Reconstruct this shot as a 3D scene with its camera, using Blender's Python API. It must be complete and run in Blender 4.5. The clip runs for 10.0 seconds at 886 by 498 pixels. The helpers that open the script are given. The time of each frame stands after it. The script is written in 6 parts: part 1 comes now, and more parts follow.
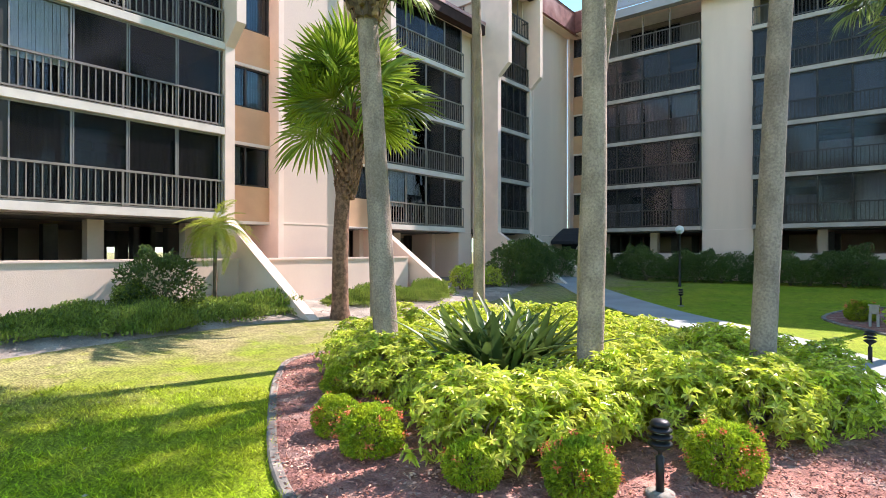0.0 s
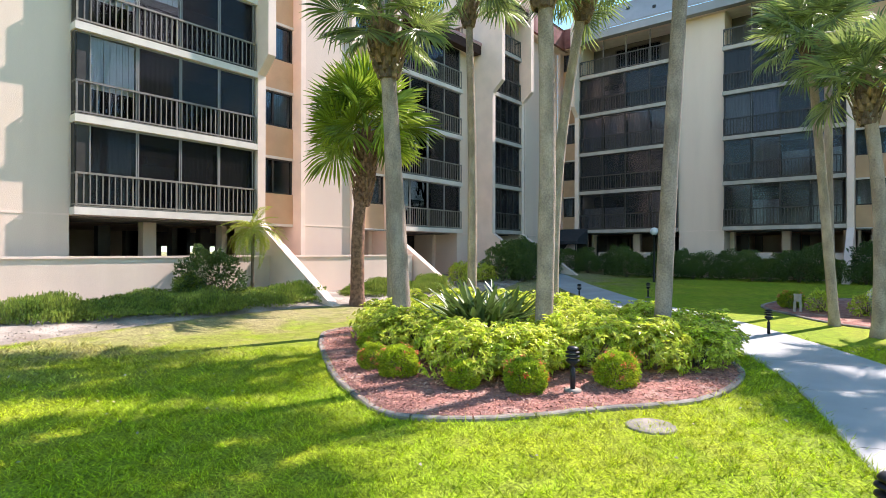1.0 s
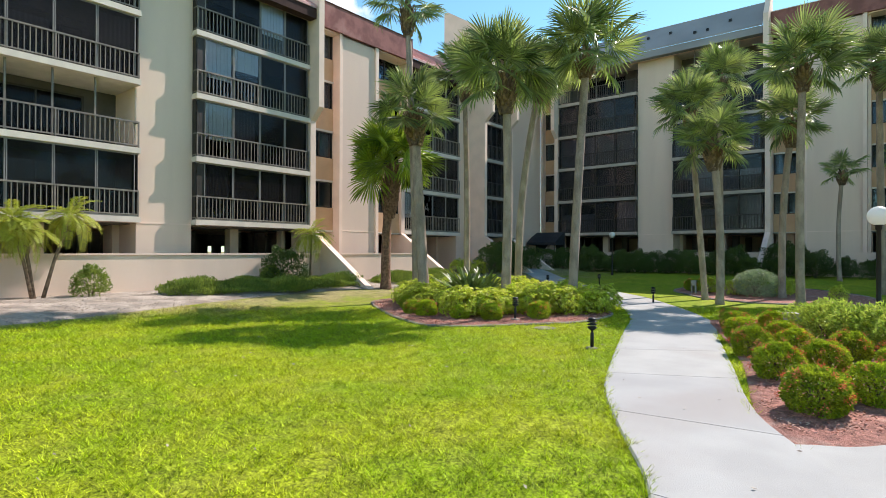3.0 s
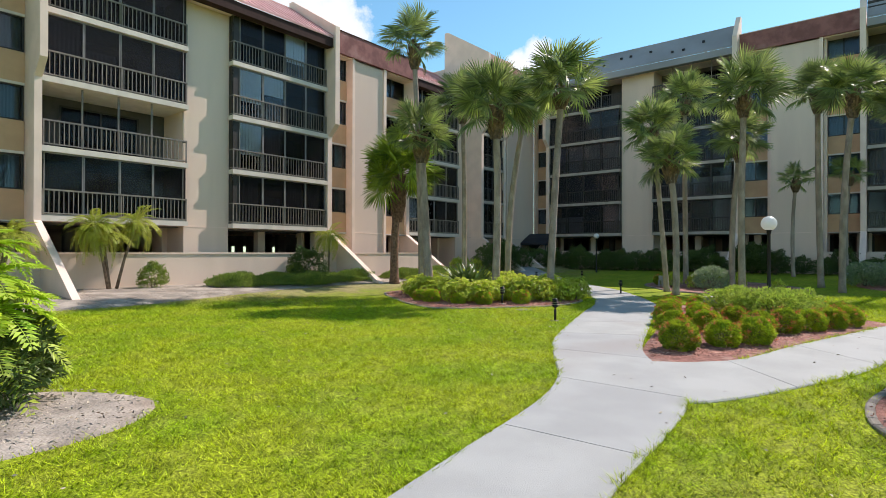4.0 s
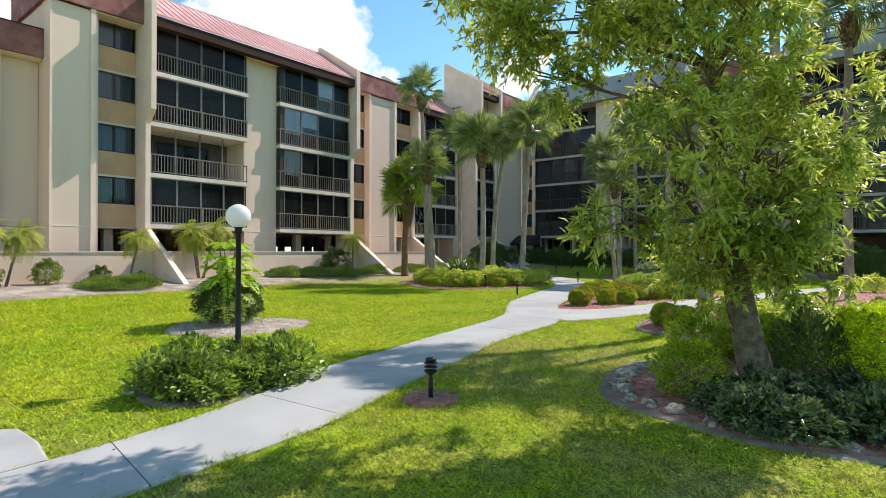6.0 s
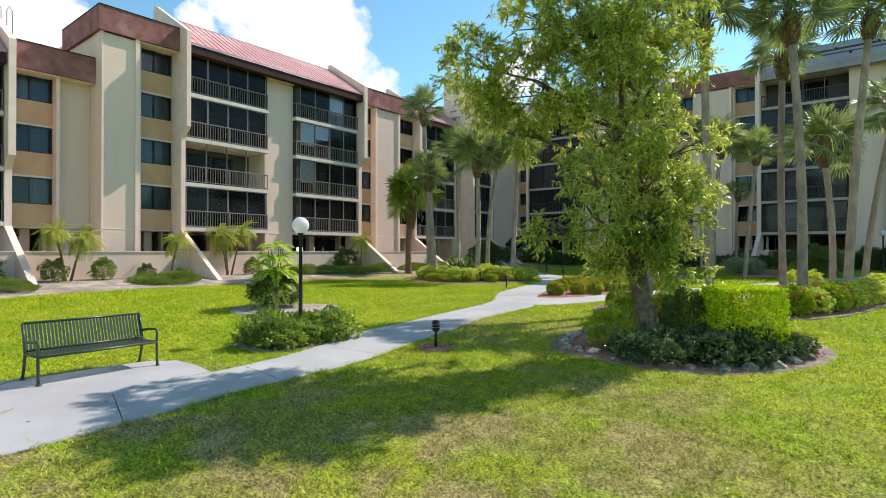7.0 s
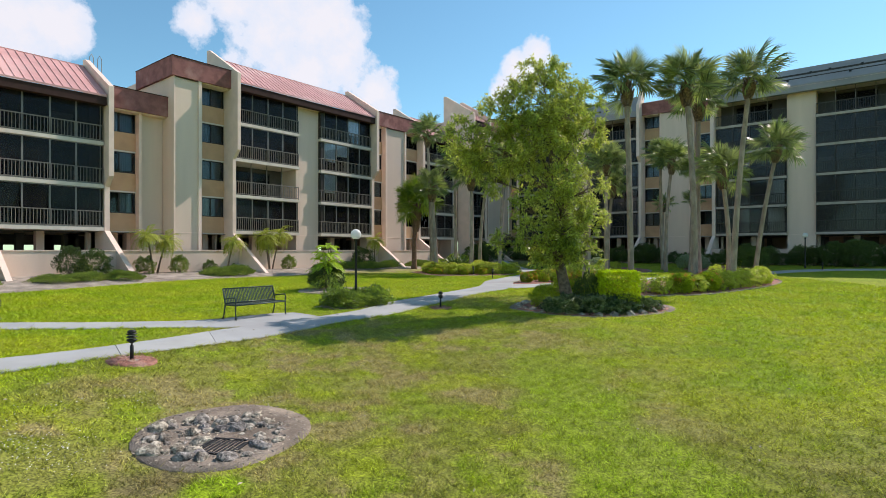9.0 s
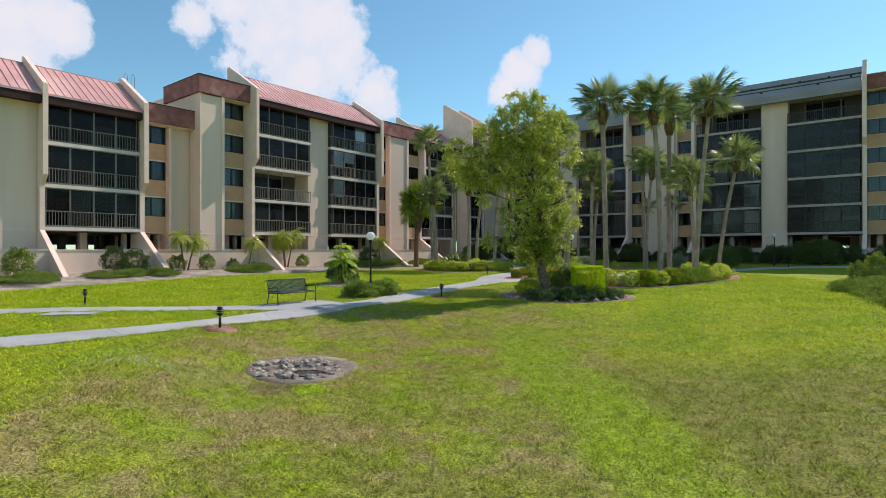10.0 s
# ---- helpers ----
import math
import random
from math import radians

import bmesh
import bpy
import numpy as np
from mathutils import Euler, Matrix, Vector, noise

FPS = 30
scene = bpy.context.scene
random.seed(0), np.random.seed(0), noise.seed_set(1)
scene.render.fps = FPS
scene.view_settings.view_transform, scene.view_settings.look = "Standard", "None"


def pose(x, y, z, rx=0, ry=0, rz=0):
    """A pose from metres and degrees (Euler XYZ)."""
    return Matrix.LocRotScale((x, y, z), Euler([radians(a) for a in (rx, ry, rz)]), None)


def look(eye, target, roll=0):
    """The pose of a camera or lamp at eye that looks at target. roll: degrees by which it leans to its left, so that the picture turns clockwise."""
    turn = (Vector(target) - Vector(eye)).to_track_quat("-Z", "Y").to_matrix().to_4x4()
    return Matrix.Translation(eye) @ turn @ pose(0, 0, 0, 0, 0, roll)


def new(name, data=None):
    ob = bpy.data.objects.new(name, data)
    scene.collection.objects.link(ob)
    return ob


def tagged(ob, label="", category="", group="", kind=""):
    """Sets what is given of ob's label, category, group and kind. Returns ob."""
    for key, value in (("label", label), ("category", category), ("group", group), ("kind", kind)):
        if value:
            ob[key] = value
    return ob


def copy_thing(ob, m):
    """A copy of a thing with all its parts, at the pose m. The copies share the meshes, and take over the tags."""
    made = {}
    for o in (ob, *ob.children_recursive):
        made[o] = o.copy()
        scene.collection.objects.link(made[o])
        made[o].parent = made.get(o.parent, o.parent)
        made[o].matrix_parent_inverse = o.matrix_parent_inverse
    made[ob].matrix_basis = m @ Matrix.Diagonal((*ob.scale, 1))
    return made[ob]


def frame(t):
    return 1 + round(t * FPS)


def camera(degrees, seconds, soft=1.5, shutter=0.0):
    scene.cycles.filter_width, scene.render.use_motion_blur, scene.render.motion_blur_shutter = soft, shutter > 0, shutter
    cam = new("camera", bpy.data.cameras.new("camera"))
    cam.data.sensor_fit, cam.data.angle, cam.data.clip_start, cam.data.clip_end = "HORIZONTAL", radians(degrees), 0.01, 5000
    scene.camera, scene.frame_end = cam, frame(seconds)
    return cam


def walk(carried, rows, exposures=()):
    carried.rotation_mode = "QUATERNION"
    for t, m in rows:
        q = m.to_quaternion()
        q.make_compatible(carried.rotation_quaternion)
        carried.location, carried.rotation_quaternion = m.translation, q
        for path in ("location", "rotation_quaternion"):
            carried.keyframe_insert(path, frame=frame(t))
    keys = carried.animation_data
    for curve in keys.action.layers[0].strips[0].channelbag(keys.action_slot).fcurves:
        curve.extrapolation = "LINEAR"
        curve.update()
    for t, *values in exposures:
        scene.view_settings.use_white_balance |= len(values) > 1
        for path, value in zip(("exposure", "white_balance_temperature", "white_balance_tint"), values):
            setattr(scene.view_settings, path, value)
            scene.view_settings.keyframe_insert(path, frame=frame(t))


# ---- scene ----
cam = camera(77.8, 10.0, soft=0.85)
KELVIN, TINT = 6800.0, 22.0
METRES, EYE, TILT, LEAN, TURN = 38.0, 2.0, 0.0, 0.0, 39.4
ROWS = [
    (0.0, 0.0, 0.0, 0.0, -0.0, 0.23, -0.02),
    (0.5, -0.0002, -0.0368, -0.0011, -0.03, 0.24, -0.08),
    (1.0, -0.0009, -0.0798, -0.0017, -0.09, 0.25, -0.1),
    (1.5, -0.0026, -0.126, -0.0025, -0.17, 0.24, -0.16),
    (2.0, -0.0044, -0.1751, -0.0026, -0.23, 0.23, -0.13),
    (2.5, -0.0063, -0.225, -0.0026, -0.27, 0.23, -0.16),
    (4.0, -0.0108, -0.3778, -0.0041, -0.36, 0.28, -0.14),
    (4.5, -0.0116, -0.4282, -0.0049, -0.36, 0.28, -0.13),
    (5.0, -0.0122, -0.4789, -0.0055, -0.38, 0.27, -0.12),
    (5.5, -0.0131, -0.5307, -0.0053, -0.41, 0.25, -0.09),
    (7.0, -0.0154, -0.6848, -0.0069, -0.48, 0.31, -0.02),
    (7.5, -0.0166, -0.7374, -0.0067, -0.54, 0.26, 0.0),
    (8.0, -0.0174, -0.7889, -0.0069, -0.54, 0.23, -0.0),
    (8.5, -0.0184, -0.8402, -0.0067, -0.55, 0.19, -0.0),
    (9.0, -0.0195, -0.8921, -0.0067, -0.56, 0.17, 0.01),
    (9.5, -0.0207, -0.946, -0.0069, -0.59, 0.16, 0.02),
    (10.0, -0.0219, -0.9997, -0.0072, -0.63, 0.12, 0.03),
]
walk(cam, [(t, pose(0, 0, EYE, TILT, LEAN, TURN) @ pose(METRES * x, METRES * y, METRES * z, 90 + pitch, roll, yaw)) for t, x, y, z, yaw, pitch, roll in ROWS],
     exposures=((0.0, 1.21, 6550.0, 28.0), (1.0, 1.17, 6600.0, 27.0), (2.0, 0.86, 6700.0, 24.0), (3.2, 0.52, KELVIN, TINT), (4.5, 0.27, KELVIN, TINT),
                (6.0, 0.43, KELVIN, TINT), (8.0, 0.26, KELVIN, TINT), (9.0, 0.06, KELVIN, TINT), (10.0, -0.04, KELVIN, TINT)))

# ---- light ----
SUN_AZ, SUN_EL = 75.5, 46.0            # degrees: from +x towards +y, and above the horizon
world = bpy.data.worlds.new("world")
scene.world = world
world.use_nodes = True
wt = world.node_tree
wt.nodes.clear()


def wnode(kind, **kw):
    n = wt.nodes.new(kind)
    for k, v in kw.items():
        if k in n.inputs:
            n.inputs[k].default_value = v
    return n


def wmath(op, a, b=None, c=None, clamp=False):
    n = wt.nodes.new("ShaderNodeMath")
    n.operation, n.use_clamp = op, clamp
    for i, v in enumerate((a, b, c)):
        if v is None:
            continue
        if isinstance(v, (int, float)):
            n.inputs[i].default_value = v
        else:
            wt.links.new(v, n.inputs[i])
    return n.outputs[0]


sky = wt.nodes.new("ShaderNodeTexSky")
sky.sky_type, sky.sun_disc = "NISHITA", False
sky.sun_elevation, sky.sun_rotation = radians(SUN_EL), radians(90 - SUN_AZ)
sky.air_density, sky.dust_density, sky.ozone_density = 1.0, 0.2, 1.5
tc = wt.nodes.new("ShaderNodeTexCoord")
noi = wnode("ShaderNodeTexNoise", Scale=7.0, Detail=9.0, Roughness=0.62)
wt.links.new(tc.outputs["Generated"], noi.inputs["Vector"])
noi2 = wnode("ShaderNodeTexNoise", Scale=28.0, Detail=6.0, Roughness=0.6)
wt.links.new(tc.outputs["Generated"], noi2.inputs["Vector"])


def puff(az, el, rad):
    """A soft round falloff about one direction of the sky (degrees)."""
    d = Vector((math.cos(radians(el)) * math.cos(radians(az)), math.cos(radians(el)) * math.sin(radians(az)), math.sin(radians(el))))
    n = wt.nodes.new("ShaderNodeVectorMath")
    n.operation = "DISTANCE"
    wt.links.new(tc.outputs["Generated"], n.inputs[0])
    n.inputs[1].default_value = d
    return wmath("SUBTRACT", 1.0, wmath("DIVIDE", n.outputs["Value"], radians(rad)))


CLOUDS = [(150.3, 23.5, 4.4), (146.4, 20.6, 5.5), (141.8, 21.5, 5.0), (139.2, 18.6, 4.0), (136.0, 15.9, 3.0), (142.6, 17.4, 4.0), (152.8, 20.8, 2.4), (144.0, 25.7, 5.9),
          (119.1, 19.6, 1.6), (120.7, 17.8, 2.1), (122.6, 16.2, 1.7), (167.3, 18.0, 4.2), (164.7, 18.6, 3.2), (163.5, 17.9, 2.3), (166.6, 15.4, 2.3), (157.0, 33.0, 6.0),
          (186.0, 30.0, 12.0), (215.0, 26.0, 14.0), (250.0, 35.0, 13.0), (300.0, 24.0, 12.0), (335.0, 40.0, 10.0), (20.0, 22.0, 9.0)]
mask = None
for az, el, rad in CLOUDS:
    p = puff(az, el, rad)
    mask = p if mask is None else wmath("SMOOTH_MAX", mask, p, 0.15)
edge = wmath("ADD", mask, wmath("ADD", wmath("MULTIPLY", wmath("SUBTRACT", noi.outputs["Fac"], 0.5), 1.5),
                                wmath("MULTIPLY", wmath("SUBTRACT", noi2.outputs["Fac"], 0.5), 0.9)))
cover = wmath("MULTIPLY", edge, 3.2, clamp=True)
cover = wmath("POWER", cover, 0.8)
ramp = wt.nodes.new("ShaderNodeMix")
ramp.data_type = "RGBA"
ramp.inputs["A"].default_value = (4.6, 5.8, 6.9, 1)
ramp.inputs["B"].default_value = (5.95, 6.35, 6.65, 1)
wt.links.new(wmath("MULTIPLY", edge, 1.3, clamp=True), ramp.inputs["Factor"])
deep = wt.nodes.new("ShaderNodeMix")
deep.data_type, deep.blend_type = "RGBA", "MULTIPLY"
deep.inputs["Factor"].default_value = 1.0
deep.inputs["B"].default_value = (0.70, 1.15, 1.10, 1)
wt.links.new(sky.outputs[0], deep.inputs["A"])
mixs = wt.nodes.new("ShaderNodeMix")
mixs.data_type = "RGBA"
wt.links.new(wmath("MULTIPLY", cover, 0.93), mixs.inputs["Factor"])
wt.links.new(deep.outputs["Result"], mixs.inputs["A"])
wt.links.new(ramp.outputs["Result"], mixs.inputs["B"])
bg = wnode("ShaderNodeBackground", Strength=0.14)
wt.links.new(mixs.outputs["Result"], bg.inputs["Color"])
wout = wt.nodes.new("ShaderNodeOutputWorld")
wt.links.new(bg.outputs[0], wout.inputs["Surface"])

lamp = new("sun", bpy.data.lights.new("sun", "SUN"))
lamp.data.energy, lamp.data.angle, lamp.data.color = 4.9, radians(0.53), (1.0, 0.955, 0.88)
_d = Vector((math.cos(radians(SUN_EL)) * math.cos(radians(SUN_AZ)), math.cos(radians(SUN_EL)) * math.sin(radians(SUN_AZ)), math.sin(radians(SUN_EL))))
lamp.matrix_world = look(_d * 60, (0, 0, 0))


# ---- materials ----
def material(name, colour, rough=0.8, metal=0.0, vary=0.12, scale=3.0, grain=0.08, grain_scale=60.0, bump=0.15, spec=0.4, hue=None,
             random=0.0, island=0.0, stain=None, transmit=0.0, streak=False, far=None):
    """A surface with variation at two scales, relief, and an optional second colour in patches."""
    m = bpy.data.materials.new(name)
    m.use_nodes = True
    t = m.node_tree
    b = t.nodes["Principled BSDF"]
    b.inputs["Roughness"].default_value, b.inputs["Metallic"].default_value = rough, metal
    b.inputs["Specular IOR Level"].default_value = spec
    co = t.nodes.new("ShaderNodeTexCoord")
    geo = t.nodes.new("ShaderNodeNewGeometry")
    pos = geo.outputs["Position"]
    if streak:
        mp = t.nodes.new("ShaderNodeMapping")
        mp.inputs["Scale"].default_value = (1, 1, 0.12 if streak is True else streak)
        t.links.new(pos, mp.inputs["Vector"])
        pos_s = mp.outputs[0]
    else:
        pos_s = pos
    n1 = t.nodes.new("ShaderNodeTexNoise")
    n1.inputs["Scale"].default_value, n1.inputs["Detail"].default_value = scale, 5.0
    t.links.new(pos_s, n1.inputs["Vector"])
    n2 = t.nodes.new("ShaderNodeTexNoise")
    n2.inputs["Scale"].default_value, n2.inputs["Detail"].default_value = grain_scale, 3.0
    t.links.new(pos, n2.inputs["Vector"])

    def mix(fac, a, bb, kind="MIX"):
        n = t.nodes.new("ShaderNodeMix")
        n.data_type, n.blend_type = "RGBA", kind
        for key, v in (("Factor", fac), ("A", a), ("B", bb)):
            if isinstance(v, (int, float)):
                n.inputs[key].default_value = v
            elif isinstance(v, tuple):
                n.inputs[key].default_value = (*v[:3], 1)
            else:
                t.links.new(v, n.inputs[key])
        return n.outputs["Result"]

    def ramp2(src, lo, hi):
        n = t.nodes.new("ShaderNodeMapRange")
        n.inputs["From Min"].default_value, n.inputs["From Max"].default_value = lo, hi
        n.interpolation_type = "SMOOTHSTEP"
        t.links.new(src, n.inputs["Value"])
        return n.outputs[0]

    other = hue if hue else tuple(c * (1 - 2.2 * vary) for c in colour)
    c = mix(ramp2(n1.outputs["Fac"], 0.34, 0.66), colour, other) if (vary or hue) else colour
    if stain:
        n3 = t.nodes.new("ShaderNodeTexNoise")
        n3.inputs["Scale"].default_value, n3.inputs["Detail"].default_value = scale * 0.33, 7.0
        t.links.new(pos_s, n3.inputs["Vector"])
        c = mix(ramp2(n3.outputs["Fac"], 0.52, 0.72), c, stain)
    if far:                                          # duller growth on the low ground of the garden
        dp = t.nodes.new("ShaderNodeVectorMath")
        dp.operation = "DOT_PRODUCT"
        t.links.new(pos, dp.inputs[0])
        dp.inputs[1].default_value = (0.635, -0.773, 0)
        sm = t.nodes.new("ShaderNodeMath")
        sm.operation = "MULTIPLY_ADD"
        t.links.new(n1.outputs["Fac"], sm.inputs[0])
        sm.inputs[1].default_value = 16.0
        t.links.new(dp.outputs["Value"], sm.inputs[2])
        c = mix(ramp2(sm.outputs[0], 22.0, 31.0), c, far)
    if grain:
        c = mix(1.0, c, mix(n2.outputs["Fac"], (1 - 2 * grain,) * 3, (1 + 2 * grain,) * 3), "MULTIPLY")
    for amount, src in ((random, "obj"), (island, "isl")):
        if amount:
            if src == "obj":
                o = t.nodes.new("ShaderNodeObjectInfo").outputs["Random"]
            else:
                o = geo.outputs["Random Per Island"]
            c = mix(1.0, c, mix(o, (1 - amount, 1 - amount, 1 - amount * 0.8), (1 + amount, 1 + amount * 0.85, 1 + amount * 0.3)), "MULTIPLY")
    if isinstance(c, tuple):
        b.inputs["Base Color"].default_value = (*c, 1)
    else:
        t.links.new(c, b.inputs["Base Color"])
    if bump:
        bn = t.nodes.new("ShaderNodeBump")
        bn.inputs["Strength"].default_value, bn.inputs["Distance"].default_value = bump, 0.02
        t.links.new(n2.outputs["Fac"], bn.inputs["Height"])
        t.links.new(bn.outputs[0], b.inputs["Normal"])
    if transmit:
        tr = t.nodes.new("ShaderNodeBsdfTranslucent")
        if isinstance(c, tuple):
            tr.inputs["Color"].default_value = (*c, 1)
        else:
            t.links.new(c, tr.inputs["Color"])
        ms = t.nodes.new("ShaderNodeMixShader")
        ms.inputs[0].default_value = transmit
        t.links.new(b.outputs[0], ms.inputs[1])
        t.links.new(tr.outputs[0], ms.inputs[2])
        t.links.new(ms.outputs[0], t.nodes["Material Output"].inputs["Surface"])
    return m


def lawn(name, k, rough, transmit, island, bump):
    """Grass colour: fresh and olive growth in patches, straw-dry where the ground is thin, shade painted into the far
    dip.
    """
    m = material(name, (0.33, 0.42, 0.02), rough, vary=0.0, grain=0.0, bump=bump, spec=0.2, transmit=transmit)
    t = m.node_tree
    geo = t.nodes.new("ShaderNodeNewGeometry")
    pos = geo.outputs["Position"]

    def math_(op, a, b=0.0, clamp=False):
        n = t.nodes.new("ShaderNodeMath")
        n.operation, n.use_clamp = op, clamp
        for i, v in enumerate((a, b)):
            if isinstance(v, (int, float)):
                n.inputs[i].default_value = v
            else:
                t.links.new(v, n.inputs[i])
        return n.outputs[0]

    def nz(scale, detail=4.0, off=0.0, lo=0.38, hi=0.62, rough_=0.55):
        mp = t.nodes.new("ShaderNodeMapping")
        mp.inputs["Location"].default_value = (off, off * 0.7, 0)
        t.links.new(pos, mp.inputs["Vector"])
        n = t.nodes.new("ShaderNodeTexNoise")
        n.inputs["Scale"].default_value, n.inputs["Detail"].default_value, n.inputs["Roughness"].default_value = scale, detail, rough_
        t.links.new(mp.outputs[0], n.inputs["Vector"])
        return step(n.outputs["Fac"], lo, hi)

    def step(v, lo, hi):
        r = t.nodes.new("ShaderNodeMapRange")
        r.interpolation_type = "SMOOTHSTEP"
        r.inputs["From Min"].default_value, r.inputs["From Max"].default_value = lo, hi
        t.links.new(v, r.inputs["Value"])
        return r.outputs[0]

    def along(x, y):
        n = t.nodes.new("ShaderNodeVectorMath")
        n.operation = "DOT_PRODUCT"
        t.links.new(pos, n.inputs[0])
        n.inputs[1].default_value = (x, y, 0)
        return n.outputs["Value"]

    def mix(fac, a, b, kind="MIX"):
        n = t.nodes.new("ShaderNodeMix")
        n.data_type, n.blend_type = "RGBA", kind
        for key, v in (("Factor", fac), ("A", a), ("B", b)):
            if isinstance(v, (int, float)):
                n.inputs[key].default_value = v
            elif isinstance(v, tuple):
                n.inputs[key].default_value = (*(c * k for c in v), 1) if kind == "MIX" else (*v, 1)
            else:
                t.links.new(v, n.inputs[key])
        return n.outputs["Result"]

    d, s = along(0.635, -0.773), along(0.773, 0.635)
    low = math_("MULTIPLY", math_("MULTIPLY", step(d, 14.0, 19.0), step(s, -8.0, -6.0)), math_("SUBTRACT", 1.0, step(s, 1.0, 6.5)))
    wall = math_("MULTIPLY", step(along(-1, 0), 5.0, 11.0), step(along(0, 1), -4.0, 2.0))
    thin = math_("ADD", math_("MULTIPLY", low, 0.92), math_("MULTIPLY", wall, 0.9), True)
    c = mix(nz(0.5, 4, 3.0), (0.315, 0.46, 0.013), (0.43, 0.52, 0.022))
    c = mix(math_("MULTIPLY", nz(1.7, 5, 9.0, 0.50, 0.66), 0.26), c, (0.46, 0.46, 0.09))
    olive = mix(nz(1.1, 5, 21.0, 0.42, 0.60), (0.37, 0.385, 0.085), (0.31, 0.365, 0.045))
    olive = mix(math_("MULTIPLY", nz(0.75, 5, 33.0, 0.47, 0.60), 0.8), olive, (0.46, 0.37, 0.18))
    fresh = nz(0.9, 4, 47.0, 0.50, 0.61)
    c = mix(math_("MULTIPLY", thin, math_("SUBTRACT", 1.0, math_("MULTIPLY", fresh, 0.7))), c, olive)
    def near(x, y, r0, r1):
        n = t.nodes.new("ShaderNodeVectorMath")
        n.operation = "DISTANCE"
        fl_ = t.nodes.new("ShaderNodeVectorMath")
        fl_.operation = "MULTIPLY"
        t.links.new(pos, fl_.inputs[0])
        fl_.inputs[1].default_value = (1, 1, 0)
        t.links.new(fl_.outputs[0], n.inputs[0])
        n.inputs[1].default_value = (x, y, 0)
        return math_("SUBTRACT", 1.0, step(n.outputs["Value"], r0, r1))

    c = mix(math_("MULTIPLY", near(8.9, -8.6, 1.2, 3.6), math_("MULTIPLY", nz(1.2, 5, 91.0, 0.30, 0.60), 0.75)), c, (0.44, 0.43, 0.13))
    c = mix(math_("MULTIPLY", near(14.75, -23.95, 0.25, 0.6), 0.6), c, (0.25, 0.19, 0.11))
    c = mix(math_("MULTIPLY", near(15.35, -23.6, 0.22, 0.45), 0.9), c, (0.36, 0.55, 0.012))
    wave = math_("ADD", s, nz(0.35, 3, 71.0, 0.2, 0.8))
    streak = math_("MULTIPLY", math_("MULTIPLY", step(wave, 0.9, 1.7), math_("SUBTRACT", 1.0, step(wave, 2.7, 3.4))), step(d, 19.0, 24.0))
    c = mix(math_("MULTIPLY", streak, 0.75), c, (0.33, 0.49, 0.014))
    # olive growth in the far dip, darkened in colour for the shade lying there
    hollow = math_("MULTIPLY", step(wave, 2.8, 3.6), step(d, 24.5, 28.5))
    c = mix(math_("MULTIPLY", hollow, 0.85), c, mix(nz(1.3, 4, 81.0, 0.4, 0.6), (0.25, 0.29, 0.04), (0.33, 0.32, 0.09)))
    verge = math_("MULTIPLY", step(along(-1, 0), 9.4, 11.2), nz(1.4, 4, 61.0, 0.28, 0.5))
    c = mix(math_("MULTIPLY", verge, 0.8), c, (0.50, 0.44, 0.21))
    mid = nz(5.0, 3, 15.0, 0.3, 0.7)
    c = mix(1.0, c, mix(mid, (0.82 / k,) * 3, (1.17 / k,) * 3), "MULTIPLY")
    c = mix(step(d, 16.0, 23.0), c, mix(1.0, c, (0.96, 0.95, 0.90), "MULTIPLY"))
    fine = nz(30.0, 3, 5.0, 0.28, 0.72)
    c = mix(1.0, c, mix(fine, (0.38 / k,) * 3, (1.58 / k,) * 3), "MULTIPLY")
    if island:
        o = geo.outputs["Random Per Island"]
        c = mix(1.0, c, mix(o, ((1 - island) / k,) * 3, ((1 + island) / k, (1 + island * 0.9) / k, (1 + island * 0.3) / k)), "MULTIPLY")
    b = t.nodes["Principled BSDF"]
    t.links.new(c, b.inputs["Base Color"])
    for n in t.nodes:
        if n.type == "BSDF_TRANSLUCENT":
            t.links.new(c, n.inputs["Color"])
    return m


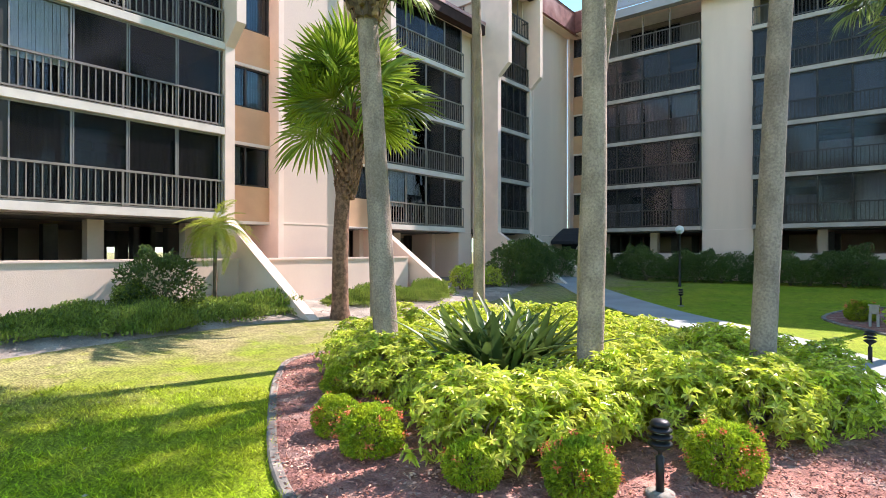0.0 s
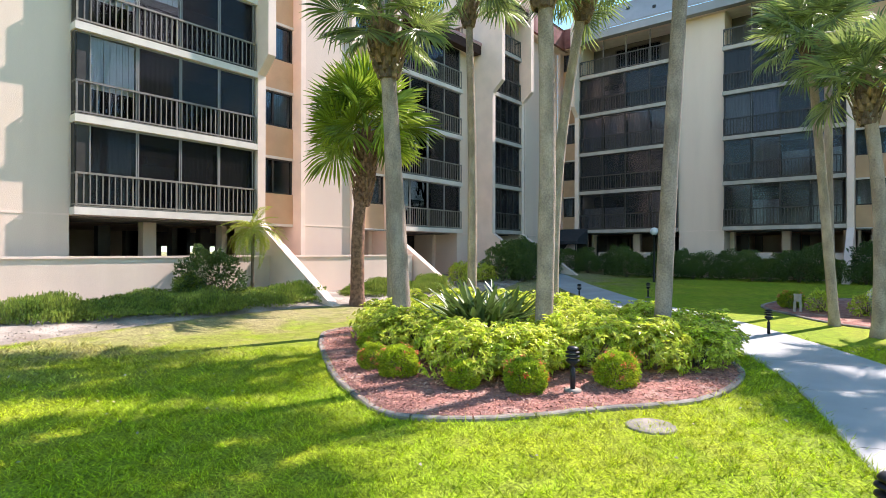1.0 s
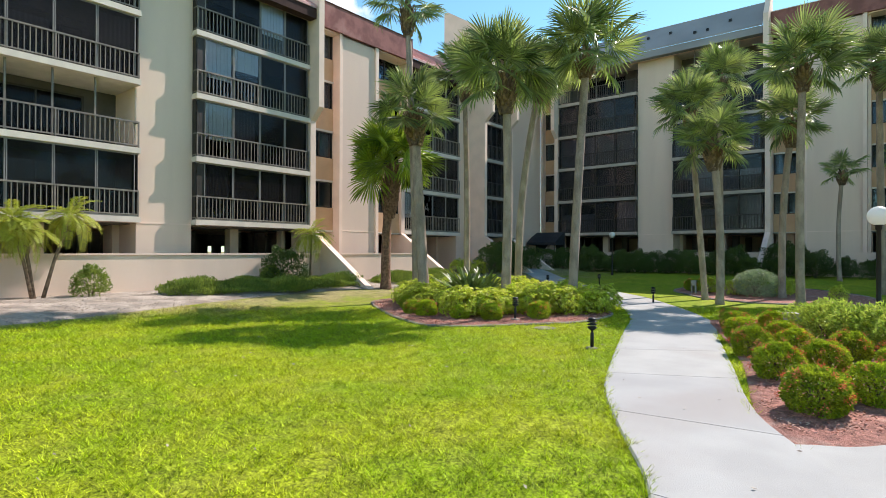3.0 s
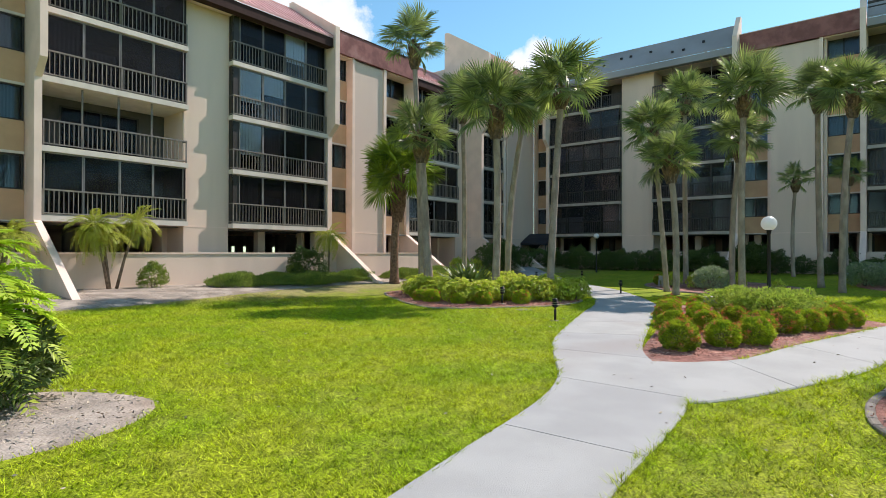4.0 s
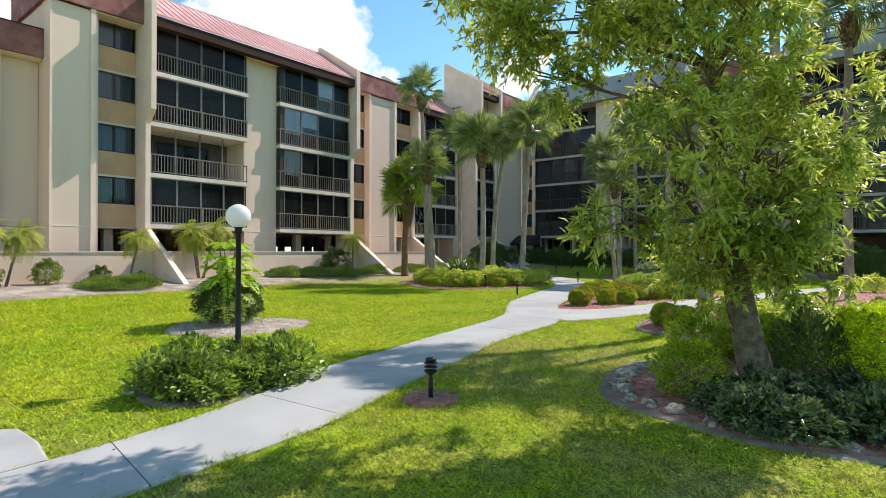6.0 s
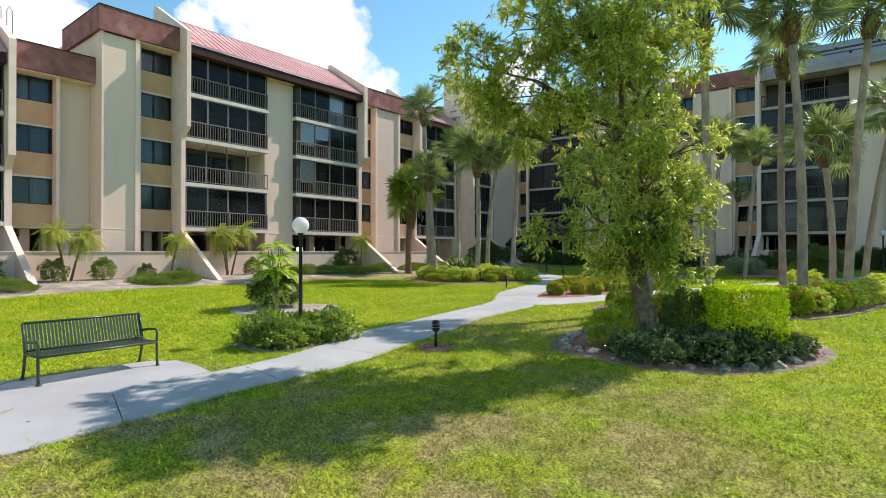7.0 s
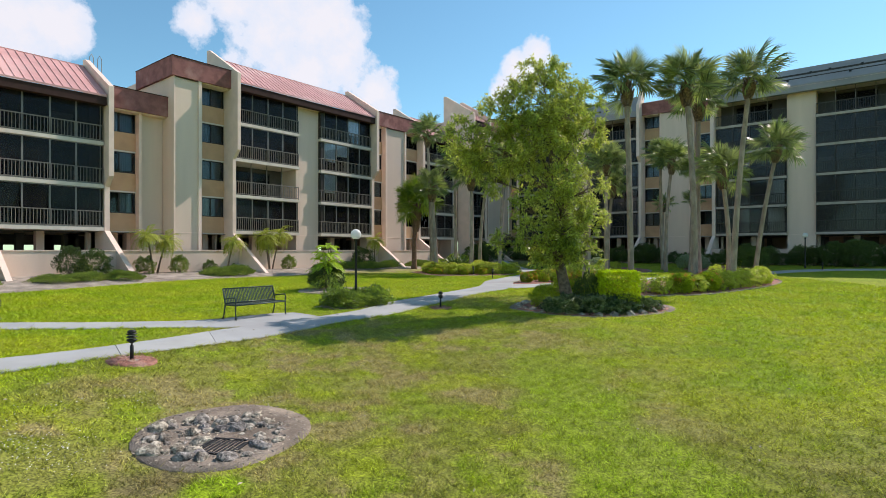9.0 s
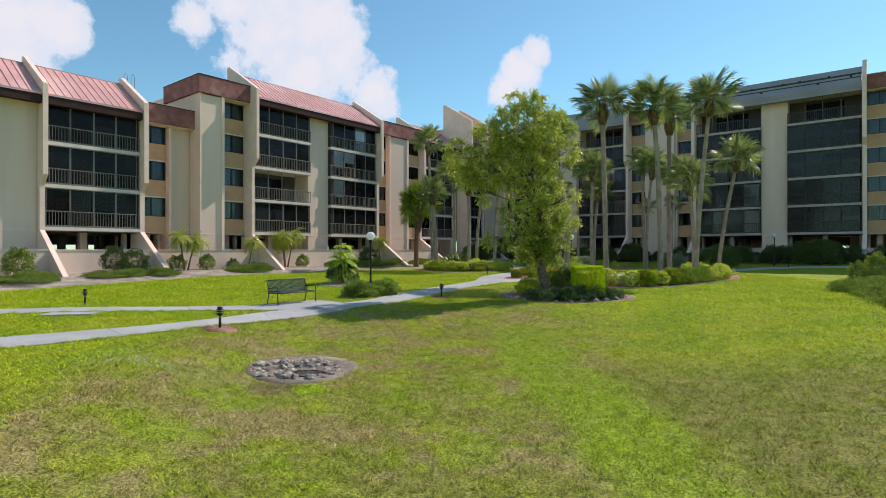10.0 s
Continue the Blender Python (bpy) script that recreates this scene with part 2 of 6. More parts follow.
def glass(name, tint, gloss_rough=0.02, ior=1.4, dust=0.0):
    """A thin pane: a tinted see-through layer under a mirror-like gloss that grows at grazing angles."""
    m = bpy.data.materials.new(name)
    m.use_nodes = True
    t = m.node_tree
    t.nodes.remove(t.nodes["Principled BSDF"])
    tr = t.nodes.new("ShaderNodeBsdfTransparent")
    tr.inputs["Color"].default_value = (*tint, 1)
    gl = t.nodes.new("ShaderNodeBsdfGlossy")
    gl.inputs["Roughness"].default_value = gloss_rough
    gl.inputs["Color"].default_value = (0.9, 0.93, 0.95, 1)
    fr = t.nodes.new("ShaderNodeFresnel")
    fr.inputs["IOR"].default_value = ior
    geo = t.nodes.new("ShaderNodeNewGeometry")
    nz = t.nodes.new("ShaderNodeTexNoise")
    nz.inputs["Scale"].default_value = 1.3
    t.links.new(geo.outputs["Position"], nz.inputs["Vector"])
    bn = t.nodes.new("ShaderNodeBump")
    bn.inputs["Strength"].default_value, bn.inputs["Distance"].default_value = 0.12, 0.05
    t.links.new(nz.outputs["Fac"], bn.inputs["Height"])
    t.links.new(bn.outputs[0], gl.inputs["Normal"])
    ms = t.nodes.new("ShaderNodeMixShader")
    t.links.new(fr.outputs[0], ms.inputs[0])
    under = tr.outputs[0]
    if dust:                                         # the fine dusty mesh of an insect screen behind the pane
        df = t.nodes.new("ShaderNodeBsdfDiffuse")
        df.inputs["Color"].default_value = (0.20, 0.195, 0.20, 1)
        dm = t.nodes.new("ShaderNodeMixShader")
        dm.inputs[0].default_value = dust
        t.links.new(tr.outputs[0], dm.inputs[1])
        t.links.new(df.outputs[0], dm.inputs[2])
        under = dm.outputs[0]
    t.links.new(under, ms.inputs[1])
    t.links.new(gl.outputs[0], ms.inputs[2])
    t.links.new(ms.outputs[0], t.nodes["Material Output"].inputs["Surface"])
    return m


STUCCO = material("stucco", (0.75, 0.592, 0.478), 0.9, vary=0.04, scale=0.8, grain=0.05, grain_scale=45, bump=0.25, stain=(0.655, 0.51, 0.425), streak=True, spec=0.2)
CREAM = material("cream_trim", (0.81, 0.635, 0.53), 0.85, vary=0.04, scale=1.2, grain=0.04, grain_scale=40, bump=0.15, spec=0.2)
SLABW = material("pale_slab_edge", (0.70, 0.63, 0.55), 0.8, vary=0.05, scale=2.0, grain=0.04, bump=0.1, spec=0.2)
# the pale slab edge again, darkened in colour for the wings in shade
SLABD = material("shaded_slab_edge", (0.46, 0.41, 0.355), 0.8, vary=0.08, scale=2.0, grain=0.05, bump=0.1, spec=0.2)
TAN = material("tan_panel", (0.60, 0.38, 0.23), 0.85, vary=0.06, scale=1.0, grain=0.05, grain_scale=50, bump=0.2, spec=0.2)
REDP = material("dark_red_stucco", (0.32, 0.135, 0.122), 0.85, vary=0.15, scale=1.6, grain=0.08, bump=0.25, stain=(0.44, 0.24, 0.215), spec=0.2)
ROOFP = material("pink_metal_roof", (0.62, 0.335, 0.31), 0.6, metal=0.0, vary=0.07, scale=0.7, grain=0.04, bump=0.03, stain=(0.66, 0.42, 0.39), spec=0.25)
ROOFG = material("grey_roof_membrane", (0.30, 0.305, 0.32), 0.75, vary=0.08, scale=0.35, grain=0.05, bump=0.05, stain=(0.42, 0.42, 0.43), spec=0.2)
FASCIA = material("dark_fascia", (0.06, 0.032, 0.028), 0.85, vary=0.1, grain=0.04, spec=0.15)
BRONZE = material("bronze_aluminium", (0.055, 0.048, 0.042), 0.5, metal=0.4, vary=0.1, grain=0.05, bump=0.02)
RAILM = material("weathered_rail", (0.235, 0.21, 0.185), 0.6, vary=0.12, scale=4, grain=0.08, bump=0.05, random=0.2)
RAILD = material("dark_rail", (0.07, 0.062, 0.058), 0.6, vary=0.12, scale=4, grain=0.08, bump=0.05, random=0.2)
MULL = material("grey_mullion", (0.27, 0.255, 0.24), 0.5, metal=0.1, vary=0.08, grain=0.03, bump=0.02)
GLASS = glass("window_glass", (0.60, 0.66, 0.70))
SCREEN = glass("dark_tinted_glass", (0.34, 0.33, 0.36), ior=1.2, dust=0.055)
CLEAR = glass("clear_pane", (0.86, 0.88, 0.9), ior=1.34)
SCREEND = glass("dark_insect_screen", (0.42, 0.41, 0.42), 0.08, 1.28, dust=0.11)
SCREENC = glass("pale_tinted_pane", (0.66, 0.66, 0.68), 0.05, 1.28, dust=0.06)
CURTAIN = material("curtain_cloth", (0.66, 0.66, 0.69), 0.95, vary=0.06, scale=5, grain=0.04, bump=0.05, random=0.4, transmit=0.3)
BLIND = material("white_blind", (0.80, 0.80, 0.81), 0.8, vary=0.05, scale=4, grain=0.03, bump=0.03, transmit=0.25)
# room and balcony back walls, the dimness indoors painted in as a dark colour
ROOM = material("darkened_room_wall", (0.10, 0.092, 0.085), 0.9, vary=0.06, grain=0.03)
# car-deck concrete, with the shade under the building put into its colour
DARKIN = material("shaded_garage_concrete", (0.20, 0.185, 0.17), 0.9, vary=0.15, scale=1.0, grain=0.08, bump=0.2)
CONC = material("concrete_walk", (0.372, 0.386, 0.376), 0.85, vary=0.06, scale=0.9, grain=0.08, grain_scale=110, bump=0.2, stain=(0.32, 0.315, 0.30), random=0.05, spec=0.25)
CURB = material("concrete_edging", (0.29, 0.265, 0.23), 0.9, vary=0.2, scale=4, grain=0.16, grain_scale=70, bump=0.4, stain=(0.13, 0.115, 0.095), random=0.15)
SOIL = lawn("lawn_ground", 0.55, 0.95, 0.0, 0.0, 0.6)
GRASS = lawn("grass_blades", 1.0, 0.6, 0.40, 0.40, 0.0)
MULCH = material("red_mulch", (0.42, 0.19, 0.145), 0.95, vary=0.2, scale=8, grain=0.4, grain_scale=55, bump=1.0, stain=(0.46, 0.29, 0.23))
CHIP = material("mulch_chips", (0.52, 0.255, 0.20), 0.9, vary=0.2, scale=6, grain=0.15, bump=0.1, island=0.45, stain=(0.60, 0.44, 0.36))
SAND = material("grey_leaf_litter", (0.41, 0.355, 0.295), 0.95, vary=0.2, scale=1.6, grain=0.3, grain_scale=40, bump=0.8, stain=(0.24, 0.19, 0.15))
LITTER = material("dry_leaf_litter", (0.42, 0.38, 0.33), 0.9, vary=0.15, scale=3, grain=0.1, bump=0.0, island=0.4, stain=(0.24, 0.17, 0.12))
DIRT = material("bare_dirt", (0.29, 0.235, 0.18), 0.95, vary=0.18, scale=2.5, grain=0.3, grain_scale=45, bump=0.8, stain=(0.12, 0.09, 0.065))
ROCK = material("pale_rock", (0.54, 0.49, 0.43), 0.9, vary=0.3, scale=14, grain=0.25, grain_scale=45, bump=1.0, stain=(0.20, 0.175, 0.14), random=0.25)
ROCKD = material("dirty_rock", (0.47, 0.43, 0.37), 0.9, vary=0.35, scale=12, grain=0.35, grain_scale=38, bump=1.2, stain=(0.13, 0.11, 0.09), random=0.3)
TRUNK = material("palm_trunk", (0.40, 0.32, 0.26), 0.95, vary=0.16, scale=4.5, grain=0.3, grain_scale=38, bump=1.0, stain=(0.27, 0.21, 0.165), random=0.14, streak=0.45)
BOOT = material("palm_boots", (0.27, 0.185, 0.115), 0.9, vary=0.25, scale=9, grain=0.2, bump=0.5, island=0.4)
REDTRUNK = material("fibrous_red_trunk", (0.27, 0.15, 0.10), 0.95, vary=0.25, scale=9, grain=0.3, bump=0.9)
FROND = material("palm_frond", (0.15, 0.235, 0.072), 0.34, vary=0.0, hue=(0.29, 0.375, 0.14), scale=1.5, grain=0.06, bump=0.0, island=0.5, transmit=0.48, random=0.25, spec=0.5)
FRONDY = material("bright_fan_frond", (0.16, 0.27, 0.03), 0.36, vary=0.0, hue=(0.27, 0.38, 0.04), scale=1.2, grain=0.05, bump=0.0, island=0.35, transmit=0.42, random=0.3, spec=0.4)
PINN = material("date_palm_frond", (0.33, 0.41, 0.05), 0.5, vary=0.0, hue=(0.46, 0.50, 0.09), scale=1.5, grain=0.05, bump=0.0, island=0.25, transmit=0.42, random=0.15)
FERNG = material("bright_pinnate_leaf", (0.34, 0.56, 0.03), 0.55, vary=0.0, hue=(0.46, 0.62, 0.05), scale=2, grain=0.05, bump=0.0, island=0.25, transmit=0.45, random=0.15)
BARK = material("tree_bark", (0.23, 0.165, 0.115), 0.95, vary=0.22, scale=9, grain=0.32, grain_scale=40, bump=1.0)
SCHEF = material("variegated_leaf", (0.46, 0.60, 0.04), 0.42, vary=0.0, hue=(0.63, 0.68, 0.14), scale=6, grain=0.05, bump=0.0, island=0.45, transmit=0.4, random=0.1, spec=0.45)
IXL = material("ixora_leaf", (0.24, 0.38, 0.022), 0.4, vary=0.0, hue=(0.44, 0.54, 0.035), scale=7, grain=0.05, bump=0.0, island=0.4, transmit=0.32, random=0.15, spec=0.35)
IXF = material("ixora_flower", (0.80, 0.15, 0.06), 0.7, vary=0.0, hue=(0.85, 0.30, 0.14), scale=9, grain=0.05, bump=0.0, island=0.3)
WHITEF = material("white_flower", (0.72, 0.72, 0.68), 0.8, vary=0.05, scale=9, grain=0.03, bump=0.0)
DARKL = material("dark_leaf", (0.06, 0.115, 0.026), 0.42, vary=0.0, hue=(0.105, 0.16, 0.04), scale=3, grain=0.05, bump=0.0, island=0.35, transmit=0.22, random=0.2, spec=0.4)
COVER = material("groundcover_leaf", (0.16, 0.25, 0.038), 0.5, vary=0.0, hue=(0.25, 0.33, 0.06), scale=2, grain=0.06, bump=0.0, island=0.45, transmit=0.32)
GOLD = material("golden_hedge_leaf", (0.56, 0.68, 0.01), 0.42, vary=0.0, hue=(0.38, 0.56, 0.015), scale=5, grain=0.05, bump=0.0, island=0.45, transmit=0.36)
GREYL = material("grey_green_leaf", (0.22, 0.33, 0.18), 0.5, vary=0.0, hue=(0.36, 0.46, 0.30), scale=4, grain=0.05, bump=0.0, island=0.4, transmit=0.28)
BIRD = material("broad_dark_green_leaf", (0.065, 0.12, 0.035), 0.35, vary=0.0, hue=(0.12, 0.19, 0.05), scale=2, grain=0.05, bump=0.0, island=0.25, transmit=0.22, random=0.3)
TREEL = material("tree_leaf", (0.33, 0.44, 0.075), 0.36, vary=0.0, hue=(0.55, 0.61, 0.13), scale=0.8, grain=0.05, bump=0.0, island=0.5, transmit=0.5, spec=0.5)
FRESH = material("fresh_green_leaf", (0.30, 0.44, 0.06), 0.5, vary=0.0, hue=(0.42, 0.52, 0.09), scale=4, grain=0.05, bump=0.0, island=0.35, transmit=0.4)
GLOSSY = material("glossy_shrub_leaf", (0.15, 0.25, 0.04), 0.3, vary=0.0, hue=(0.28, 0.39, 0.06), scale=5, grain=0.05, bump=0.0, island=0.5, transmit=0.28, random=0.25, spec=0.55)
GLOSSD = material("dark_glossy_leaf", (0.055, 0.105, 0.035), 0.2, vary=0.0, hue=(0.17, 0.24, 0.11), scale=5, grain=0.05, bump=0.0, island=0.5, transmit=0.2, random=0.25, spec=0.6)
BLACK = material("black_metal", (0.018, 0.018, 0.02), 0.45, metal=0.3, vary=0.1, grain=0.05, bump=0.03)
GREENM = material("dark_green_metal", (0.05, 0.075, 0.06), 0.35, metal=0.3, vary=0.1, grain=0.05, bump=0.03)
GLOBE = material("white_acrylic", (0.85, 0.85, 0.84), 0.3, vary=0.0, grain=0.0, bump=0.0, transmit=0.4)
GREYBOX = material("grey_box_paint", (0.38, 0.37, 0.34), 0.7, vary=0.08, scale=6, grain=0.06)
IRON = material("cast_iron", (0.05, 0.05, 0.052), 0.7, metal=0.5, vary=0.2, scale=8, grain=0.15, bump=0.3)
CANVAS = material("dark_awning_cloth", (0.025, 0.028, 0.035), 0.85, vary=0.1, grain=0.06)


# ---- helpers for building ----
rng = np.random.default_rng(7)


def smooth(v, a, b):
    u = np.clip((np.asarray(v, float) - a) / (b - a), 0, 1)
    return u * u * (3 - 2 * u)


def ground_z(x, y):
    """The height of the ground: it falls gently away from the buildings into a swale, and rises in front of them."""
    d, s = 0.635 * x - 0.773 * y, 0.773 * x + 0.635 * y
    z = -0.36 * smooth(d, 2, 18) - 0.45 * smooth(d, 17, 24) * smooth(s, -7, -4) * (1 - 0.75 * smooth(s, 4, 11))
    z = z + 0.30 * smooth(-np.asarray(x, float), 9, 15) * (1 - smooth(-np.asarray(x, float), 60, 120))
    z = z + 0.45 * smooth(y, 16, 31) * (1 - smooth(y, 60, 120))
    return z


def gz(x, y):
    return float(ground_z(x, y))


def finish(bm, name, mat, parent=None, label="", flat=True):
    bmesh.ops.recalc_face_normals(bm, faces=bm.faces)
    me = bpy.data.meshes.new(name)
    bm.to_mesh(me)
    bm.free()
    for p in me.polygons:
        p.use_smooth = not flat
    me.materials.append(mat)
    ob = new(name, me)
    if parent:
        ob.parent = parent
    if label:
        ob["label"] = label
    return ob


def part(name, bm, mat, parent, label="", flat=True):
    return finish(bm, name, mat, parent, label, flat)


def mesh_ob(name, verts, faces, mat, parent=None, flat=True):
    """An object from numpy arrays of corners and of faces with the same number of corners each."""
    me = bpy.data.meshes.new(name)
    verts, faces = np.asarray(verts, np.float32), np.asarray(faces, np.int32)
    k = faces.shape[1]
    me.vertices.add(len(verts))
    me.vertices.foreach_set("co", verts.ravel())
    me.loops.add(faces.size)
    me.loops.foreach_set("vertex_index", faces.ravel())
    me.polygons.add(len(faces))
    me.polygons.foreach_set("loop_start", np.arange(0, faces.size, k, dtype=np.int32))
    me.polygons.foreach_set("loop_total", np.full(len(faces), k, dtype=np.int32))
    me.update(calc_edges=True)
    me.validate()
    if not flat:
        me.polygons.foreach_set("use_smooth", np.ones(len(faces), dtype=bool))
    me.materials.append(mat)
    ob = new(name, me)
    if parent:
        ob.parent = parent
    return ob


def box(bm, x0, x1, y0, y1, z0, z1, f=None):
    f = f or (lambda a, b, c: (a, b, c))
    v = [bm.verts.new(f(*p)) for p in ((x0, y0, z0), (x1, y0, z0), (x1, y1, z0), (x0, y1, z0), (x0, y0, z1), (x1, y0, z1), (x1, y1, z1), (x0, y1, z1))]
    for q in ((0, 1, 2, 3), (4, 5, 6, 7), (0, 1, 5, 4), (1, 2, 6, 5), (2, 3, 7, 6), (3, 0, 4, 7)):
        bm.faces.new([v[i] for i in q])


def prism(bm, profile, u0, u1, f):
    """A profile of (n, z) corners drawn out from u0 to u1."""
    a = [bm.verts.new(f(u0, n, z)) for n, z in profile]
    b = [bm.verts.new(f(u1, n, z)) for n, z in profile]
    bm.faces.new(a)
    bm.faces.new(b[::-1])
    for i in range(len(profile)):
        j = (i + 1) % len(profile)
        bm.faces.new((a[i], a[j], b[j], b[i]))


def lathe(bm, profile, sides=16, cx=0.0, cy=0.0):
    """A body of turned (radius, z) rings."""
    rings = []
    for r, z in profile:
        rings.append([bm.verts.new((cx + r * math.cos(2 * math.pi * i / sides), cy + r * math.sin(2 * math.pi * i / sides), z)) for i in range(sides)])
    for a, b in zip(rings, rings[1:]):
        for i in range(sides):
            j = (i + 1) % sides
            bm.faces.new((a[i], a[j], b[j], b[i]))
    bm.faces.new(rings[0][::-1])
    bm.faces.new(rings[-1])


def tube(bm, points, radii, sides=8):
    """A tapering round bar through the points."""
    pts = [Vector(p) for p in points]
    rings = []
    for i, p in enumerate(pts):
        d = (pts[min(i + 1, len(pts) - 1)] - pts[max(i - 1, 0)]).normalized()
        side = d.cross(Vector((0.31, 0.95, 0.07))).normalized()
        up = d.cross(side)
        r = radii[i] if isinstance(radii, (list, tuple)) else radii
        rings.append([bm.verts.new(p + side * (r * math.cos(2 * math.pi * k / sides)) + up * (r * math.sin(2 * math.pi * k / sides))) for k in range(sides)])
    for a, b in zip(rings, rings[1:]):
        for k in range(sides):
            j = (k + 1) % sides
            bm.faces.new((a[k], a[j], b[j], b[k]))
    bm.faces.new(rings[0][::-1])
    bm.faces.new(rings[-1])


def curve_points(pts, per=6, closed=True):
    """A smooth line through the corners."""
    p = np.array(pts, float)
    n = len(p)
    out = []
    for i in range(n if closed else n - 1):
        if closed:
            a, b, c, d = p[(i - 1) % n], p[i], p[(i + 1) % n], p[(i + 2) % n]
        else:
            a, b, c, d = p[max(i - 1, 0)], p[i], p[i + 1], p[min(i + 2, n - 1)]
        for k in range(per):
            t = k / per
            out.append(0.5 * ((2 * b) + (c - a) * t + (2 * a - 5 * b + 4 * c - d) * t * t + (3 * b - a - 3 * c + d) * t ** 3))
    if not closed:
        out.append(p[-1])
    return np.array(out)


def inside(px, py, poly):
    """Which points lie inside the outline."""
    poly = np.asarray(poly)
    res = np.zeros(len(px), bool)
    x0, y0 = poly[:, 0], poly[:, 1]
    x1, y1 = np.roll(x0, -1), np.roll(y0, -1)
    for a, b, c, d in zip(x0, y0, x1, y1):
        if b == d:
            continue
        hit = ((b > py) != (d > py)) & (px < (c - a) * (py - b) / (d - b) + a)
        res ^= hit
    return res


def empty(name, x, y, z=None):
    e = new(name)
    e.location = (x, y, gz(x, y) if z is None else z)
    return e


# ---- ground, walks and beds ----
def drape(ob_name, outline, mat, lift, rings=7, label="", category="", kind="structure", parent=None, dome=0.0):
    """A sheet inside an outline, laid on the ground."""
    o = np.asarray(outline)
    c = o.mean(axis=0)
    n = len(o)
    verts, faces = [], []
    for k in range(rings):
        s = 1.0 if k == 0 else (0.985 if k == 1 else 1 - (k - 0.4) / rings)
        for x, y in c + (o - c) * s:
            edge = 0.0 if k else -0.06
            verts.append((x, y, gz(x, y) + lift + edge + dome * (1 - s * s)))
    for k in range(rings - 1):
        for i in range(n):
            j = (i + 1) % n
            faces.append((k * n + i, k * n + j, (k + 1) * n + j, (k + 1) * n + i))
    verts.append((c[0], c[1], gz(*c) + lift + dome))
    m = len(verts) - 1
    bm = bmesh.new()
    vs = [bm.verts.new(v) for v in verts]
    for f in faces:
        bm.faces.new([vs[i] for i in f])
    for i in range(n):
        bm.faces.new((vs[(rings - 1) * n + i], vs[(rings - 1) * n + (i + 1) % n], vs[m]))
    ob = finish(bm, ob_name, mat, parent, flat=False)
    if label:
        tagged(ob, label, category, kind=kind)
    return ob


def curb_ring(name, outline, label, width=0.105, high=0.05, open_from=None):
    """Edging pieces, end to end, along an outline; every piece is a block of its own."""
    root = tagged(new(name), label, "edging", kind="structure")
    o = np.asarray(outline)
    n = len(o)
    step = 3
    for i in range(0, n, step):
        idx = [(i + k) % n for k in range(step + 1)]
        if open_from and open_from(*o[i]):
            continue
        bm = bmesh.new()
        rows = []
        for t, k in enumerate(idx):
            a, b = o[(k - 1) % n], o[(k + 1) % n]
            d = (b - a) / np.linalg.norm(b - a)
            q = o[k] + d * (0.012 if t == 0 else (-0.012 if t == step else 0))
            nn = np.array((d[1], -d[0]))
            z = gz(*q) + high * (0.9 + 0.25 * rng.random())
            rows.append([bm.verts.new((*(q + nn * w), zz)) for w, zz in ((-width / 2, z - 0.25), (-width / 2, z - 0.015), (-width / 2 + 0.02, z), (width / 2 - 0.02, z), (width / 2, z - 0.015), (width / 2, z - 0.25))])
        for a, b in zip(rows, rows[1:]):
            for k in range(6):
                j = (k + 1) % 6
                bm.faces.new((a[k], a[j], b[j], b[k]))
        bm.faces.new(rows[0])
        bm.faces.new(rows[-1][::-1])
        part("edging_block", bm, CURB, root)
    return root


# one sheet of ground out to the horizon
near_x = np.concatenate((np.linspace(-900, -70, 12), np.linspace(-60, -22, 20), np.linspace(-21, 34, 111), np.linspace(36, 80, 20), np.linspace(100, 900, 12)))
near_y = np.concatenate((np.linspace(-900, -80, 12), np.linspace(-60, -34, 14), np.linspace(-33, 36, 139), np.linspace(38, 80, 20), np.linspace(100, 900, 12)))
gx, gy = np.meshgrid(near_x, near_y, indexing="ij")
gverts = np.stack((gx, gy, ground_z(gx, gy)), axis=-1).reshape(-1, 3)
ni, nj = len(near_x), len(near_y)
ii, jj = np.meshgrid(np.arange(ni - 1), np.arange(nj - 1), indexing="ij")
q0 = (ii * nj + jj).ravel()
ground = mesh_ob("ground", gverts, np.stack((q0, q0 + nj, q0 + nj + 1, q0 + 1), axis=1), SOIL, flat=False)
tagged(ground, "sunlit mown lawn, bright green with yellowed patches", "lawn", kind="structure")

# walks: matching corners of the two edges
MAIN_L = [(-16.0, 27.6), (-11.6, 22.9), (-6.9, 17.6), (-4.2, 14.7), (-2.3, 12.6), (0.4, 7.9), (1.65, 4.1), (2.75, 0.7), (3.4, -1.1), (4.15, -2.5), (4.9, -3.8), (5.3, -5.2), (5.55, -7.5),
          (5.8, -9.5), (6.05, -11.6), (6.6, -13.1), (6.95, -14.6), (7.1, -16.2), (7.2, -18.75), (7.6, -20.6), (7.75, -22.6), (7.4, -25.0), (6.6, -28.5), (5.4, -33.0)]
MAIN_R = [(-14.8, 28.8), (-10.3, 24.2), (-5.6, 18.9), (-2.9, 16.2), (-0.7, 13.6), (2.5, 8.3), (3.5, 4.9), (4.4, 1.8), (5.15, -0.8), (5.9, -2.2), (6.75, -3.7), (6.95, -5.2), (7.05, -7.2),
          (7.45, -9.2), (7.85, -11.2), (8.3, -13.0), (8.45, -14.8), (8.5, -16.4), (8.7, -19.4), (9.0, -21.0), (9.15, -23.0), (9.1, -25.2), (8.5, -28.9), (7.3, -33.6)]
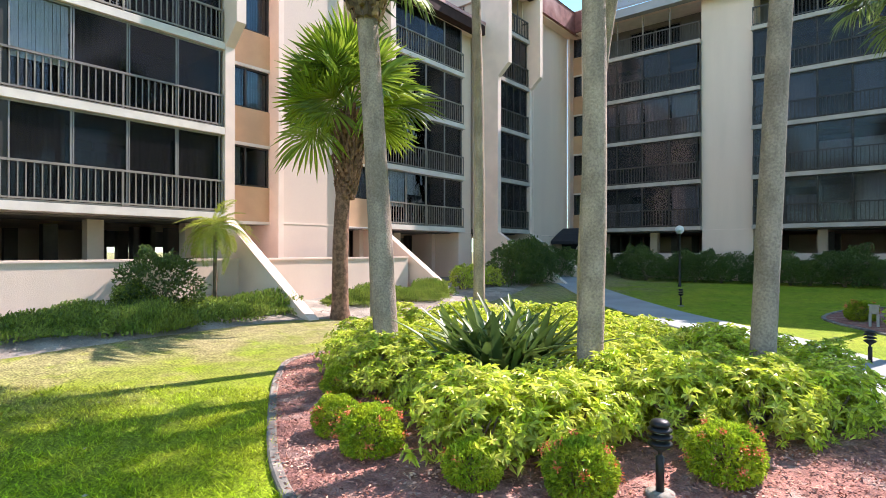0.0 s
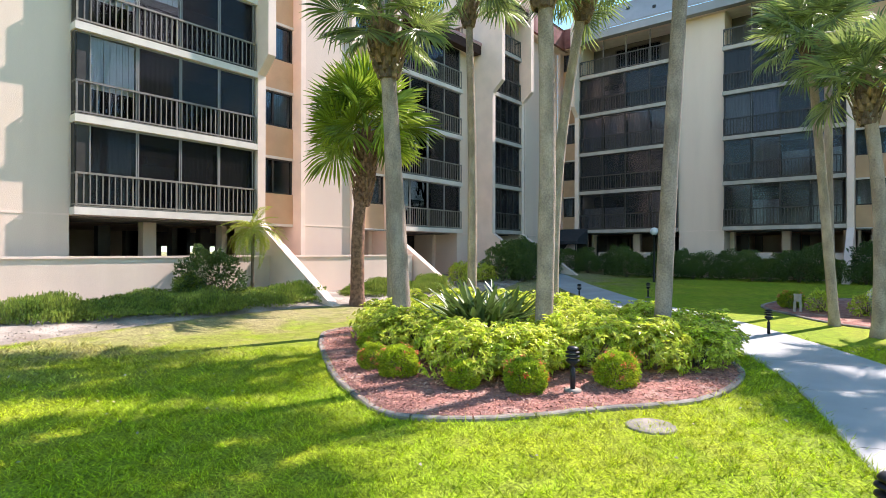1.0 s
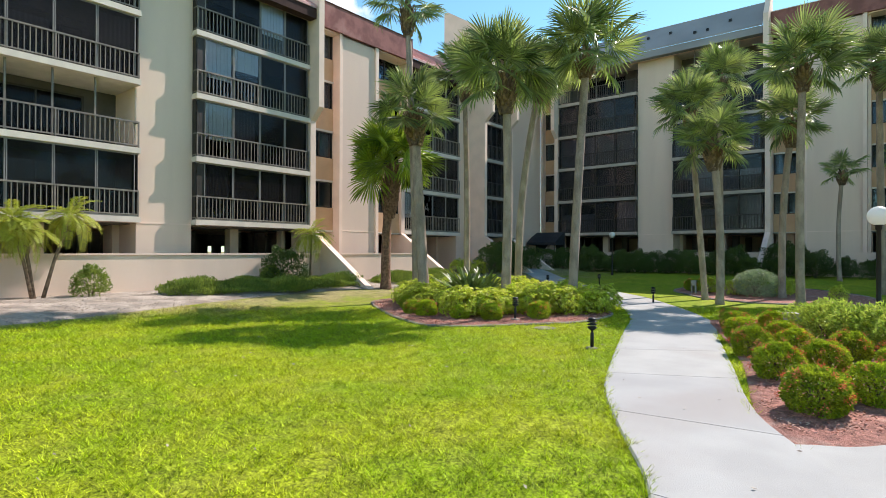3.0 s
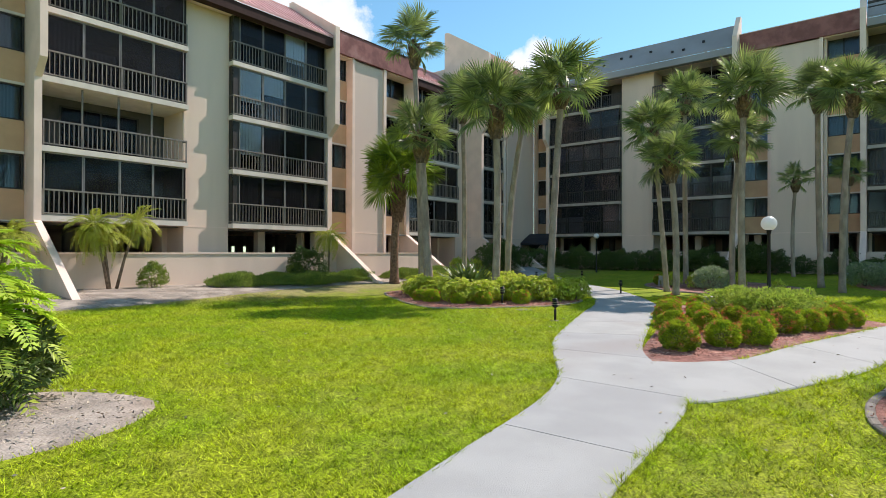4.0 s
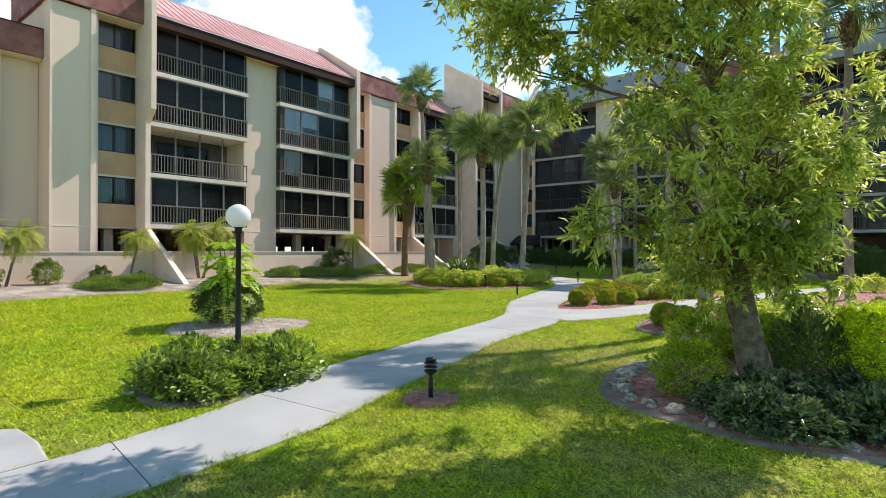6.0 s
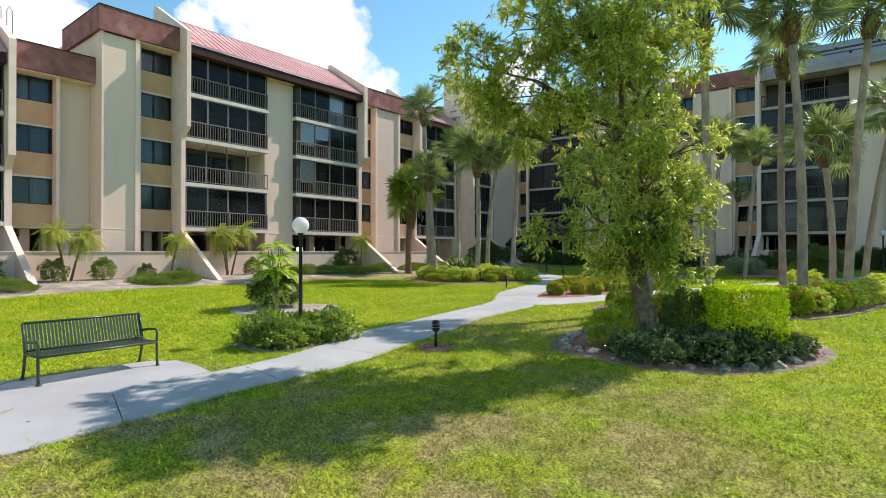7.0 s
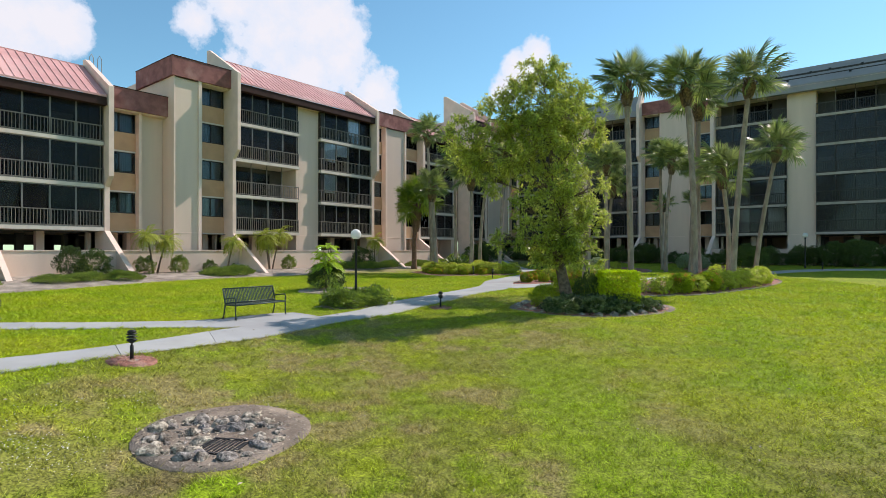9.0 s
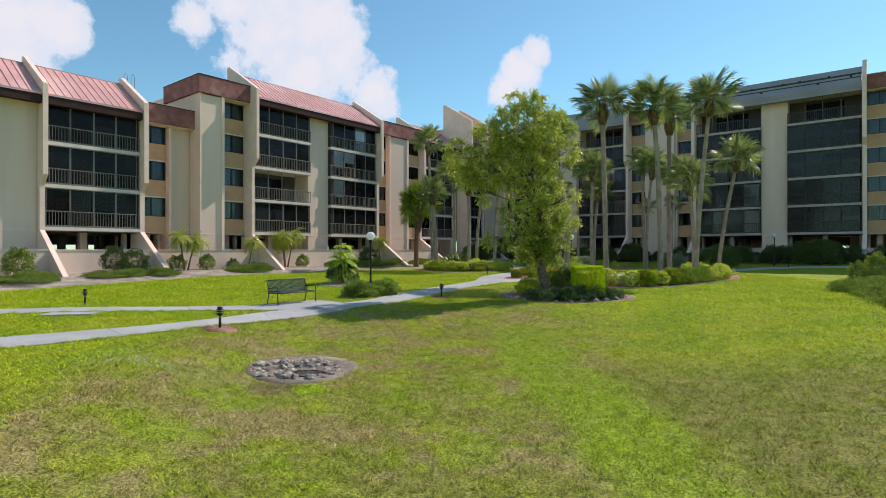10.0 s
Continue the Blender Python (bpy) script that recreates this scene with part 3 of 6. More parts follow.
EAST_L = [(4.9, -2.3), (6.0, -1.62), (6.8, -0.7), (7.35, 1.4), (8.4, 5.0), (9.4, 9.0), (10.8, 14.0), (13.0, 19.5), (16.0, 24.0), (21.5, 26.6), (32.0, 27.6)]
EAST_R = [(5.9, -4.4), (7.0, -3.75), (8.0, -1.75), (8.7, 0.2), (9.7, 4.2), (10.7, 8.4), (12.1, 13.3), (14.2, 18.4), (16.9, 22.6), (21.9, 25.1), (32.0, 26.1)]
WEST_L = [(7.05, -15.6), (5.35, -15.7), (5.0, -18.3), (3.2, -20.4), (0.9, -22.4), (-0.6, -24.4), (-3.0, -29.0)]
WEST_R = [(7.3, -18.4), (7.05, -18.7), (6.4, -19.2), (4.6, -21.0), (2.5, -22.9), (1.0, -25.2), (-1.4, -29.6)]


def walk_strip(name, left, right, label, lift, every=4, per=5, trim=0):
    """A concrete walk cast in sections with open joints; each section is a slab of its own."""
    root = tagged(new(name), label, "walkway", kind="structure")
    a, b = curve_points(left, per, False), curve_points(right, per, False)
    mid = (a + b) / 2
    dist = np.concatenate(([0], np.cumsum(np.linalg.norm(np.diff(mid, axis=0), axis=1))))
    cuts = np.arange(0, dist[-1], every)
    for c0, c1 in zip(cuts, list(cuts[1:]) + [dist[-1]]):
        ts = np.linspace(c0 + 0.007, c1 - 0.007, 7)
        bm = bmesh.new()
        rows = []
        for t in ts:
            l = np.array([np.interp(t, dist, a[:, 0]), np.interp(t, dist, a[:, 1])])
            r = np.array([np.interp(t, dist, b[:, 0]), np.interp(t, dist, b[:, 1])])
            row = []
            for s in (0.0, 0.012, 0.25, 0.5, 0.75, 0.988, 1.0):
                q = l + (r - l) * s
                z = gz(*q) + lift - (0.02 if s in (0.0, 1.0) else 0)
                row.append(bm.verts.new((q[0], q[1], z)))
            row.append(bm.verts.new((r[0], r[1], gz(*r) - 0.12)))
            row.insert(0, bm.verts.new((l[0], l[1], gz(*l) - 0.12)))
            rows.append(row)
        for p, q in zip(rows, rows[1:]):
            for k in range(8):
                bm.faces.new((p[k], p[k + 1], q[k + 1], q[k]))
        for r in (rows[0], rows[-1]):
            bm.faces.new(r)
        part("paving_slab", bm, CONC, root)
    return np.concatenate((a, b[::-1]))


BED_MID = curve_points([(-8.6, 6.5), (-7.7, 5.2), (-5.1, 3.35), (-3.7, 2.6), (-2.6, 2.25), (-1.65, 2.9), (-0.9, 3.95), (-0.05, 5.2), (0.12, 6.8), (-0.3, 8.2), (-1.9, 10.2), (-4.2, 12.6), (-6.6, 12.6), (-8.4, 10.0)], 5)
BED_NORTH = curve_points([(-1.6, 19.4), (-0.3, 17.0), (1.0, 15.4), (2.7, 14.8), (5.0, 15.6), (6.2, 17.6), (5.4, 20.4), (2.6, 22.6), (-0.4, 22.4)], 5)
BED_ISLE = curve_points([(5.35, -1.15), (5.95, -1.45), (6.65, -0.55), (7.2, 1.5), (8.2, 5.0), (8.6, 6.6), (6.6, 8.0), (4.2, 8.2), (2.75, 7.9), (3.0, 6.6), (3.75, 4.8), (4.6, 2.0)], 5)
BED_EAST = curve_points([(8.62, -2.8), (8.9, -3.9), (10.0, -4.5), (12.0, -3.9), (13.6, -2.6), (14.7, -1.2), (15.6, 1.4), (16.55, 6.6), (15.9, 11.4), (13.6, 14.4), (12.2, 10.5), (10.7, 5.4), (9.6, 1.2), (8.85, -1.4)], 5)
BED_TREE = curve_points([(10.15, -8.6), (10.6, -9.75), (11.4, -10.15), (12.7, -10.4), (13.9, -10.0), (14.75, -8.8), (15.1, -7.1), (14.5, -5.7), (12.6, -5.0), (10.9, -6.1), (10.2, -7.4)], 5)
BED_NW = curve_points([(7.6, 22.4), (9.0, 20.6), (11.2, 22.8), (12.2, 26.5), (9.6, 27.2), (7.9, 25.0)], 5)
RING_FERN = curve_points([(2.3, -9.2), (1.5, -8.2), (0.0, -8.9), (-0.7, -10.3), (0.4, -11.5), (1.9, -11.0)], 5)
RING_LAMP = curve_points([(6.3, -11.75), (5.55, -11.8), (4.6, -12.5), (4.5, -13.5), (5.5, -14.15), (6.45, -13.75), (6.6, -12.6)], 5)
RING_DRAIN = curve_points([(13.35, -23.7), (14.4, -23.75), (15.05, -23.1), (14.75, -21.95), (13.9, -21.4), (12.7, -21.65), (12.6, -22.8)], 5)
RINGS_SMALL = [[(bx + r * math.cos(a), by + r * math.sin(a)) for a in np.linspace(0, 2 * math.pi, 15)[:-1]] for bx, by, r in ((8.62, -11.5, 0.42), (9.68, -22.2, 0.45))]
STRIP_E = [(-9.0, -27.0), (-9.3, -18.0), (-10.1, -12.0), (-10.5, -9.0), (-10.2, -4.0), (-11.2, 0.4), (-11.9, 4.0), (-12.1, 8.4), (-11.2, 11.0), (-10.8, 14.0), (-11.6, 18.0), (-12.6, 21.5), (-14.0, 25.0)]
STRIP_W = [(-16.2, -27.0), (-16.2, -18.0), (-16.2, -12.0), (-15.6, -9.0), (-15.6, -4.0), (-15.6, 0.4), (-15.6, 4.0), (-15.6, 8.4), (-15.8, 11.0), (-15.8, 14.0), (-16.6, 18.0), (-16.6, 21.5), (-15.6, 25.0)]

KEEP_OUT = [walk_strip("walkway", MAIN_L, MAIN_R, "pale grey concrete garden walk with cut joints", 0.035, 2.3),
            walk_strip("walkway", EAST_L, EAST_R, "pale grey concrete side walk across the lawn", 0.030, 2.6),
            walk_strip("walkway", WEST_L, WEST_R, "pale grey concrete side walk with a bench pad", 0.031, 2.4)]


def strip(name, west, east, mat, label, category, cols=14, lift=0.03, ripple=0.05):
    a, b = curve_points(west, 8, False), curve_points(east, 8, False)
    bm = bmesh.new()
    rows = []
    for l, r in zip(a, b):
        row = []
        for k in range(cols + 1):
            q = l + (r - l) * k / cols
            e = min(1.0, (cols - k) / 3)
            z = gz(*q) + lift * e + ripple * e * (noise.noise(Vector((q[0] * 1.3, q[1] * 1.3, 3))) + 0.4) - (0.05 if k == cols else 0)
            row.append(bm.verts.new((q[0], q[1], z)))
        rows.append(row)
    for p, q in zip(rows, rows[1:]):
        for k in range(cols):
            bm.faces.new((p[k], p[k + 1], q[k + 1], q[k]))
    return tagged(finish(bm, name, mat, flat=False), label, category, kind="structure"), np.concatenate((a, b[::-1]))


_, STRIP = strip("planting_strip", STRIP_W, STRIP_E, SAND, "strip of grey leaf litter and sand along the building", "planting bed")
KEEP_OUT.append(STRIP)
for nm, outline, mat, lab in (("mulch_bed", BED_MID, MULCH, "kidney-shaped bed of red bark mulch"), ("mulch_bed", BED_NORTH, MULCH, "red mulch bed round a palm group"),
                              ("mulch_bed", BED_ISLE.mean(axis=0) + (BED_ISLE - BED_ISLE.mean(axis=0)) * 1.07, MULCH, "red mulch bed between two walks, full of clipped shrubs"), ("mulch_bed", BED_EAST, MULCH, "long red mulch bed under tall palms"),
                              ("mulch_bed", BED_TREE, MULCH, "stone-edged mulch bed round a leafy tree"), ("mulch_bed", BED_NW, MULCH, "far red mulch bed in the shade"),
                              ("dirt_margin", BED_TREE.mean(axis=0) + (BED_TREE - BED_TREE.mean(axis=0)) * 1.08, DIRT, "bare trodden margin outside a stone-edged bed"), ("dirt_ring", RING_FERN, SAND, "bare dirt ring in the lawn under a feathery bush"), ("dirt_ring", RING_LAMP, DIRT, "bare soil under low shrubs at a lamp post"),
                              ("dirt_ring", RING_DRAIN, DIRT, "bare dirt hollow round a storm drain")):
    drape(nm, outline, mat, 0.028 if nm == "mulch_bed" else (0.016 if nm == "dirt_margin" else 0.022), label=lab, category="planting bed", dome=0.05 if nm == "mulch_bed" else 0.0)
    KEEP_OUT.append(np.asarray(outline))
for r in RINGS_SMALL:
    drape("mulch_patch", np.array(r), MULCH, 0.026, rings=3, label="small patch of red mulch at a path light", category="planting bed")
    KEEP_OUT.append(np.array(r))
curb_ring("edging", BED_MID, "weathered grey concrete edging round a mulch bed")
curb_ring("edging", BED_NORTH, "weathered grey concrete edging round a palm bed")
curb_ring("edging", BED_EAST, "pale concrete edging along a mulch bed")

# ---- the two wings of the building ----
baluster_mesh = {}
# what hangs behind the panes of some balconies, by the bay's start and storey: w drawn blind, h half-drawn blind, c curtain, - nothing
BLINDS = {(3.17, 0): "cccc", (3.17, 1): "wc--", (3.17, 2): "wh-c", (3.17, 3): "--wc", (-4.7, 0): "----", (-4.7, 2): "cc-c", (-4.7, 3): "-c--", (-18.72, 0): "-c--", (-18.72, 1): "----", (-18.72, 2): "--c-",
          (17.1, 0): "wh--", (17.1, 1): "-h--", (-14.97, 2): "cccc", (-14.97, 0): "cc-c", (-5.85, 0): "-c-c", (-5.85, 1): "-ccc", (-5.85, 2): "cc-c", (7.77, 0): "-c-c", (7.77, 1): "cc-c", (7.77, 2): "-c--", (24.34, 0): "-c--", (24.34, 1): "cc--", (24.34, 2): "-cc-"}


def baluster(mat, parent, place):
    key = mat.name
    if key not in baluster_mesh:
        bm = bmesh.new()
        box(bm, -0.014, 0.014, -0.014, 0.014, 0.0, 0.86)
        bmesh.ops.recalc_face_normals(bm, faces=bm.faces)
        me = bpy.data.meshes.new("baluster")
        bm.to_mesh(me)
        bm.free()
        me.materials.append(mat)
        baluster_mesh[key] = me
    ob = new("baluster", baluster_mesh[key])
    ob.parent = parent
    ob.location = place
    return ob


def shared_part(cache, key, name, make, mat, parent, place):
    if key not in cache:
        bm = bmesh.new()
        make(bm)
        bmesh.ops.recalc_face_normals(bm, faces=bm.faces)
        me = bpy.data.meshes.new(name)
        bm.to_mesh(me)
        bm.free()
        me.materials.append(mat)
        cache[key] = me
    ob = new(name, cache[key])
    ob.parent = parent
    ob.location = place
    return ob


def wing(label, f, along, bays, floors, roof_mat, rail_mat, depth=13.0, seed=1, run=3.95, pitch=0.66, first=3.10, storey=2.69):
    """One part of the building. bays: (kind, u0, u1); f turns (along, out, up) into the world; along: 'x' or 'y'."""
    rnd = random.Random(seed)
    root = tagged(new("apartment_building"), label, "building")
    top = first + storey * floors                    # underside of the roof
    eave = top + 0.12

    def add(name, mat, boxes, parent=root, lab=""):
        bm = bmesh.new()
        for b in boxes:
            box(bm, *b, f=f)
        return part(name, bm, mat, parent, lab)

    def rail_pieces(u0, u1, k):
        z = first + storey * k + 0.11
        r = add("railing", rail_mat, [(u0, u1, -0.105, -0.045, z + 0.97, z + 1.03), (u0, u1, -0.095, -0.055, z + 0.07, z + 0.115),
                                      (u0, u0 + 0.05, -0.10, -0.05, z, z + 0.97), (u1 - 0.05, u1, -0.10, -0.05, z, z + 0.97), ((u0 + u1) / 2 - 0.025, (u0 + u1) / 2 + 0.025, -0.10, -0.05, z, z + 0.97)])
        for ue in (u0, u1):
            s = 0.04 if ue == u0 else -0.04
            for za, zb in ((0.97, 1.03), (0.07, 0.115)):
                add("end_rail", rail_mat, [(min(ue, ue + s), max(ue, ue + s), -0.45, -0.106, z + za, z + zb)])
        n = int((u1 - u0 - 0.1) / 0.165)
        for i in range(1, n):
            u = u0 + 0.05 + (u1 - u0 - 0.1) * i / n
            baluster(rail_mat, r, f(u, -0.075, z + 0.112))

    def balcony(u0, u1, inset_low=0.04, inset_high=0.12):
        for k in range(floors):
            z = first + storey * k
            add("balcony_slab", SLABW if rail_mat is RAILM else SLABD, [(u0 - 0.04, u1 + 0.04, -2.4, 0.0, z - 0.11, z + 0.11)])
            rail_pieces(u0, u1, k)
            zt = z + storey - 0.11
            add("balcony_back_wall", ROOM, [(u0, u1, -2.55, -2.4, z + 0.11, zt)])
            open_bay = (k == 1 and -5 < u0 < -4 and floors == 4) or (k == floors - 1 and rail_mat is RAILD)
            us = np.linspace(u0 + inset_low, u1 - inset_high, 5)
            blinds = BLINDS.get((round(u0, 2), k))
            if not open_bay:
                fm = MULL if rail_mat is RAILM else BRONZE
                frame_ob = add("balcony_window", fm, [(u0, u1, -0.175, -0.115, zt - 0.06, zt - 0.002)])
                add("bottom_rail", fm, [(u0, u1, -0.175, -0.115, z + 0.112, z + 0.17)], frame_ob)
                for u, w0, w1 in [(u, -0.045, -0.012) for u in us[1:]] + [(u, 0.012, 0.045) for u in us[:-1]]:
                    add("mullion", fm, [(u + w0, u + w1, -0.175, -0.115, z + 0.172, zt - 0.062)], frame_ob)
                for i, (a, b) in enumerate(zip(us, us[1:])):
                    bm = bmesh.new()
                    box(bm, a + 0.045, b - 0.045, -0.151, -0.143, z + 0.17, zt - 0.06, f=f)
                    white = blinds and blinds[i] in "wh"
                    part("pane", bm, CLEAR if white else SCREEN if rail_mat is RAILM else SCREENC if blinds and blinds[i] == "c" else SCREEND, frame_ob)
                    if white:
                        bm = bmesh.new()
                        low = z + (0.95 if blinds[i] == "w" else 1.55)
                        n = int((b - a) / 0.09)
                        for j in range(n):
                            uu = a + 0.06 + (b - a - 0.12) * j / n
                            box(bm, uu, uu + (b - a - 0.12) / n - 0.006, -0.215 - 0.012 * (j % 2), -0.207 - 0.012 * (j % 2), low, zt - 0.07, f=f)
                        part("blind", bm, BLIND, frame_ob, "drawn white vertical blind")
                if inset_low > 0.2:
                    add("side_screen", BRONZE, [(u0 + 0.04, u0 + inset_low, -0.172, -0.14, z + 0.172, zt - 0.062)], frame_ob)
                for ua, ub in ((u0 + 0.002, u0 + 0.035), (u1 - 0.035, u1 - 0.002)):
                    add("end_screen", BRONZE, [(ua, ub, -0.455, -0.178, z + 0.112, zt - 0.002)], frame_ob)
                for i, (a, b) in enumerate(zip(us, us[1:])):
                    if blinds and blinds[i] != "c":
                        continue
                    if blinds or rnd.random() < (0.6 if rail_mat is RAILM else 0.75):
                        curtain(a + 0.05, b - 0.05, -0.42 - 0.1 * rnd.random(), z + 0.14, zt - 0.08 if rnd.random() < 0.75 else z + 1.6, rnd)
            else:
                for u in us[1:-1]:
                    add("screen_post", RAILM, [(u - 0.03, u + 0.03, -0.32, -0.26, z + 0.11, zt)])
            # sliding doors on the back wall
            mid = (u0 + u1) / 2
            w = add("sliding_door", BRONZE, [(mid - 1.6, mid - 1.52, -2.4, -2.34, z + 0.11, z + 2.2), (mid - 0.03, mid + 0.03, -2.4, -2.34, z + 0.11, z + 2.2), (mid + 1.52, mid + 1.6, -2.4, -2.34, z + 0.11, z + 2.2), (mid - 1.6, mid + 1.6, -2.4, -2.34, z + 2.2, z + 2.27)])
            for a, b in ((mid - 1.52, mid - 0.03), (mid + 0.03, mid + 1.52)):
                bm = bmesh.new()
                box(bm, a, b, -2.385, -2.375, z + 0.12, z + 2.2, f=f)
                part("pane", bm, SCREEN, w)
        add("ceiling_slab", SLABW, [(u0 - 0.04, u1 + 0.04, -2.4, -0.02, top - 0.11, top + 0.11)])
        for ua, ub in ((u0 - 0.15, u0 - 0.002), (u1 + 0.002, u1 + 0.15)):
            add("side_wall", STUCCO, [(ua, ub, -2.55, -0.46, first + 0.11, top - 0.12)])

    def curtain(a, b, n0, z0, z1, rnd):
        bm = bmesh.new()
        k = 26
        cols = []
        for i in range(k + 1):
            u = a + (b - a) * i / k
            n = n0 + 0.035 * math.sin(i * 1.9 + rnd.random() * 0.8)
            cols.append((bm.verts.new(f(u, n, z0)), bm.verts.new(f(u, n, z1))))
        for p, q in zip(cols, cols[1:]):
            bm.faces.new((p[0], q[0], q[1], p[1]))
        part("curtain", bm, CURTAIN, root, flat=False)

    def windows(u0, u1, n0=-1.2, low=True, high=True):
        for k in range(floors):
            z = first + storey * k
            z0, z1 = z + 1.13, z + 2.62
            add("spandrel_panel", TAN, [(u0, u1, n0 - 0.25, n0, z - 0.07, z0)])
            add("slab_edge", SLABW, [(u0, u1, n0 - 0.3, n0 + 0.03, z - 0.07 - 0.10, z - 0.07)])
            w = add("window", BRONZE, [(u0 + 0.02, u0 + 0.08, n0 - 0.16, n0 - 0.05, z0, z1 - 0.10), (u1 - 0.08, u1 - 0.02, n0 - 0.16, n0 - 0.05, z0, z1 - 0.10), ((u0 + u1) / 2 - 0.03, (u0 + u1) / 2 + 0.03, n0 - 0.16, n0 - 0.05, z0 + 0.06, z1 - 0.16),
                                       (u0 + 0.02, u1 - 0.02, n0 - 0.16, n0 - 0.05, z0, z0 + 0.06), (u0 + 0.02, u1 - 0.02, n0 - 0.16, n0 - 0.05, z1 - 0.16, z1 - 0.10)])
            for a, b in ((u0 + 0.08, (u0 + u1) / 2 - 0.03), ((u0 + u1) / 2 + 0.03, u1 - 0.08)):
                bm = bmesh.new()
                box(bm, a, b, n0 - 0.11, n0 - 0.10, z0 + 0.06, z1 - 0.16, f=f)
                part("pane", bm, GLASS, w)
                if rnd.random() < 0.8:
                    curtain(a, b, n0 - 0.32, z0 - 0.05, z1 + 0.05, rnd)
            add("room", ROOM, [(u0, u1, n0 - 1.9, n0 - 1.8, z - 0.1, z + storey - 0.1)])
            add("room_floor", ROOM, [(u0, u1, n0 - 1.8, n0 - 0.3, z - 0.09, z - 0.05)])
        for ua, ub in ([(u0 - 0.16, u0)] if low else []) + ([(u1, u1 + 0.16)] if high else []):
            add("pilaster", CREAM, [(ua, ub, n0 - 1.9, n0 + 0.55, 0.3, top - 0.21)])

    def fin(u0, u1):
        back = 0.55 - run
        low = first + storey * (floors - 2)
        prof = [(-1.6, 0.0), (4.3, 0.0), (4.3, 0.16), (0.0, first - 0.1), (0.0, low), (0.66, low + 0.62), (0.66, top + 0.85), (back, top + 0.85 + (0.66 - back) * pitch * 0.94), (back - 0.35, top + 0.85 + (0.66 - back) * pitch * 0.94), (back - 0.35, top - 1.0), (-1.6, top - 1.0)]
        bm = bmesh.new()
        prism(bm, prof, u0, u1, f)
        part("buttress_fin", bm, CREAM, root)

    def solid(u0, u1, n0, name="wall_panel", base=0.2):
        add(name, STUCCO, [(u0, u1, -3.79, n0, base, top)])
        add("wall_joint", CREAM, [(u0, u1, n0, n0 + 0.012, z - 0.03, z + 0.03) for z in (first - 0.1,)])

    runs = []                                        # stretches under a sloping roof, and under a parapet
    for kind, u0, u1 in bays:
        if kind == "balcony":
            balcony(u0, u1)
        elif kind == "balcony_with_return":
            balcony(u0, u1, 0.36, 0.06)
        elif kind == "window":
            windows(u0, u1)
        elif kind == "window_before_fin":
            windows(u0, u1, high=False)
        elif kind == "window_after_fin":
            windows(u0, u1, low=False)
        elif kind == "shallow_window_after_fin":
            windows(u0, u1, -0.85, low=False)
        elif kind == "fin":
            fin(u0, u1)
        elif kind == "wall":
            solid(u0, u1, -0.45)
        elif kind == "plain":
            solid(u0, u1, -1.0)
        elif kind == "block":
            solid(u0, u1, -0.40, "block_wall")
            add("block_rib", CREAM, [(u1 - 0.22, u1, -0.40, -0.28, 0.3, top), (u0, u0 + 0.10, -0.40, -0.36, 0.3, top)])
        roofed = "slope" if "balcony" in kind or kind == "wall" else ("parapet" if "window" in kind or kind in ("block", "plain") else "fin")
        if roofed != "fin":
            if runs and runs[-1][0] == roofed and abs(runs[-1][2] - u0) < 0.6:
                runs[-1][2] = u1
            else:
                runs.append([roofed, u0, u1])
    seam_cache = {}
    for kind, u0, u1 in runs:
        if kind == "slope":
            bm = bmesh.new()
            back = 0.55 - run
            prism(bm, [(0.55, eave + 0.02), (0.55, eave + 0.14), (back, eave + 0.14 + pitch * run), (back, eave + pitch * run)], u0, u1, f)
            r = part("roof_slope", bm, roof_mat, root)
            add("fascia", FASCIA if roof_mat is ROOFP else ROOFG, [(u0, u1, 0.40, 0.50, top - 0.32, eave + 0.02), (u0, u1, 0.0, 0.50, top - 0.36, top - 0.32)])
            add("soffit_band", CREAM, [(u0, u1, -0.44, 0.395, top - 0.30, top - 0.24)])
            count = int((u1 - u0) / 0.46) if roof_mat is ROOFP else 1
            if roof_mat is ROOFG:
                for i in range(int((u1 - u0) / 1.4)):
                    uu, nn = u0 + 0.7 + 1.4 * i + rnd.uniform(-0.35, 0.35), 0.55 - rnd.uniform(0.3, 0.8)
                    zz = eave + 0.14 + (0.55 - nn) * pitch
                    add("roof_vent", BLACK, [(uu - 0.09, uu + 0.09, nn - 0.06, nn + 0.10, zz - 0.05, zz + 0.12)])
                if u0 > 5.0:
                    # dark raised strips added to draw the shadow lines across the slope
                    for share, half in ((0.40, 0.025), (0.62, 0.05)):
                        nn = 0.55 - run * share
                        zz = eave + 0.14 + run * share * pitch
                        add("roof_batten", BRONZE, [(u0, u1, nn - half, nn + half, zz - half * pitch, zz + 0.02 + half * pitch)])
            ang = math.atan(pitch)
            for i in range(count + 1):
                u = u0 + 0.03 + (u1 - u0 - 0.06) * i / count
                key = (round(ang, 3), along)

                def rib(b):
                    o = f(0, 0, 0)
                    g = lambda a, c, d: tuple(Vector(f(a, c, d)) - Vector(o))
                    prism(b, [(0.55, 0.0), (0.55, 0.05), (back, 0.05 + pitch * run), (back, pitch * run)], -0.017, 0.017, g)
                shared_part(seam_cache, key, "roof_seam", rib, roof_mat, r, f(u, 0, eave + 0.14))
            add("ridge_cap", roof_mat, [(u0, u1, back - 0.35, back + 0.02, eave + pitch * run - 0.3, eave + pitch * run + 0.2)])
        else:
            add("parapet", REDP, [(u0 - 0.18, u1 + 0.16, -6.0, -0.22, top - 0.20, top + 1.12)])
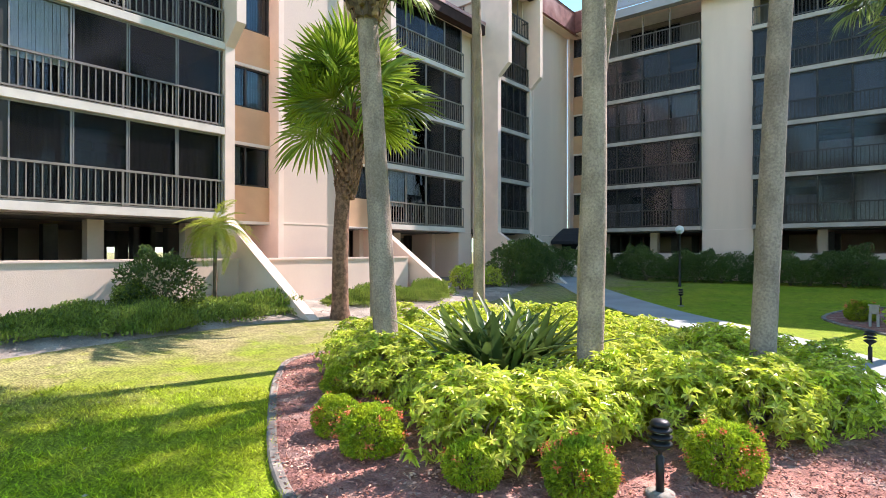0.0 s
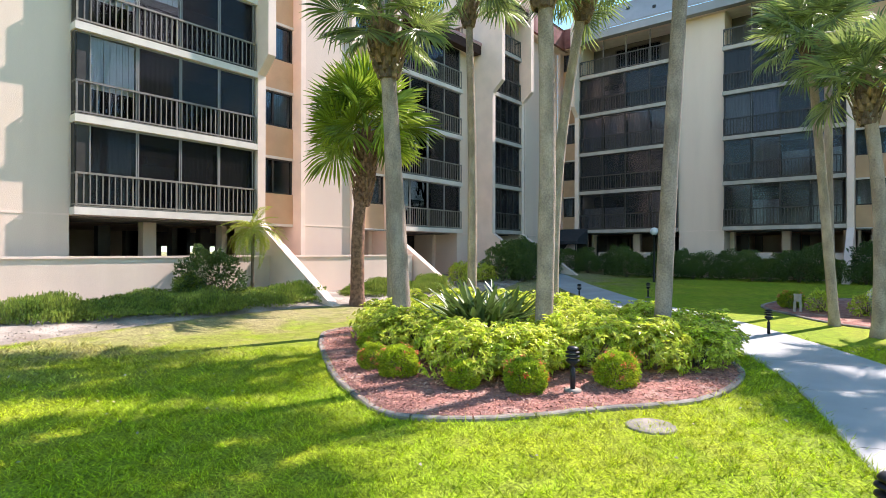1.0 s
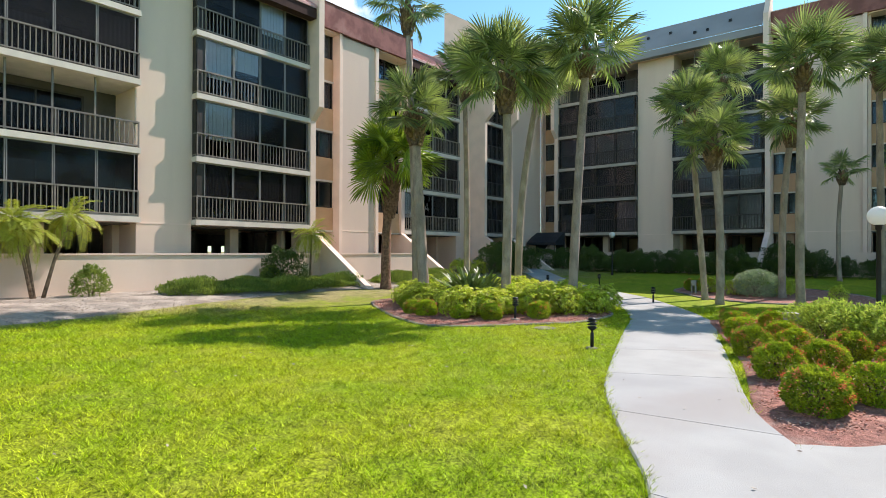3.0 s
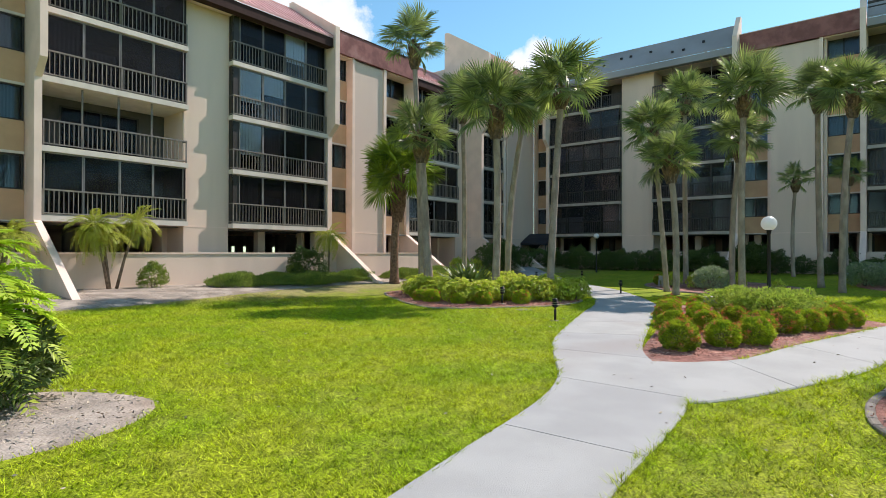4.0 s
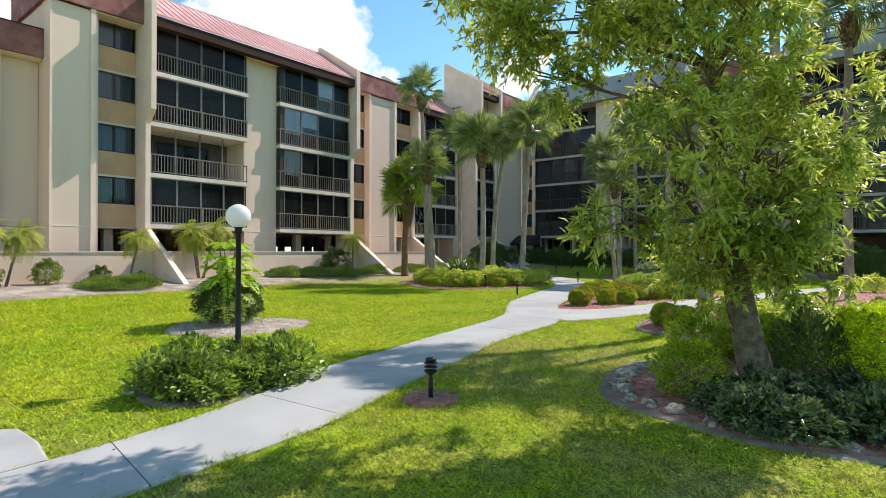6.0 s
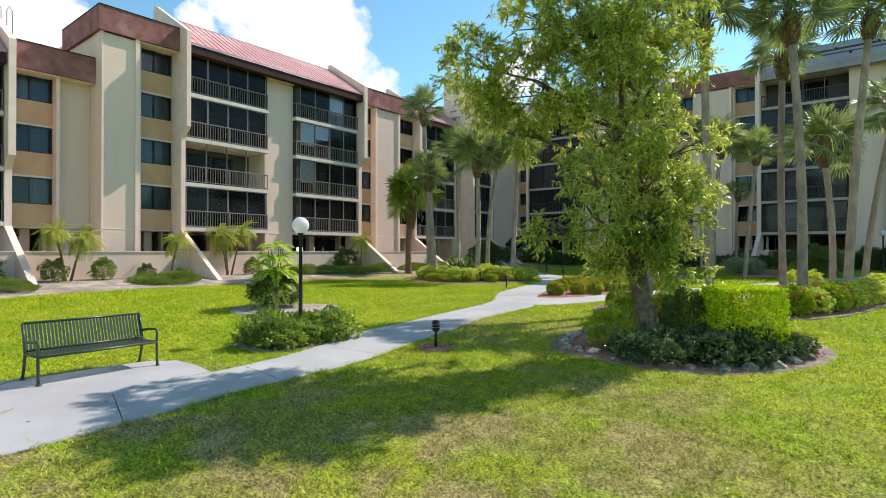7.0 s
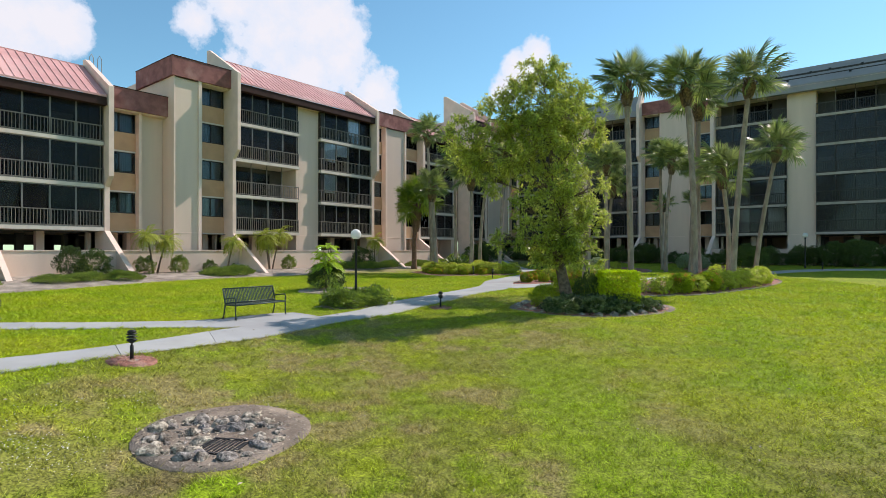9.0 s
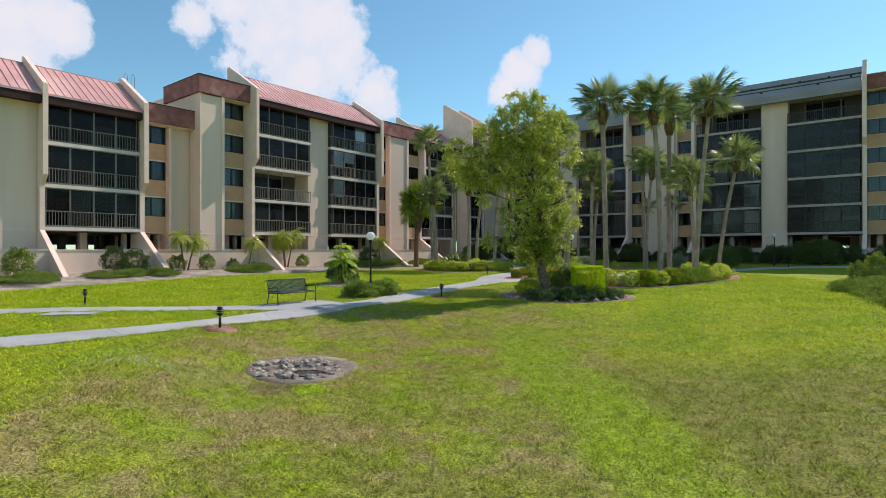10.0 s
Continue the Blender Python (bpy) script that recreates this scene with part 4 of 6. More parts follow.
            add("parapet_cap", SLABW if roof_mat is ROOFG else FASCIA, [(u0 - 0.2, u1 + 0.18, -6.02, -0.19, top + 1.12, top + 1.17)])
            add("parapet_soffit", CREAM, [(u0 - 0.02, u1 + 0.0, -1.5, -0.40, top - 0.27, top - 0.20)])
    lo, hi = min(b[1] for b in bays), max(b[2] for b in bays)
    # the rooms behind, the flat roof, and the open car deck below
    add("core_wall", STUCCO, [(lo, hi, -depth, -3.8, first - 0.12, top + (0.4 if run > 2 else 1.6))])
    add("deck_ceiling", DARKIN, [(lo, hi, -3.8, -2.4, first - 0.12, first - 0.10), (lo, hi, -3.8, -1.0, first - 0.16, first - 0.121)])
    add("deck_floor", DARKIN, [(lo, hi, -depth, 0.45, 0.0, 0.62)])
    if roof_mat is ROOFG:
        add("deck_end_wall", DARKIN, [(lo - 0.2, lo, -depth - 0.2, -1.2, 0.0, first - 0.12)])
    piers = []
    for k, u0, u1 in bays:
        for u in ((u0 + u1) / 2, u1):
            piers += [(u - 0.22, u + 0.22, n - 0.22, n + 0.22, 0.62, first - 0.16) for n in (-2.3, -6.5, -11.5)]
    # inner piers get the shade-darkened concrete, the front row plain stucco
    for p in piers:
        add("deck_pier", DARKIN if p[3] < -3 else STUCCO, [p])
    u = lo
    while u < hi - 0.01:
        v = min(hi, u + rnd.uniform(1.6, 4.2))
        shut = rnd.random() < (0.45 if rail_mat is RAILM else 0.8) or (rail_mat is RAILD and u < 8.0)
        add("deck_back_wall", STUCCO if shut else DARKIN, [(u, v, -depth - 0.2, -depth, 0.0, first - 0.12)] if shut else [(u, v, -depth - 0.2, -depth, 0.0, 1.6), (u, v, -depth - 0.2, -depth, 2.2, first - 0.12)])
        u = v
    return root


def fl(x0):
    return lambda u, n, z: (x0 + n, u, z)


def fr(y0):
    return lambda u, n, z: (u, y0 - n, z)


wing("three-storey cream stucco apartment wing with pink metal roof and balconies", fl(-17.3), "y",
     [("wall", -34.0, -19.05), ("fin", -19.02, -18.75), ("balcony", -18.72, -13.18), ("fin", -13.12, -12.82), ("window_after_fin", -12.81, -10.8), ("plain", -10.64, -9.12)], 3, ROOFP, RAILM, seed=5)
wing("four-storey cream stucco apartment wing with pink metal roof and screened balconies", fl(-16.3), "y",
     [("block", -9.1, -7.2), ("window_before_fin", -6.98, -5.0), ("fin", -4.99, -4.74), ("balcony", -4.70, 0.87), ("wall", 0.91, 3.13), ("balcony_with_return", 3.17, 8.97), ("fin", 9.02, 9.34),
      ("shallow_window_after_fin", 9.35, 11.16), ("block", 11.32, 14.06), ("window_before_fin", 14.22, 16.74)], 4, ROOFP, RAILM, seed=11)
wing("four-storey recessed stucco bay with a pink metal roof", fl(-17.3), "y",
     [("fin", 16.75, 17.05), ("balcony", 17.1, 22.85), ("wall", 22.9, 23.98)], 4, ROOFP, RAILM, seed=23)
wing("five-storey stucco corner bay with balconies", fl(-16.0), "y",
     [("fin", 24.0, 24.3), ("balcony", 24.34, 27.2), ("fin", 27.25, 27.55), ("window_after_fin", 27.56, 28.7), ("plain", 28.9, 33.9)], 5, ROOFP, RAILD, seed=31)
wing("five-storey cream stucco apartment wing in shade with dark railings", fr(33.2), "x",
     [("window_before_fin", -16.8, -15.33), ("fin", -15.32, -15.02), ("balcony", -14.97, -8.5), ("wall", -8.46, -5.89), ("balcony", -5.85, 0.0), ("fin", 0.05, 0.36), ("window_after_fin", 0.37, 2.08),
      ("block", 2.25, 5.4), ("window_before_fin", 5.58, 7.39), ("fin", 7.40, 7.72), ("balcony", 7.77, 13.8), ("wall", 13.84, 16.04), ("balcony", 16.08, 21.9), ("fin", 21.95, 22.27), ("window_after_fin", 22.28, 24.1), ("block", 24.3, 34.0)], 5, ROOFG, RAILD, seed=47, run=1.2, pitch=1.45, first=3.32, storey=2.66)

bm = bmesh.new()
box(bm, -15.72, -15.5, -26.0, 16.6, -0.1, 1.72)
tagged(finish(bm, "retaining_wall", STUCCO), "low cream stucco retaining wall in front of the car deck", "wall", kind="structure")
bm = bmesh.new()
box(bm, -15.78, -15.46, -26.0, 16.6, 1.72, 1.78)
tagged(finish(bm, "wall_cap", CREAM), "thin cream cap on the retaining wall", "wall cap", kind="structure")
bm = bmesh.new()
box(bm, -13.0, 34.0, 31.9, 32.12, 0.0, 1.9)
tagged(finish(bm, "retaining_wall", STUCCO), "low stucco wall along the shaded wing", "wall", kind="structure")


# ---- plants ----
mesh_cache = {}


def raw_mesh(name, verts, faces, mat, flat=True):
    me = bpy.data.meshes.new(name)
    verts, faces = np.asarray(verts, np.float32), np.asarray(faces, np.int32)
    k = faces.shape[1]
    me.vertices.add(len(verts))
    me.vertices.foreach_set("co", verts.ravel())
    me.loops.add(faces.size)
    me.loops.foreach_set("vertex_index", faces.ravel())
    me.polygons.add(len(faces))
    me.polygons.foreach_set("loop_start", np.arange(0, faces.size, k, dtype=np.int32))
    me.polygons.foreach_set("loop_total", np.full(len(faces), k, dtype=np.int32))
    me.update(calc_edges=True)
    me.validate()
    me.polygons.foreach_set("use_smooth", np.full(len(faces), not flat))
    me.materials.append(mat)
    return me


def unit(v):
    return v / np.maximum(np.linalg.norm(v, axis=-1, keepdims=True), 1e-6)


def leaf_cloud(centre, way, length, width, g, fold=0.25, droop=0.15):
    """Leaves of six corners each: centre (n,3) is the stalk end, way (n,3) the direction of the leaf."""
    n = len(centre)
    way = unit(way)
    ref = unit(g.normal(size=(n, 3)) * 0.6 + np.array((0, 0, 1.0)))
    side = unit(np.cross(way, ref))
    nor = np.cross(side, way)
    length = np.broadcast_to(length, (n,))[:, None] * g.uniform(0.7, 1.2, (n, 1))
    width = np.broadcast_to(width, (n,))[:, None] * g.uniform(0.75, 1.15, (n, 1))
    p0 = centre
    pm = centre + way * length * 0.45
    p1 = centre + way * length - nor * length * droop
    v = np.stack((p0, pm + side * width * 0.5 + nor * width * fold, p1, pm - side * width * 0.5 + nor * width * fold), axis=1)
    return v.reshape(-1, 3), np.arange(4 * n).reshape(n, 4)


def bush_points(n, rx, ry, rz, g, shape="round", lumps=0.22, inner=0.35, low=-0.75):
    """Points through the outer shell of a bush, and the outward ways there."""
    d = unit(g.normal(size=(n, 3)))
    d[:, 2] = np.where(d[:, 2] < low, -d[:, 2], d[:, 2])
    if shape == "box":
        q = g.uniform(-1, 1, (n, 3))
        wall = g.choice(5, n, p=(0.2, 0.2, 0.15, 0.15, 0.3))
        q[wall == 0, 0], q[wall == 1, 0], q[wall == 2, 1], q[wall == 3, 1], q[wall == 4, 2] = 1, -1, 1, -1, 1
        d = np.zeros((n, 3))
        for j, (ax, sg) in enumerate(((0, 1), (0, -1), (1, 1), (1, -1), (2, 1))):
            d[wall == j, ax] = sg
        q = q * (1 - 0.10 * np.maximum(0, np.linalg.norm(q, axis=1, keepdims=True) - 1.25))
        inner = 0.12
    elif shape == "flat":
        a, r = g.uniform(0, 2 * math.pi, n), np.sqrt(g.random(n))
        q = np.stack((r * np.cos(a), r * np.sin(a), np.sqrt(np.maximum(0, 1 - r * r)) * g.uniform(0.55, 1, n)), axis=1)
        d = unit(q * np.array((0.5, 0.5, 1.2)))
    else:
        q = d
    seed = g.uniform(0, 40)
    bump = np.array([noise.noise(Vector((p[0] * 2.1 + seed, p[1] * 2.1, p[2] * 2.1))) for p in d])
    depth = 1 - inner * g.random(n) ** 2.2
    q = q * (depth * (1 + lumps * bump))[:, None]
    pts = q * np.array((rx, ry, rz)) + np.array((0, 0, rz * (0.9 if shape != "flat" else 0.02)))
    keep = pts[:, 2] > 0.02
    return pts[keep], d[keep]


def foliage(key, mat, n, rx, ry, rz, leaf, width, shape="round", lumps=0.22, seed=0, up=0.35, scatter=0.7, droop=0.15):
    if key not in mesh_cache:
        g = np.random.default_rng(seed + 100)
        pts, d = bush_points(n, rx, ry, rz, g, shape, lumps)
        way = d + g.normal(size=d.shape) * scatter + np.array((0, 0, up))
        v, f = leaf_cloud(pts - unit(way) * leaf * 0.4, way, leaf, width, g, droop=droop)
        mesh_cache[key] = raw_mesh("foliage", v, f, mat)
    return mesh_cache[key]


def rosettes(key, mat, n, rx, ry, rz, leaf, width, lumps=0.4, seed=0, leaflets=8):
    """A mound of umbrella-like leaves: each a ring of leaflets round the end of a stalk."""
    if key not in mesh_cache:
        g = np.random.default_rng(seed + 300)
        pts, d = bush_points(n, rx, ry, rz, g, "round", lumps)
        axis = unit(d + g.normal(size=d.shape) * 0.35 + np.array((0, 0, 0.55)))
        side = unit(np.cross(axis, g.normal(size=d.shape)))
        other = np.cross(axis, side)
        P, W = [], []
        for k in range(leaflets):
            a = 2 * math.pi * k / leaflets + g.uniform(-0.2, 0.2, (len(pts), 1))
            P.append(pts)
            W.append(np.cos(a) * side + np.sin(a) * other + axis * g.uniform(-0.1, 0.45, (len(pts), 1)))
        size = np.tile(g.uniform(0.75, 1.2, len(pts)), leaflets)
        v, f = leaf_cloud(np.concatenate(P), np.concatenate(W), leaf * size, width * size, g, fold=0.12, droop=0.3)
        mesh_cache[key] = raw_mesh("foliage", v, f, mat)
    return mesh_cache[key]


def stems(key, mat, h, spread, count=5, seed=0, r=0.018):
    if key not in mesh_cache:
        rr = random.Random(seed)
        bm = bmesh.new()
        for i in range(count):
            a = 6.283 * i / count + rr.random()
            p = [(0.04 * math.cos(a), 0.04 * math.sin(a), -0.05), (spread * 0.4 * math.cos(a), spread * 0.4 * math.sin(a), h * 0.5), (spread * math.cos(a + 0.3), spread * math.sin(a + 0.3), h)]
            tube(bm, p, [r, r * 0.8, r * 0.4], 5)
        bmesh.ops.recalc_face_normals(bm, faces=bm.faces)
        me = bpy.data.meshes.new("stem")
        bm.to_mesh(me)
        bm.free()
        me.materials.append(mat)
        mesh_cache[key] = me
    return mesh_cache[key]


def flowers(key, mat, n, rx, ry, rz, size, seed=0, heads=14):
    """Flower heads on the top and sides of a bush."""
    if key not in mesh_cache:
        g = np.random.default_rng(seed + 500)
        d = unit(g.normal(size=(heads, 3)) * np.array((1, 1, 0.5)) + np.array((0, 0, 0.75)))
        c = d * np.array((rx, ry, rz)) * 1.09 + np.array((0, 0, rz * 0.9))
        pick = g.integers(0, heads, n)
        p = c[pick] + g.normal(size=(n, 3)) * size * 0.75
        v, f = leaf_cloud(p, d[pick] + g.normal(size=(n, 3)) * 0.8, size * 0.8, size * 0.6, g)
        mesh_cache[key] = raw_mesh("blossom", v, f, mat)
    return mesh_cache[key]


def bush(name, x, y, meshes, label, category="shrub", group="", turn=None, size=(1, 1, 1), sink=0.0):
    e = tagged(empty(name, x, y), label, category, group)
    e.location.z -= sink
    e.rotation_euler = (0, 0, rng.uniform(0, 6.28) if turn is None else turn)
    e.scale = size
    for nm, me in meshes:
        o = new(nm, me)
        o.parent = e
        if nm == 'blossom':
            o['kind'] = 'stuff'
    return e


# fan palms
def fan_frond(key, mat, petiole, blade, segs=30, arc=255, fold=0.35, droop=0.35, seed=0, wide=0.36):
    if key in mesh_cache:
        return mesh_cache[key]
    g = np.random.default_rng(seed)
    V, F = [], []
    # petiole as a thin three-sided bar, curving down
    k = 5
    for i in range(k + 1):
        t = i / k
        x, z = petiole * t, -0.10 * petiole * t * t
        w = 0.020 * (1 - 0.4 * t)
        V += [(x, -w, z), (x, w, z), (x, 0, z - w * 1.2), (x, 0, z - w * 1.2)]
    for i in range(k):
        a, b = 4 * i, 4 * i + 4
        F += [(a, a + 1, b + 1, b), (a + 1, a + 2, b + 2, b + 1), (a + 2, a, b, b + 2)]
    hub = np.array((petiole, 0, -0.10 * petiole))
    costa = blade * 0.35
    for i in range(segs):
        s = (i + 0.5) / segs * 2 - 1
        ang = radians(arc / 2) * s
        start = hub + np.array((costa * (1 - abs(s)) * 0.9, 0, -0.12 * (1 - abs(s)) * blade))
        dirx = np.array((math.cos(ang), math.sin(ang), 0.0))
        dirz = -fold * abs(s) * 0.35 - 0.06 + g.uniform(-0.07, 0.07)
        L = blade * (1.0 - 0.22 * abs(s) ** 2) * g.uniform(0.88, 1.08) - costa * (1 - abs(s)) * 0.5
        dr = droop * g.uniform(0.5, 1.8)
        d = np.array((dirx[0], dirx[1], dirz))
        sd = np.array((-dirx[1], dirx[0], 0.0))
        half = math.tan(radians(arc / 2) / segs) * 0.95
        ww = (0.004, half * L * 0.52, half * L * wide, 0.003)
        base = len(V)
        for t, w in zip((0.0, 0.5, 0.72, 1.0), ww):
            p = start + d * L * t + np.array((0, 0, -dr * L * max(0, t - 0.4) ** 2 * 1.9))
            up = np.array((0, 0, w * 0.9))
            V += [tuple(p - sd * w - up), tuple(p + up * 0.4), tuple(p + sd * w - up)]
        for q in range(3):
            a = base + 3 * q
            F += [(a, a + 1, a + 4, a + 3), (a + 1, a + 2, a + 5, a + 4)]
    mesh_cache[key] = raw_mesh("frond", V, F, mat)
    return mesh_cache[key]


def trunk_mesh(base, crown, r0, r1, bend, rr, sides=14, flare=1.35):
    h = crown.z - base.z
    bm = bmesh.new()
    n = 22
    rings = []
    for i in range(n + 1):
        t = i / n
        c = base.lerp(crown, t) + Vector((bend[0], bend[1], 0)) * math.sin(math.pi * t)
        r = r0 + (r1 - r0) * t
        r *= 1 + (flare - 1) * max(0, 1 - t * h / 0.7) ** 2
        r *= 1 + 0.05 * noise.noise(Vector((t * h * 2.5, rr.random() * 0.3, base.x)))
        rings.append([bm.verts.new((c.x + r * math.cos(6.2832 * k / sides), c.y + r * math.sin(6.2832 * k / sides), c.z)) for k in range(sides)])
    for a, b in zip(rings, rings[1:]):
        for k in range(sides):
            j = (k + 1) % sides
            bm.faces.new((a[k], a[j], b[j], b[k]))
    bm.faces.new(rings[0][::-1])
    bm.faces.new(rings[-1])
    return bm


def fan_palm(x, y, cx, cy, cz, label, r0=0.19, r1=0.13, fronds=34, scale=1.0, mat=FROND, trunk=TRUNK, boots=1.3, group="fan palms in the garden", seed=0, name="fan_palm", bow=0.12):
    rr = random.Random(seed * 7 + 3)
    e = tagged(empty(name, x, y), label, "palm tree", group)
    z0 = e.location.z
    base, crown = Vector((0, 0, -0.15)), Vector((cx - x, cy - y, cz - z0 - 0.35 * scale))
    bend = (rr.uniform(-0.12, 0.12) - crown.x * bow, rr.uniform(-0.12, 0.12) - crown.y * bow)
    part("trunk", trunk_mesh(base, crown, r0, r1, bend, rr), trunk, e, flat=False)
    # old leaf bases, crossed below the crown
    bm = bmesh.new()
    up = (crown - base).normalized()
    boots = 0.35 + 0.42 * boots if trunk is TRUNK else boots * 0.62
    rows = int(boots / 0.11)
    lathe(bm, [(r1 * k, boots * (t - 1.0)) for k, t in ((0.7, 0.0), (1.3, 0.25), (1.85, 0.55), (1.75, 0.85), (0.9, 1.12))], 10)
    bmesh.ops.transform(bm, matrix=Matrix.Translation(crown + up * 0.1), verts=bm.verts)
    for i in range(rows):
        t = i / max(1, rows - 1)
        c = crown - up * boots * (1 - t) * 1.0 + up * 0.1
        for k in range(9):
            a = 6.2832 * (k + 0.5 * (i % 2)) / 9 + rr.uniform(-0.1, 0.1)
            out = Vector((math.cos(a), math.sin(a), 0))
            sd = Vector((-out.y, out.x, 0))
            L = rr.uniform(0.16, 0.34) * (0.5 + 0.5 * t)
            swell = r1 * (0.85 + 1.15 * math.sin(math.pi * min(1.0, 0.1 + 0.75 * t)))
            p0, p1 = c + out * swell, c + out * (swell + L * 0.5) + Vector((0, 0, L))
            w = 0.075
            vs = [bm.verts.new(p0 - sd * w - Vector((0, 0, 0.05))), bm.verts.new(p0 + sd * w - Vector((0, 0, 0.05))), bm.verts.new(p1 + sd * w * 0.5), bm.verts.new(p1 - sd * w * 0.5), bm.verts.new(p0 + out * 0.05 - Vector((0, 0, 0.03))), bm.verts.new(p1 + out * 0.025)]
            for q in ((0, 1, 2, 3), (0, 4, 5, 3), (4, 1, 2, 5), (0, 1, 4), (3, 5, 2)):
                bm.faces.new([vs[j] for j in q])
    part("leaf_base_collar", bm, BOOT if trunk is not REDTRUNK else REDTRUNK, e, "brown crossed stubs of old fronds")
    fronds = int(fronds * (0.86 if mat is FROND else 0.95))
    for i in range(fronds):
        t = (i + 0.5) / fronds
        el = 86 - 112 * t + rr.uniform(-12, 12)
        az = i * 137.5 + rr.uniform(-14, 14)
        kind = rr.randrange(4)
        me = fan_frond((mat.name, kind), mat, 0.66 * (0.8 + 0.13 * kind), 0.86, 28, (205, 225, 240, 215)[kind], 0.22, (0.10, 0.2, 0.32, 0.48)[kind], seed=kind, wide=0.6 if mat is FRONDY else 0.46)
        o = new("frond", me)
        o.parent = e
        s = scale * rr.uniform(0.88, 1.1)
        m = Matrix.Translation(crown + Vector((0, 0, 0.28 * scale))) @ Matrix.Rotation(radians(az), 4, "Z") @ Matrix.Rotation(radians(-el), 4, "Y") @ Matrix.Rotation(radians(rr.uniform(-62, 62)), 4, "X") @ Matrix.Diagonal((s, s, s, 1))
        o.matrix_basis = m
    return e


TALL = "tall grey-trunked fan palm with a shaggy green crown"
PALMS = [
    (-5.85, 5.85, -6.2, 5.65, 6.75, 0.235, 0.18, 28, 0.95, 1.5), (-7.4, 7.15, -7.7, 6.9, 11.2, 0.19, 0.13, 26, 1.0, 1.3), (-6.74, 9.38, -6.8, 9.3, 8.9, 0.16, 0.11, 32, 1.0, 0.9),
    (-2.78, 6.04, -2.76, 6.05, 7.5, 0.19, 0.15, 36, 1.05, 1.7), (-4.53, 9.71, -3.9, 10.2, 8.6, 0.18, 0.13, 34, 1.0, 1.0), (-1.25, 7.48, -0.9, 7.76, 8.25, 0.18, 0.14, 34, 1.08, 0.7),
    (0.73, 15.3, 0.23, 14.9, 7.7, 0.15, 0.12, 34, 1.0, 1.0), (1.64, 13.5, 1.45, 13.35, 5.95, 0.17, 0.15, 32, 0.95, 1.2), (0.33, 19.9, 0.28, 19.86, 10.2, 0.17, 0.13, 30, 1.0, 0.8),
    (3.11, 17.24, 3.4, 17.5, 7.2, 0.17, 0.14, 30, 0.95, 1.2), (4.0, 14.65, 4.06, 14.7, 8.6, 0.18, 0.14, 36, 1.1, 0.9), (6.24, 21.3, 6.1, 21.2, 10.0, 0.17, 0.14, 32, 1.0, 1.6),
    (7.2, 19.0, 7.6, 19.3, 9.2, 0.17, 0.14, 32, 1.05, 1.6), (9.97, -2.42, 8.8, -2.1, 8.3, 0.21, 0.18, 24, 0.95, 0.8), (11.42, -0.36, 11.25, -0.5, 9.9, 0.18, 0.14, 34, 1.05, 1.3),
    (12.6, 7.25, 12.6, 7.2, 10.5, 0.18, 0.15, 32, 1.0, 1.6), (13.9, 1.11, 13.6, 0.9, 9.75, 0.19, 0.14, 34, 1.05, 1.2), (14.96, 3.91, 15.65, 4.45, 10.45, 0.19, 0.13, 32, 1.05, 1.0),
    (15.29, 7.7, 16.3, 8.55, 7.6, 0.16, 0.11, 26, 0.95, 0.9), (9.0, 19.0, 9.65, 19.5, 8.3, 0.17, 0.12, 30, 1.0, 1.0), (14.4, 5.8, 14.15, 5.6, 6.1, 0.15, 0.13, 30, 1.0, 1.0),
]
for i, (x, y, cx, cy, cz, r0, r1, nf, sc, bt) in enumerate(PALMS):
    fan_palm(x, y, cx, cy, cz, TALL if cz > 8 else "grey-trunked fan palm of middle height with brown leaf stubs", r0 * 0.82, r1 * 0.84, nf, sc * 1.02, boots=bt, seed=i, bow=0.5 if x == 9.97 else 0.12)
fan_palm(-11.83, 9.93, -11.65, 10.1, 6.1, "bright green fan palm with a shaggy red-brown trunk beside the building", 0.24, 0.17, 40, 1.42, FRONDY, REDTRUNK, 3.6, "", 77)
for i, (x, y, cz) in enumerate(((4.4, 27.4, 6.2), (7.0, 27.3, 6.4))):
    fan_palm(x, y, x + 0.1, y, cz, "small dark fan palm against the shaded wall", 0.11, 0.09, 14, 0.75, boots=0.5, seed=90 + i, group="small palms by the shaded wall")


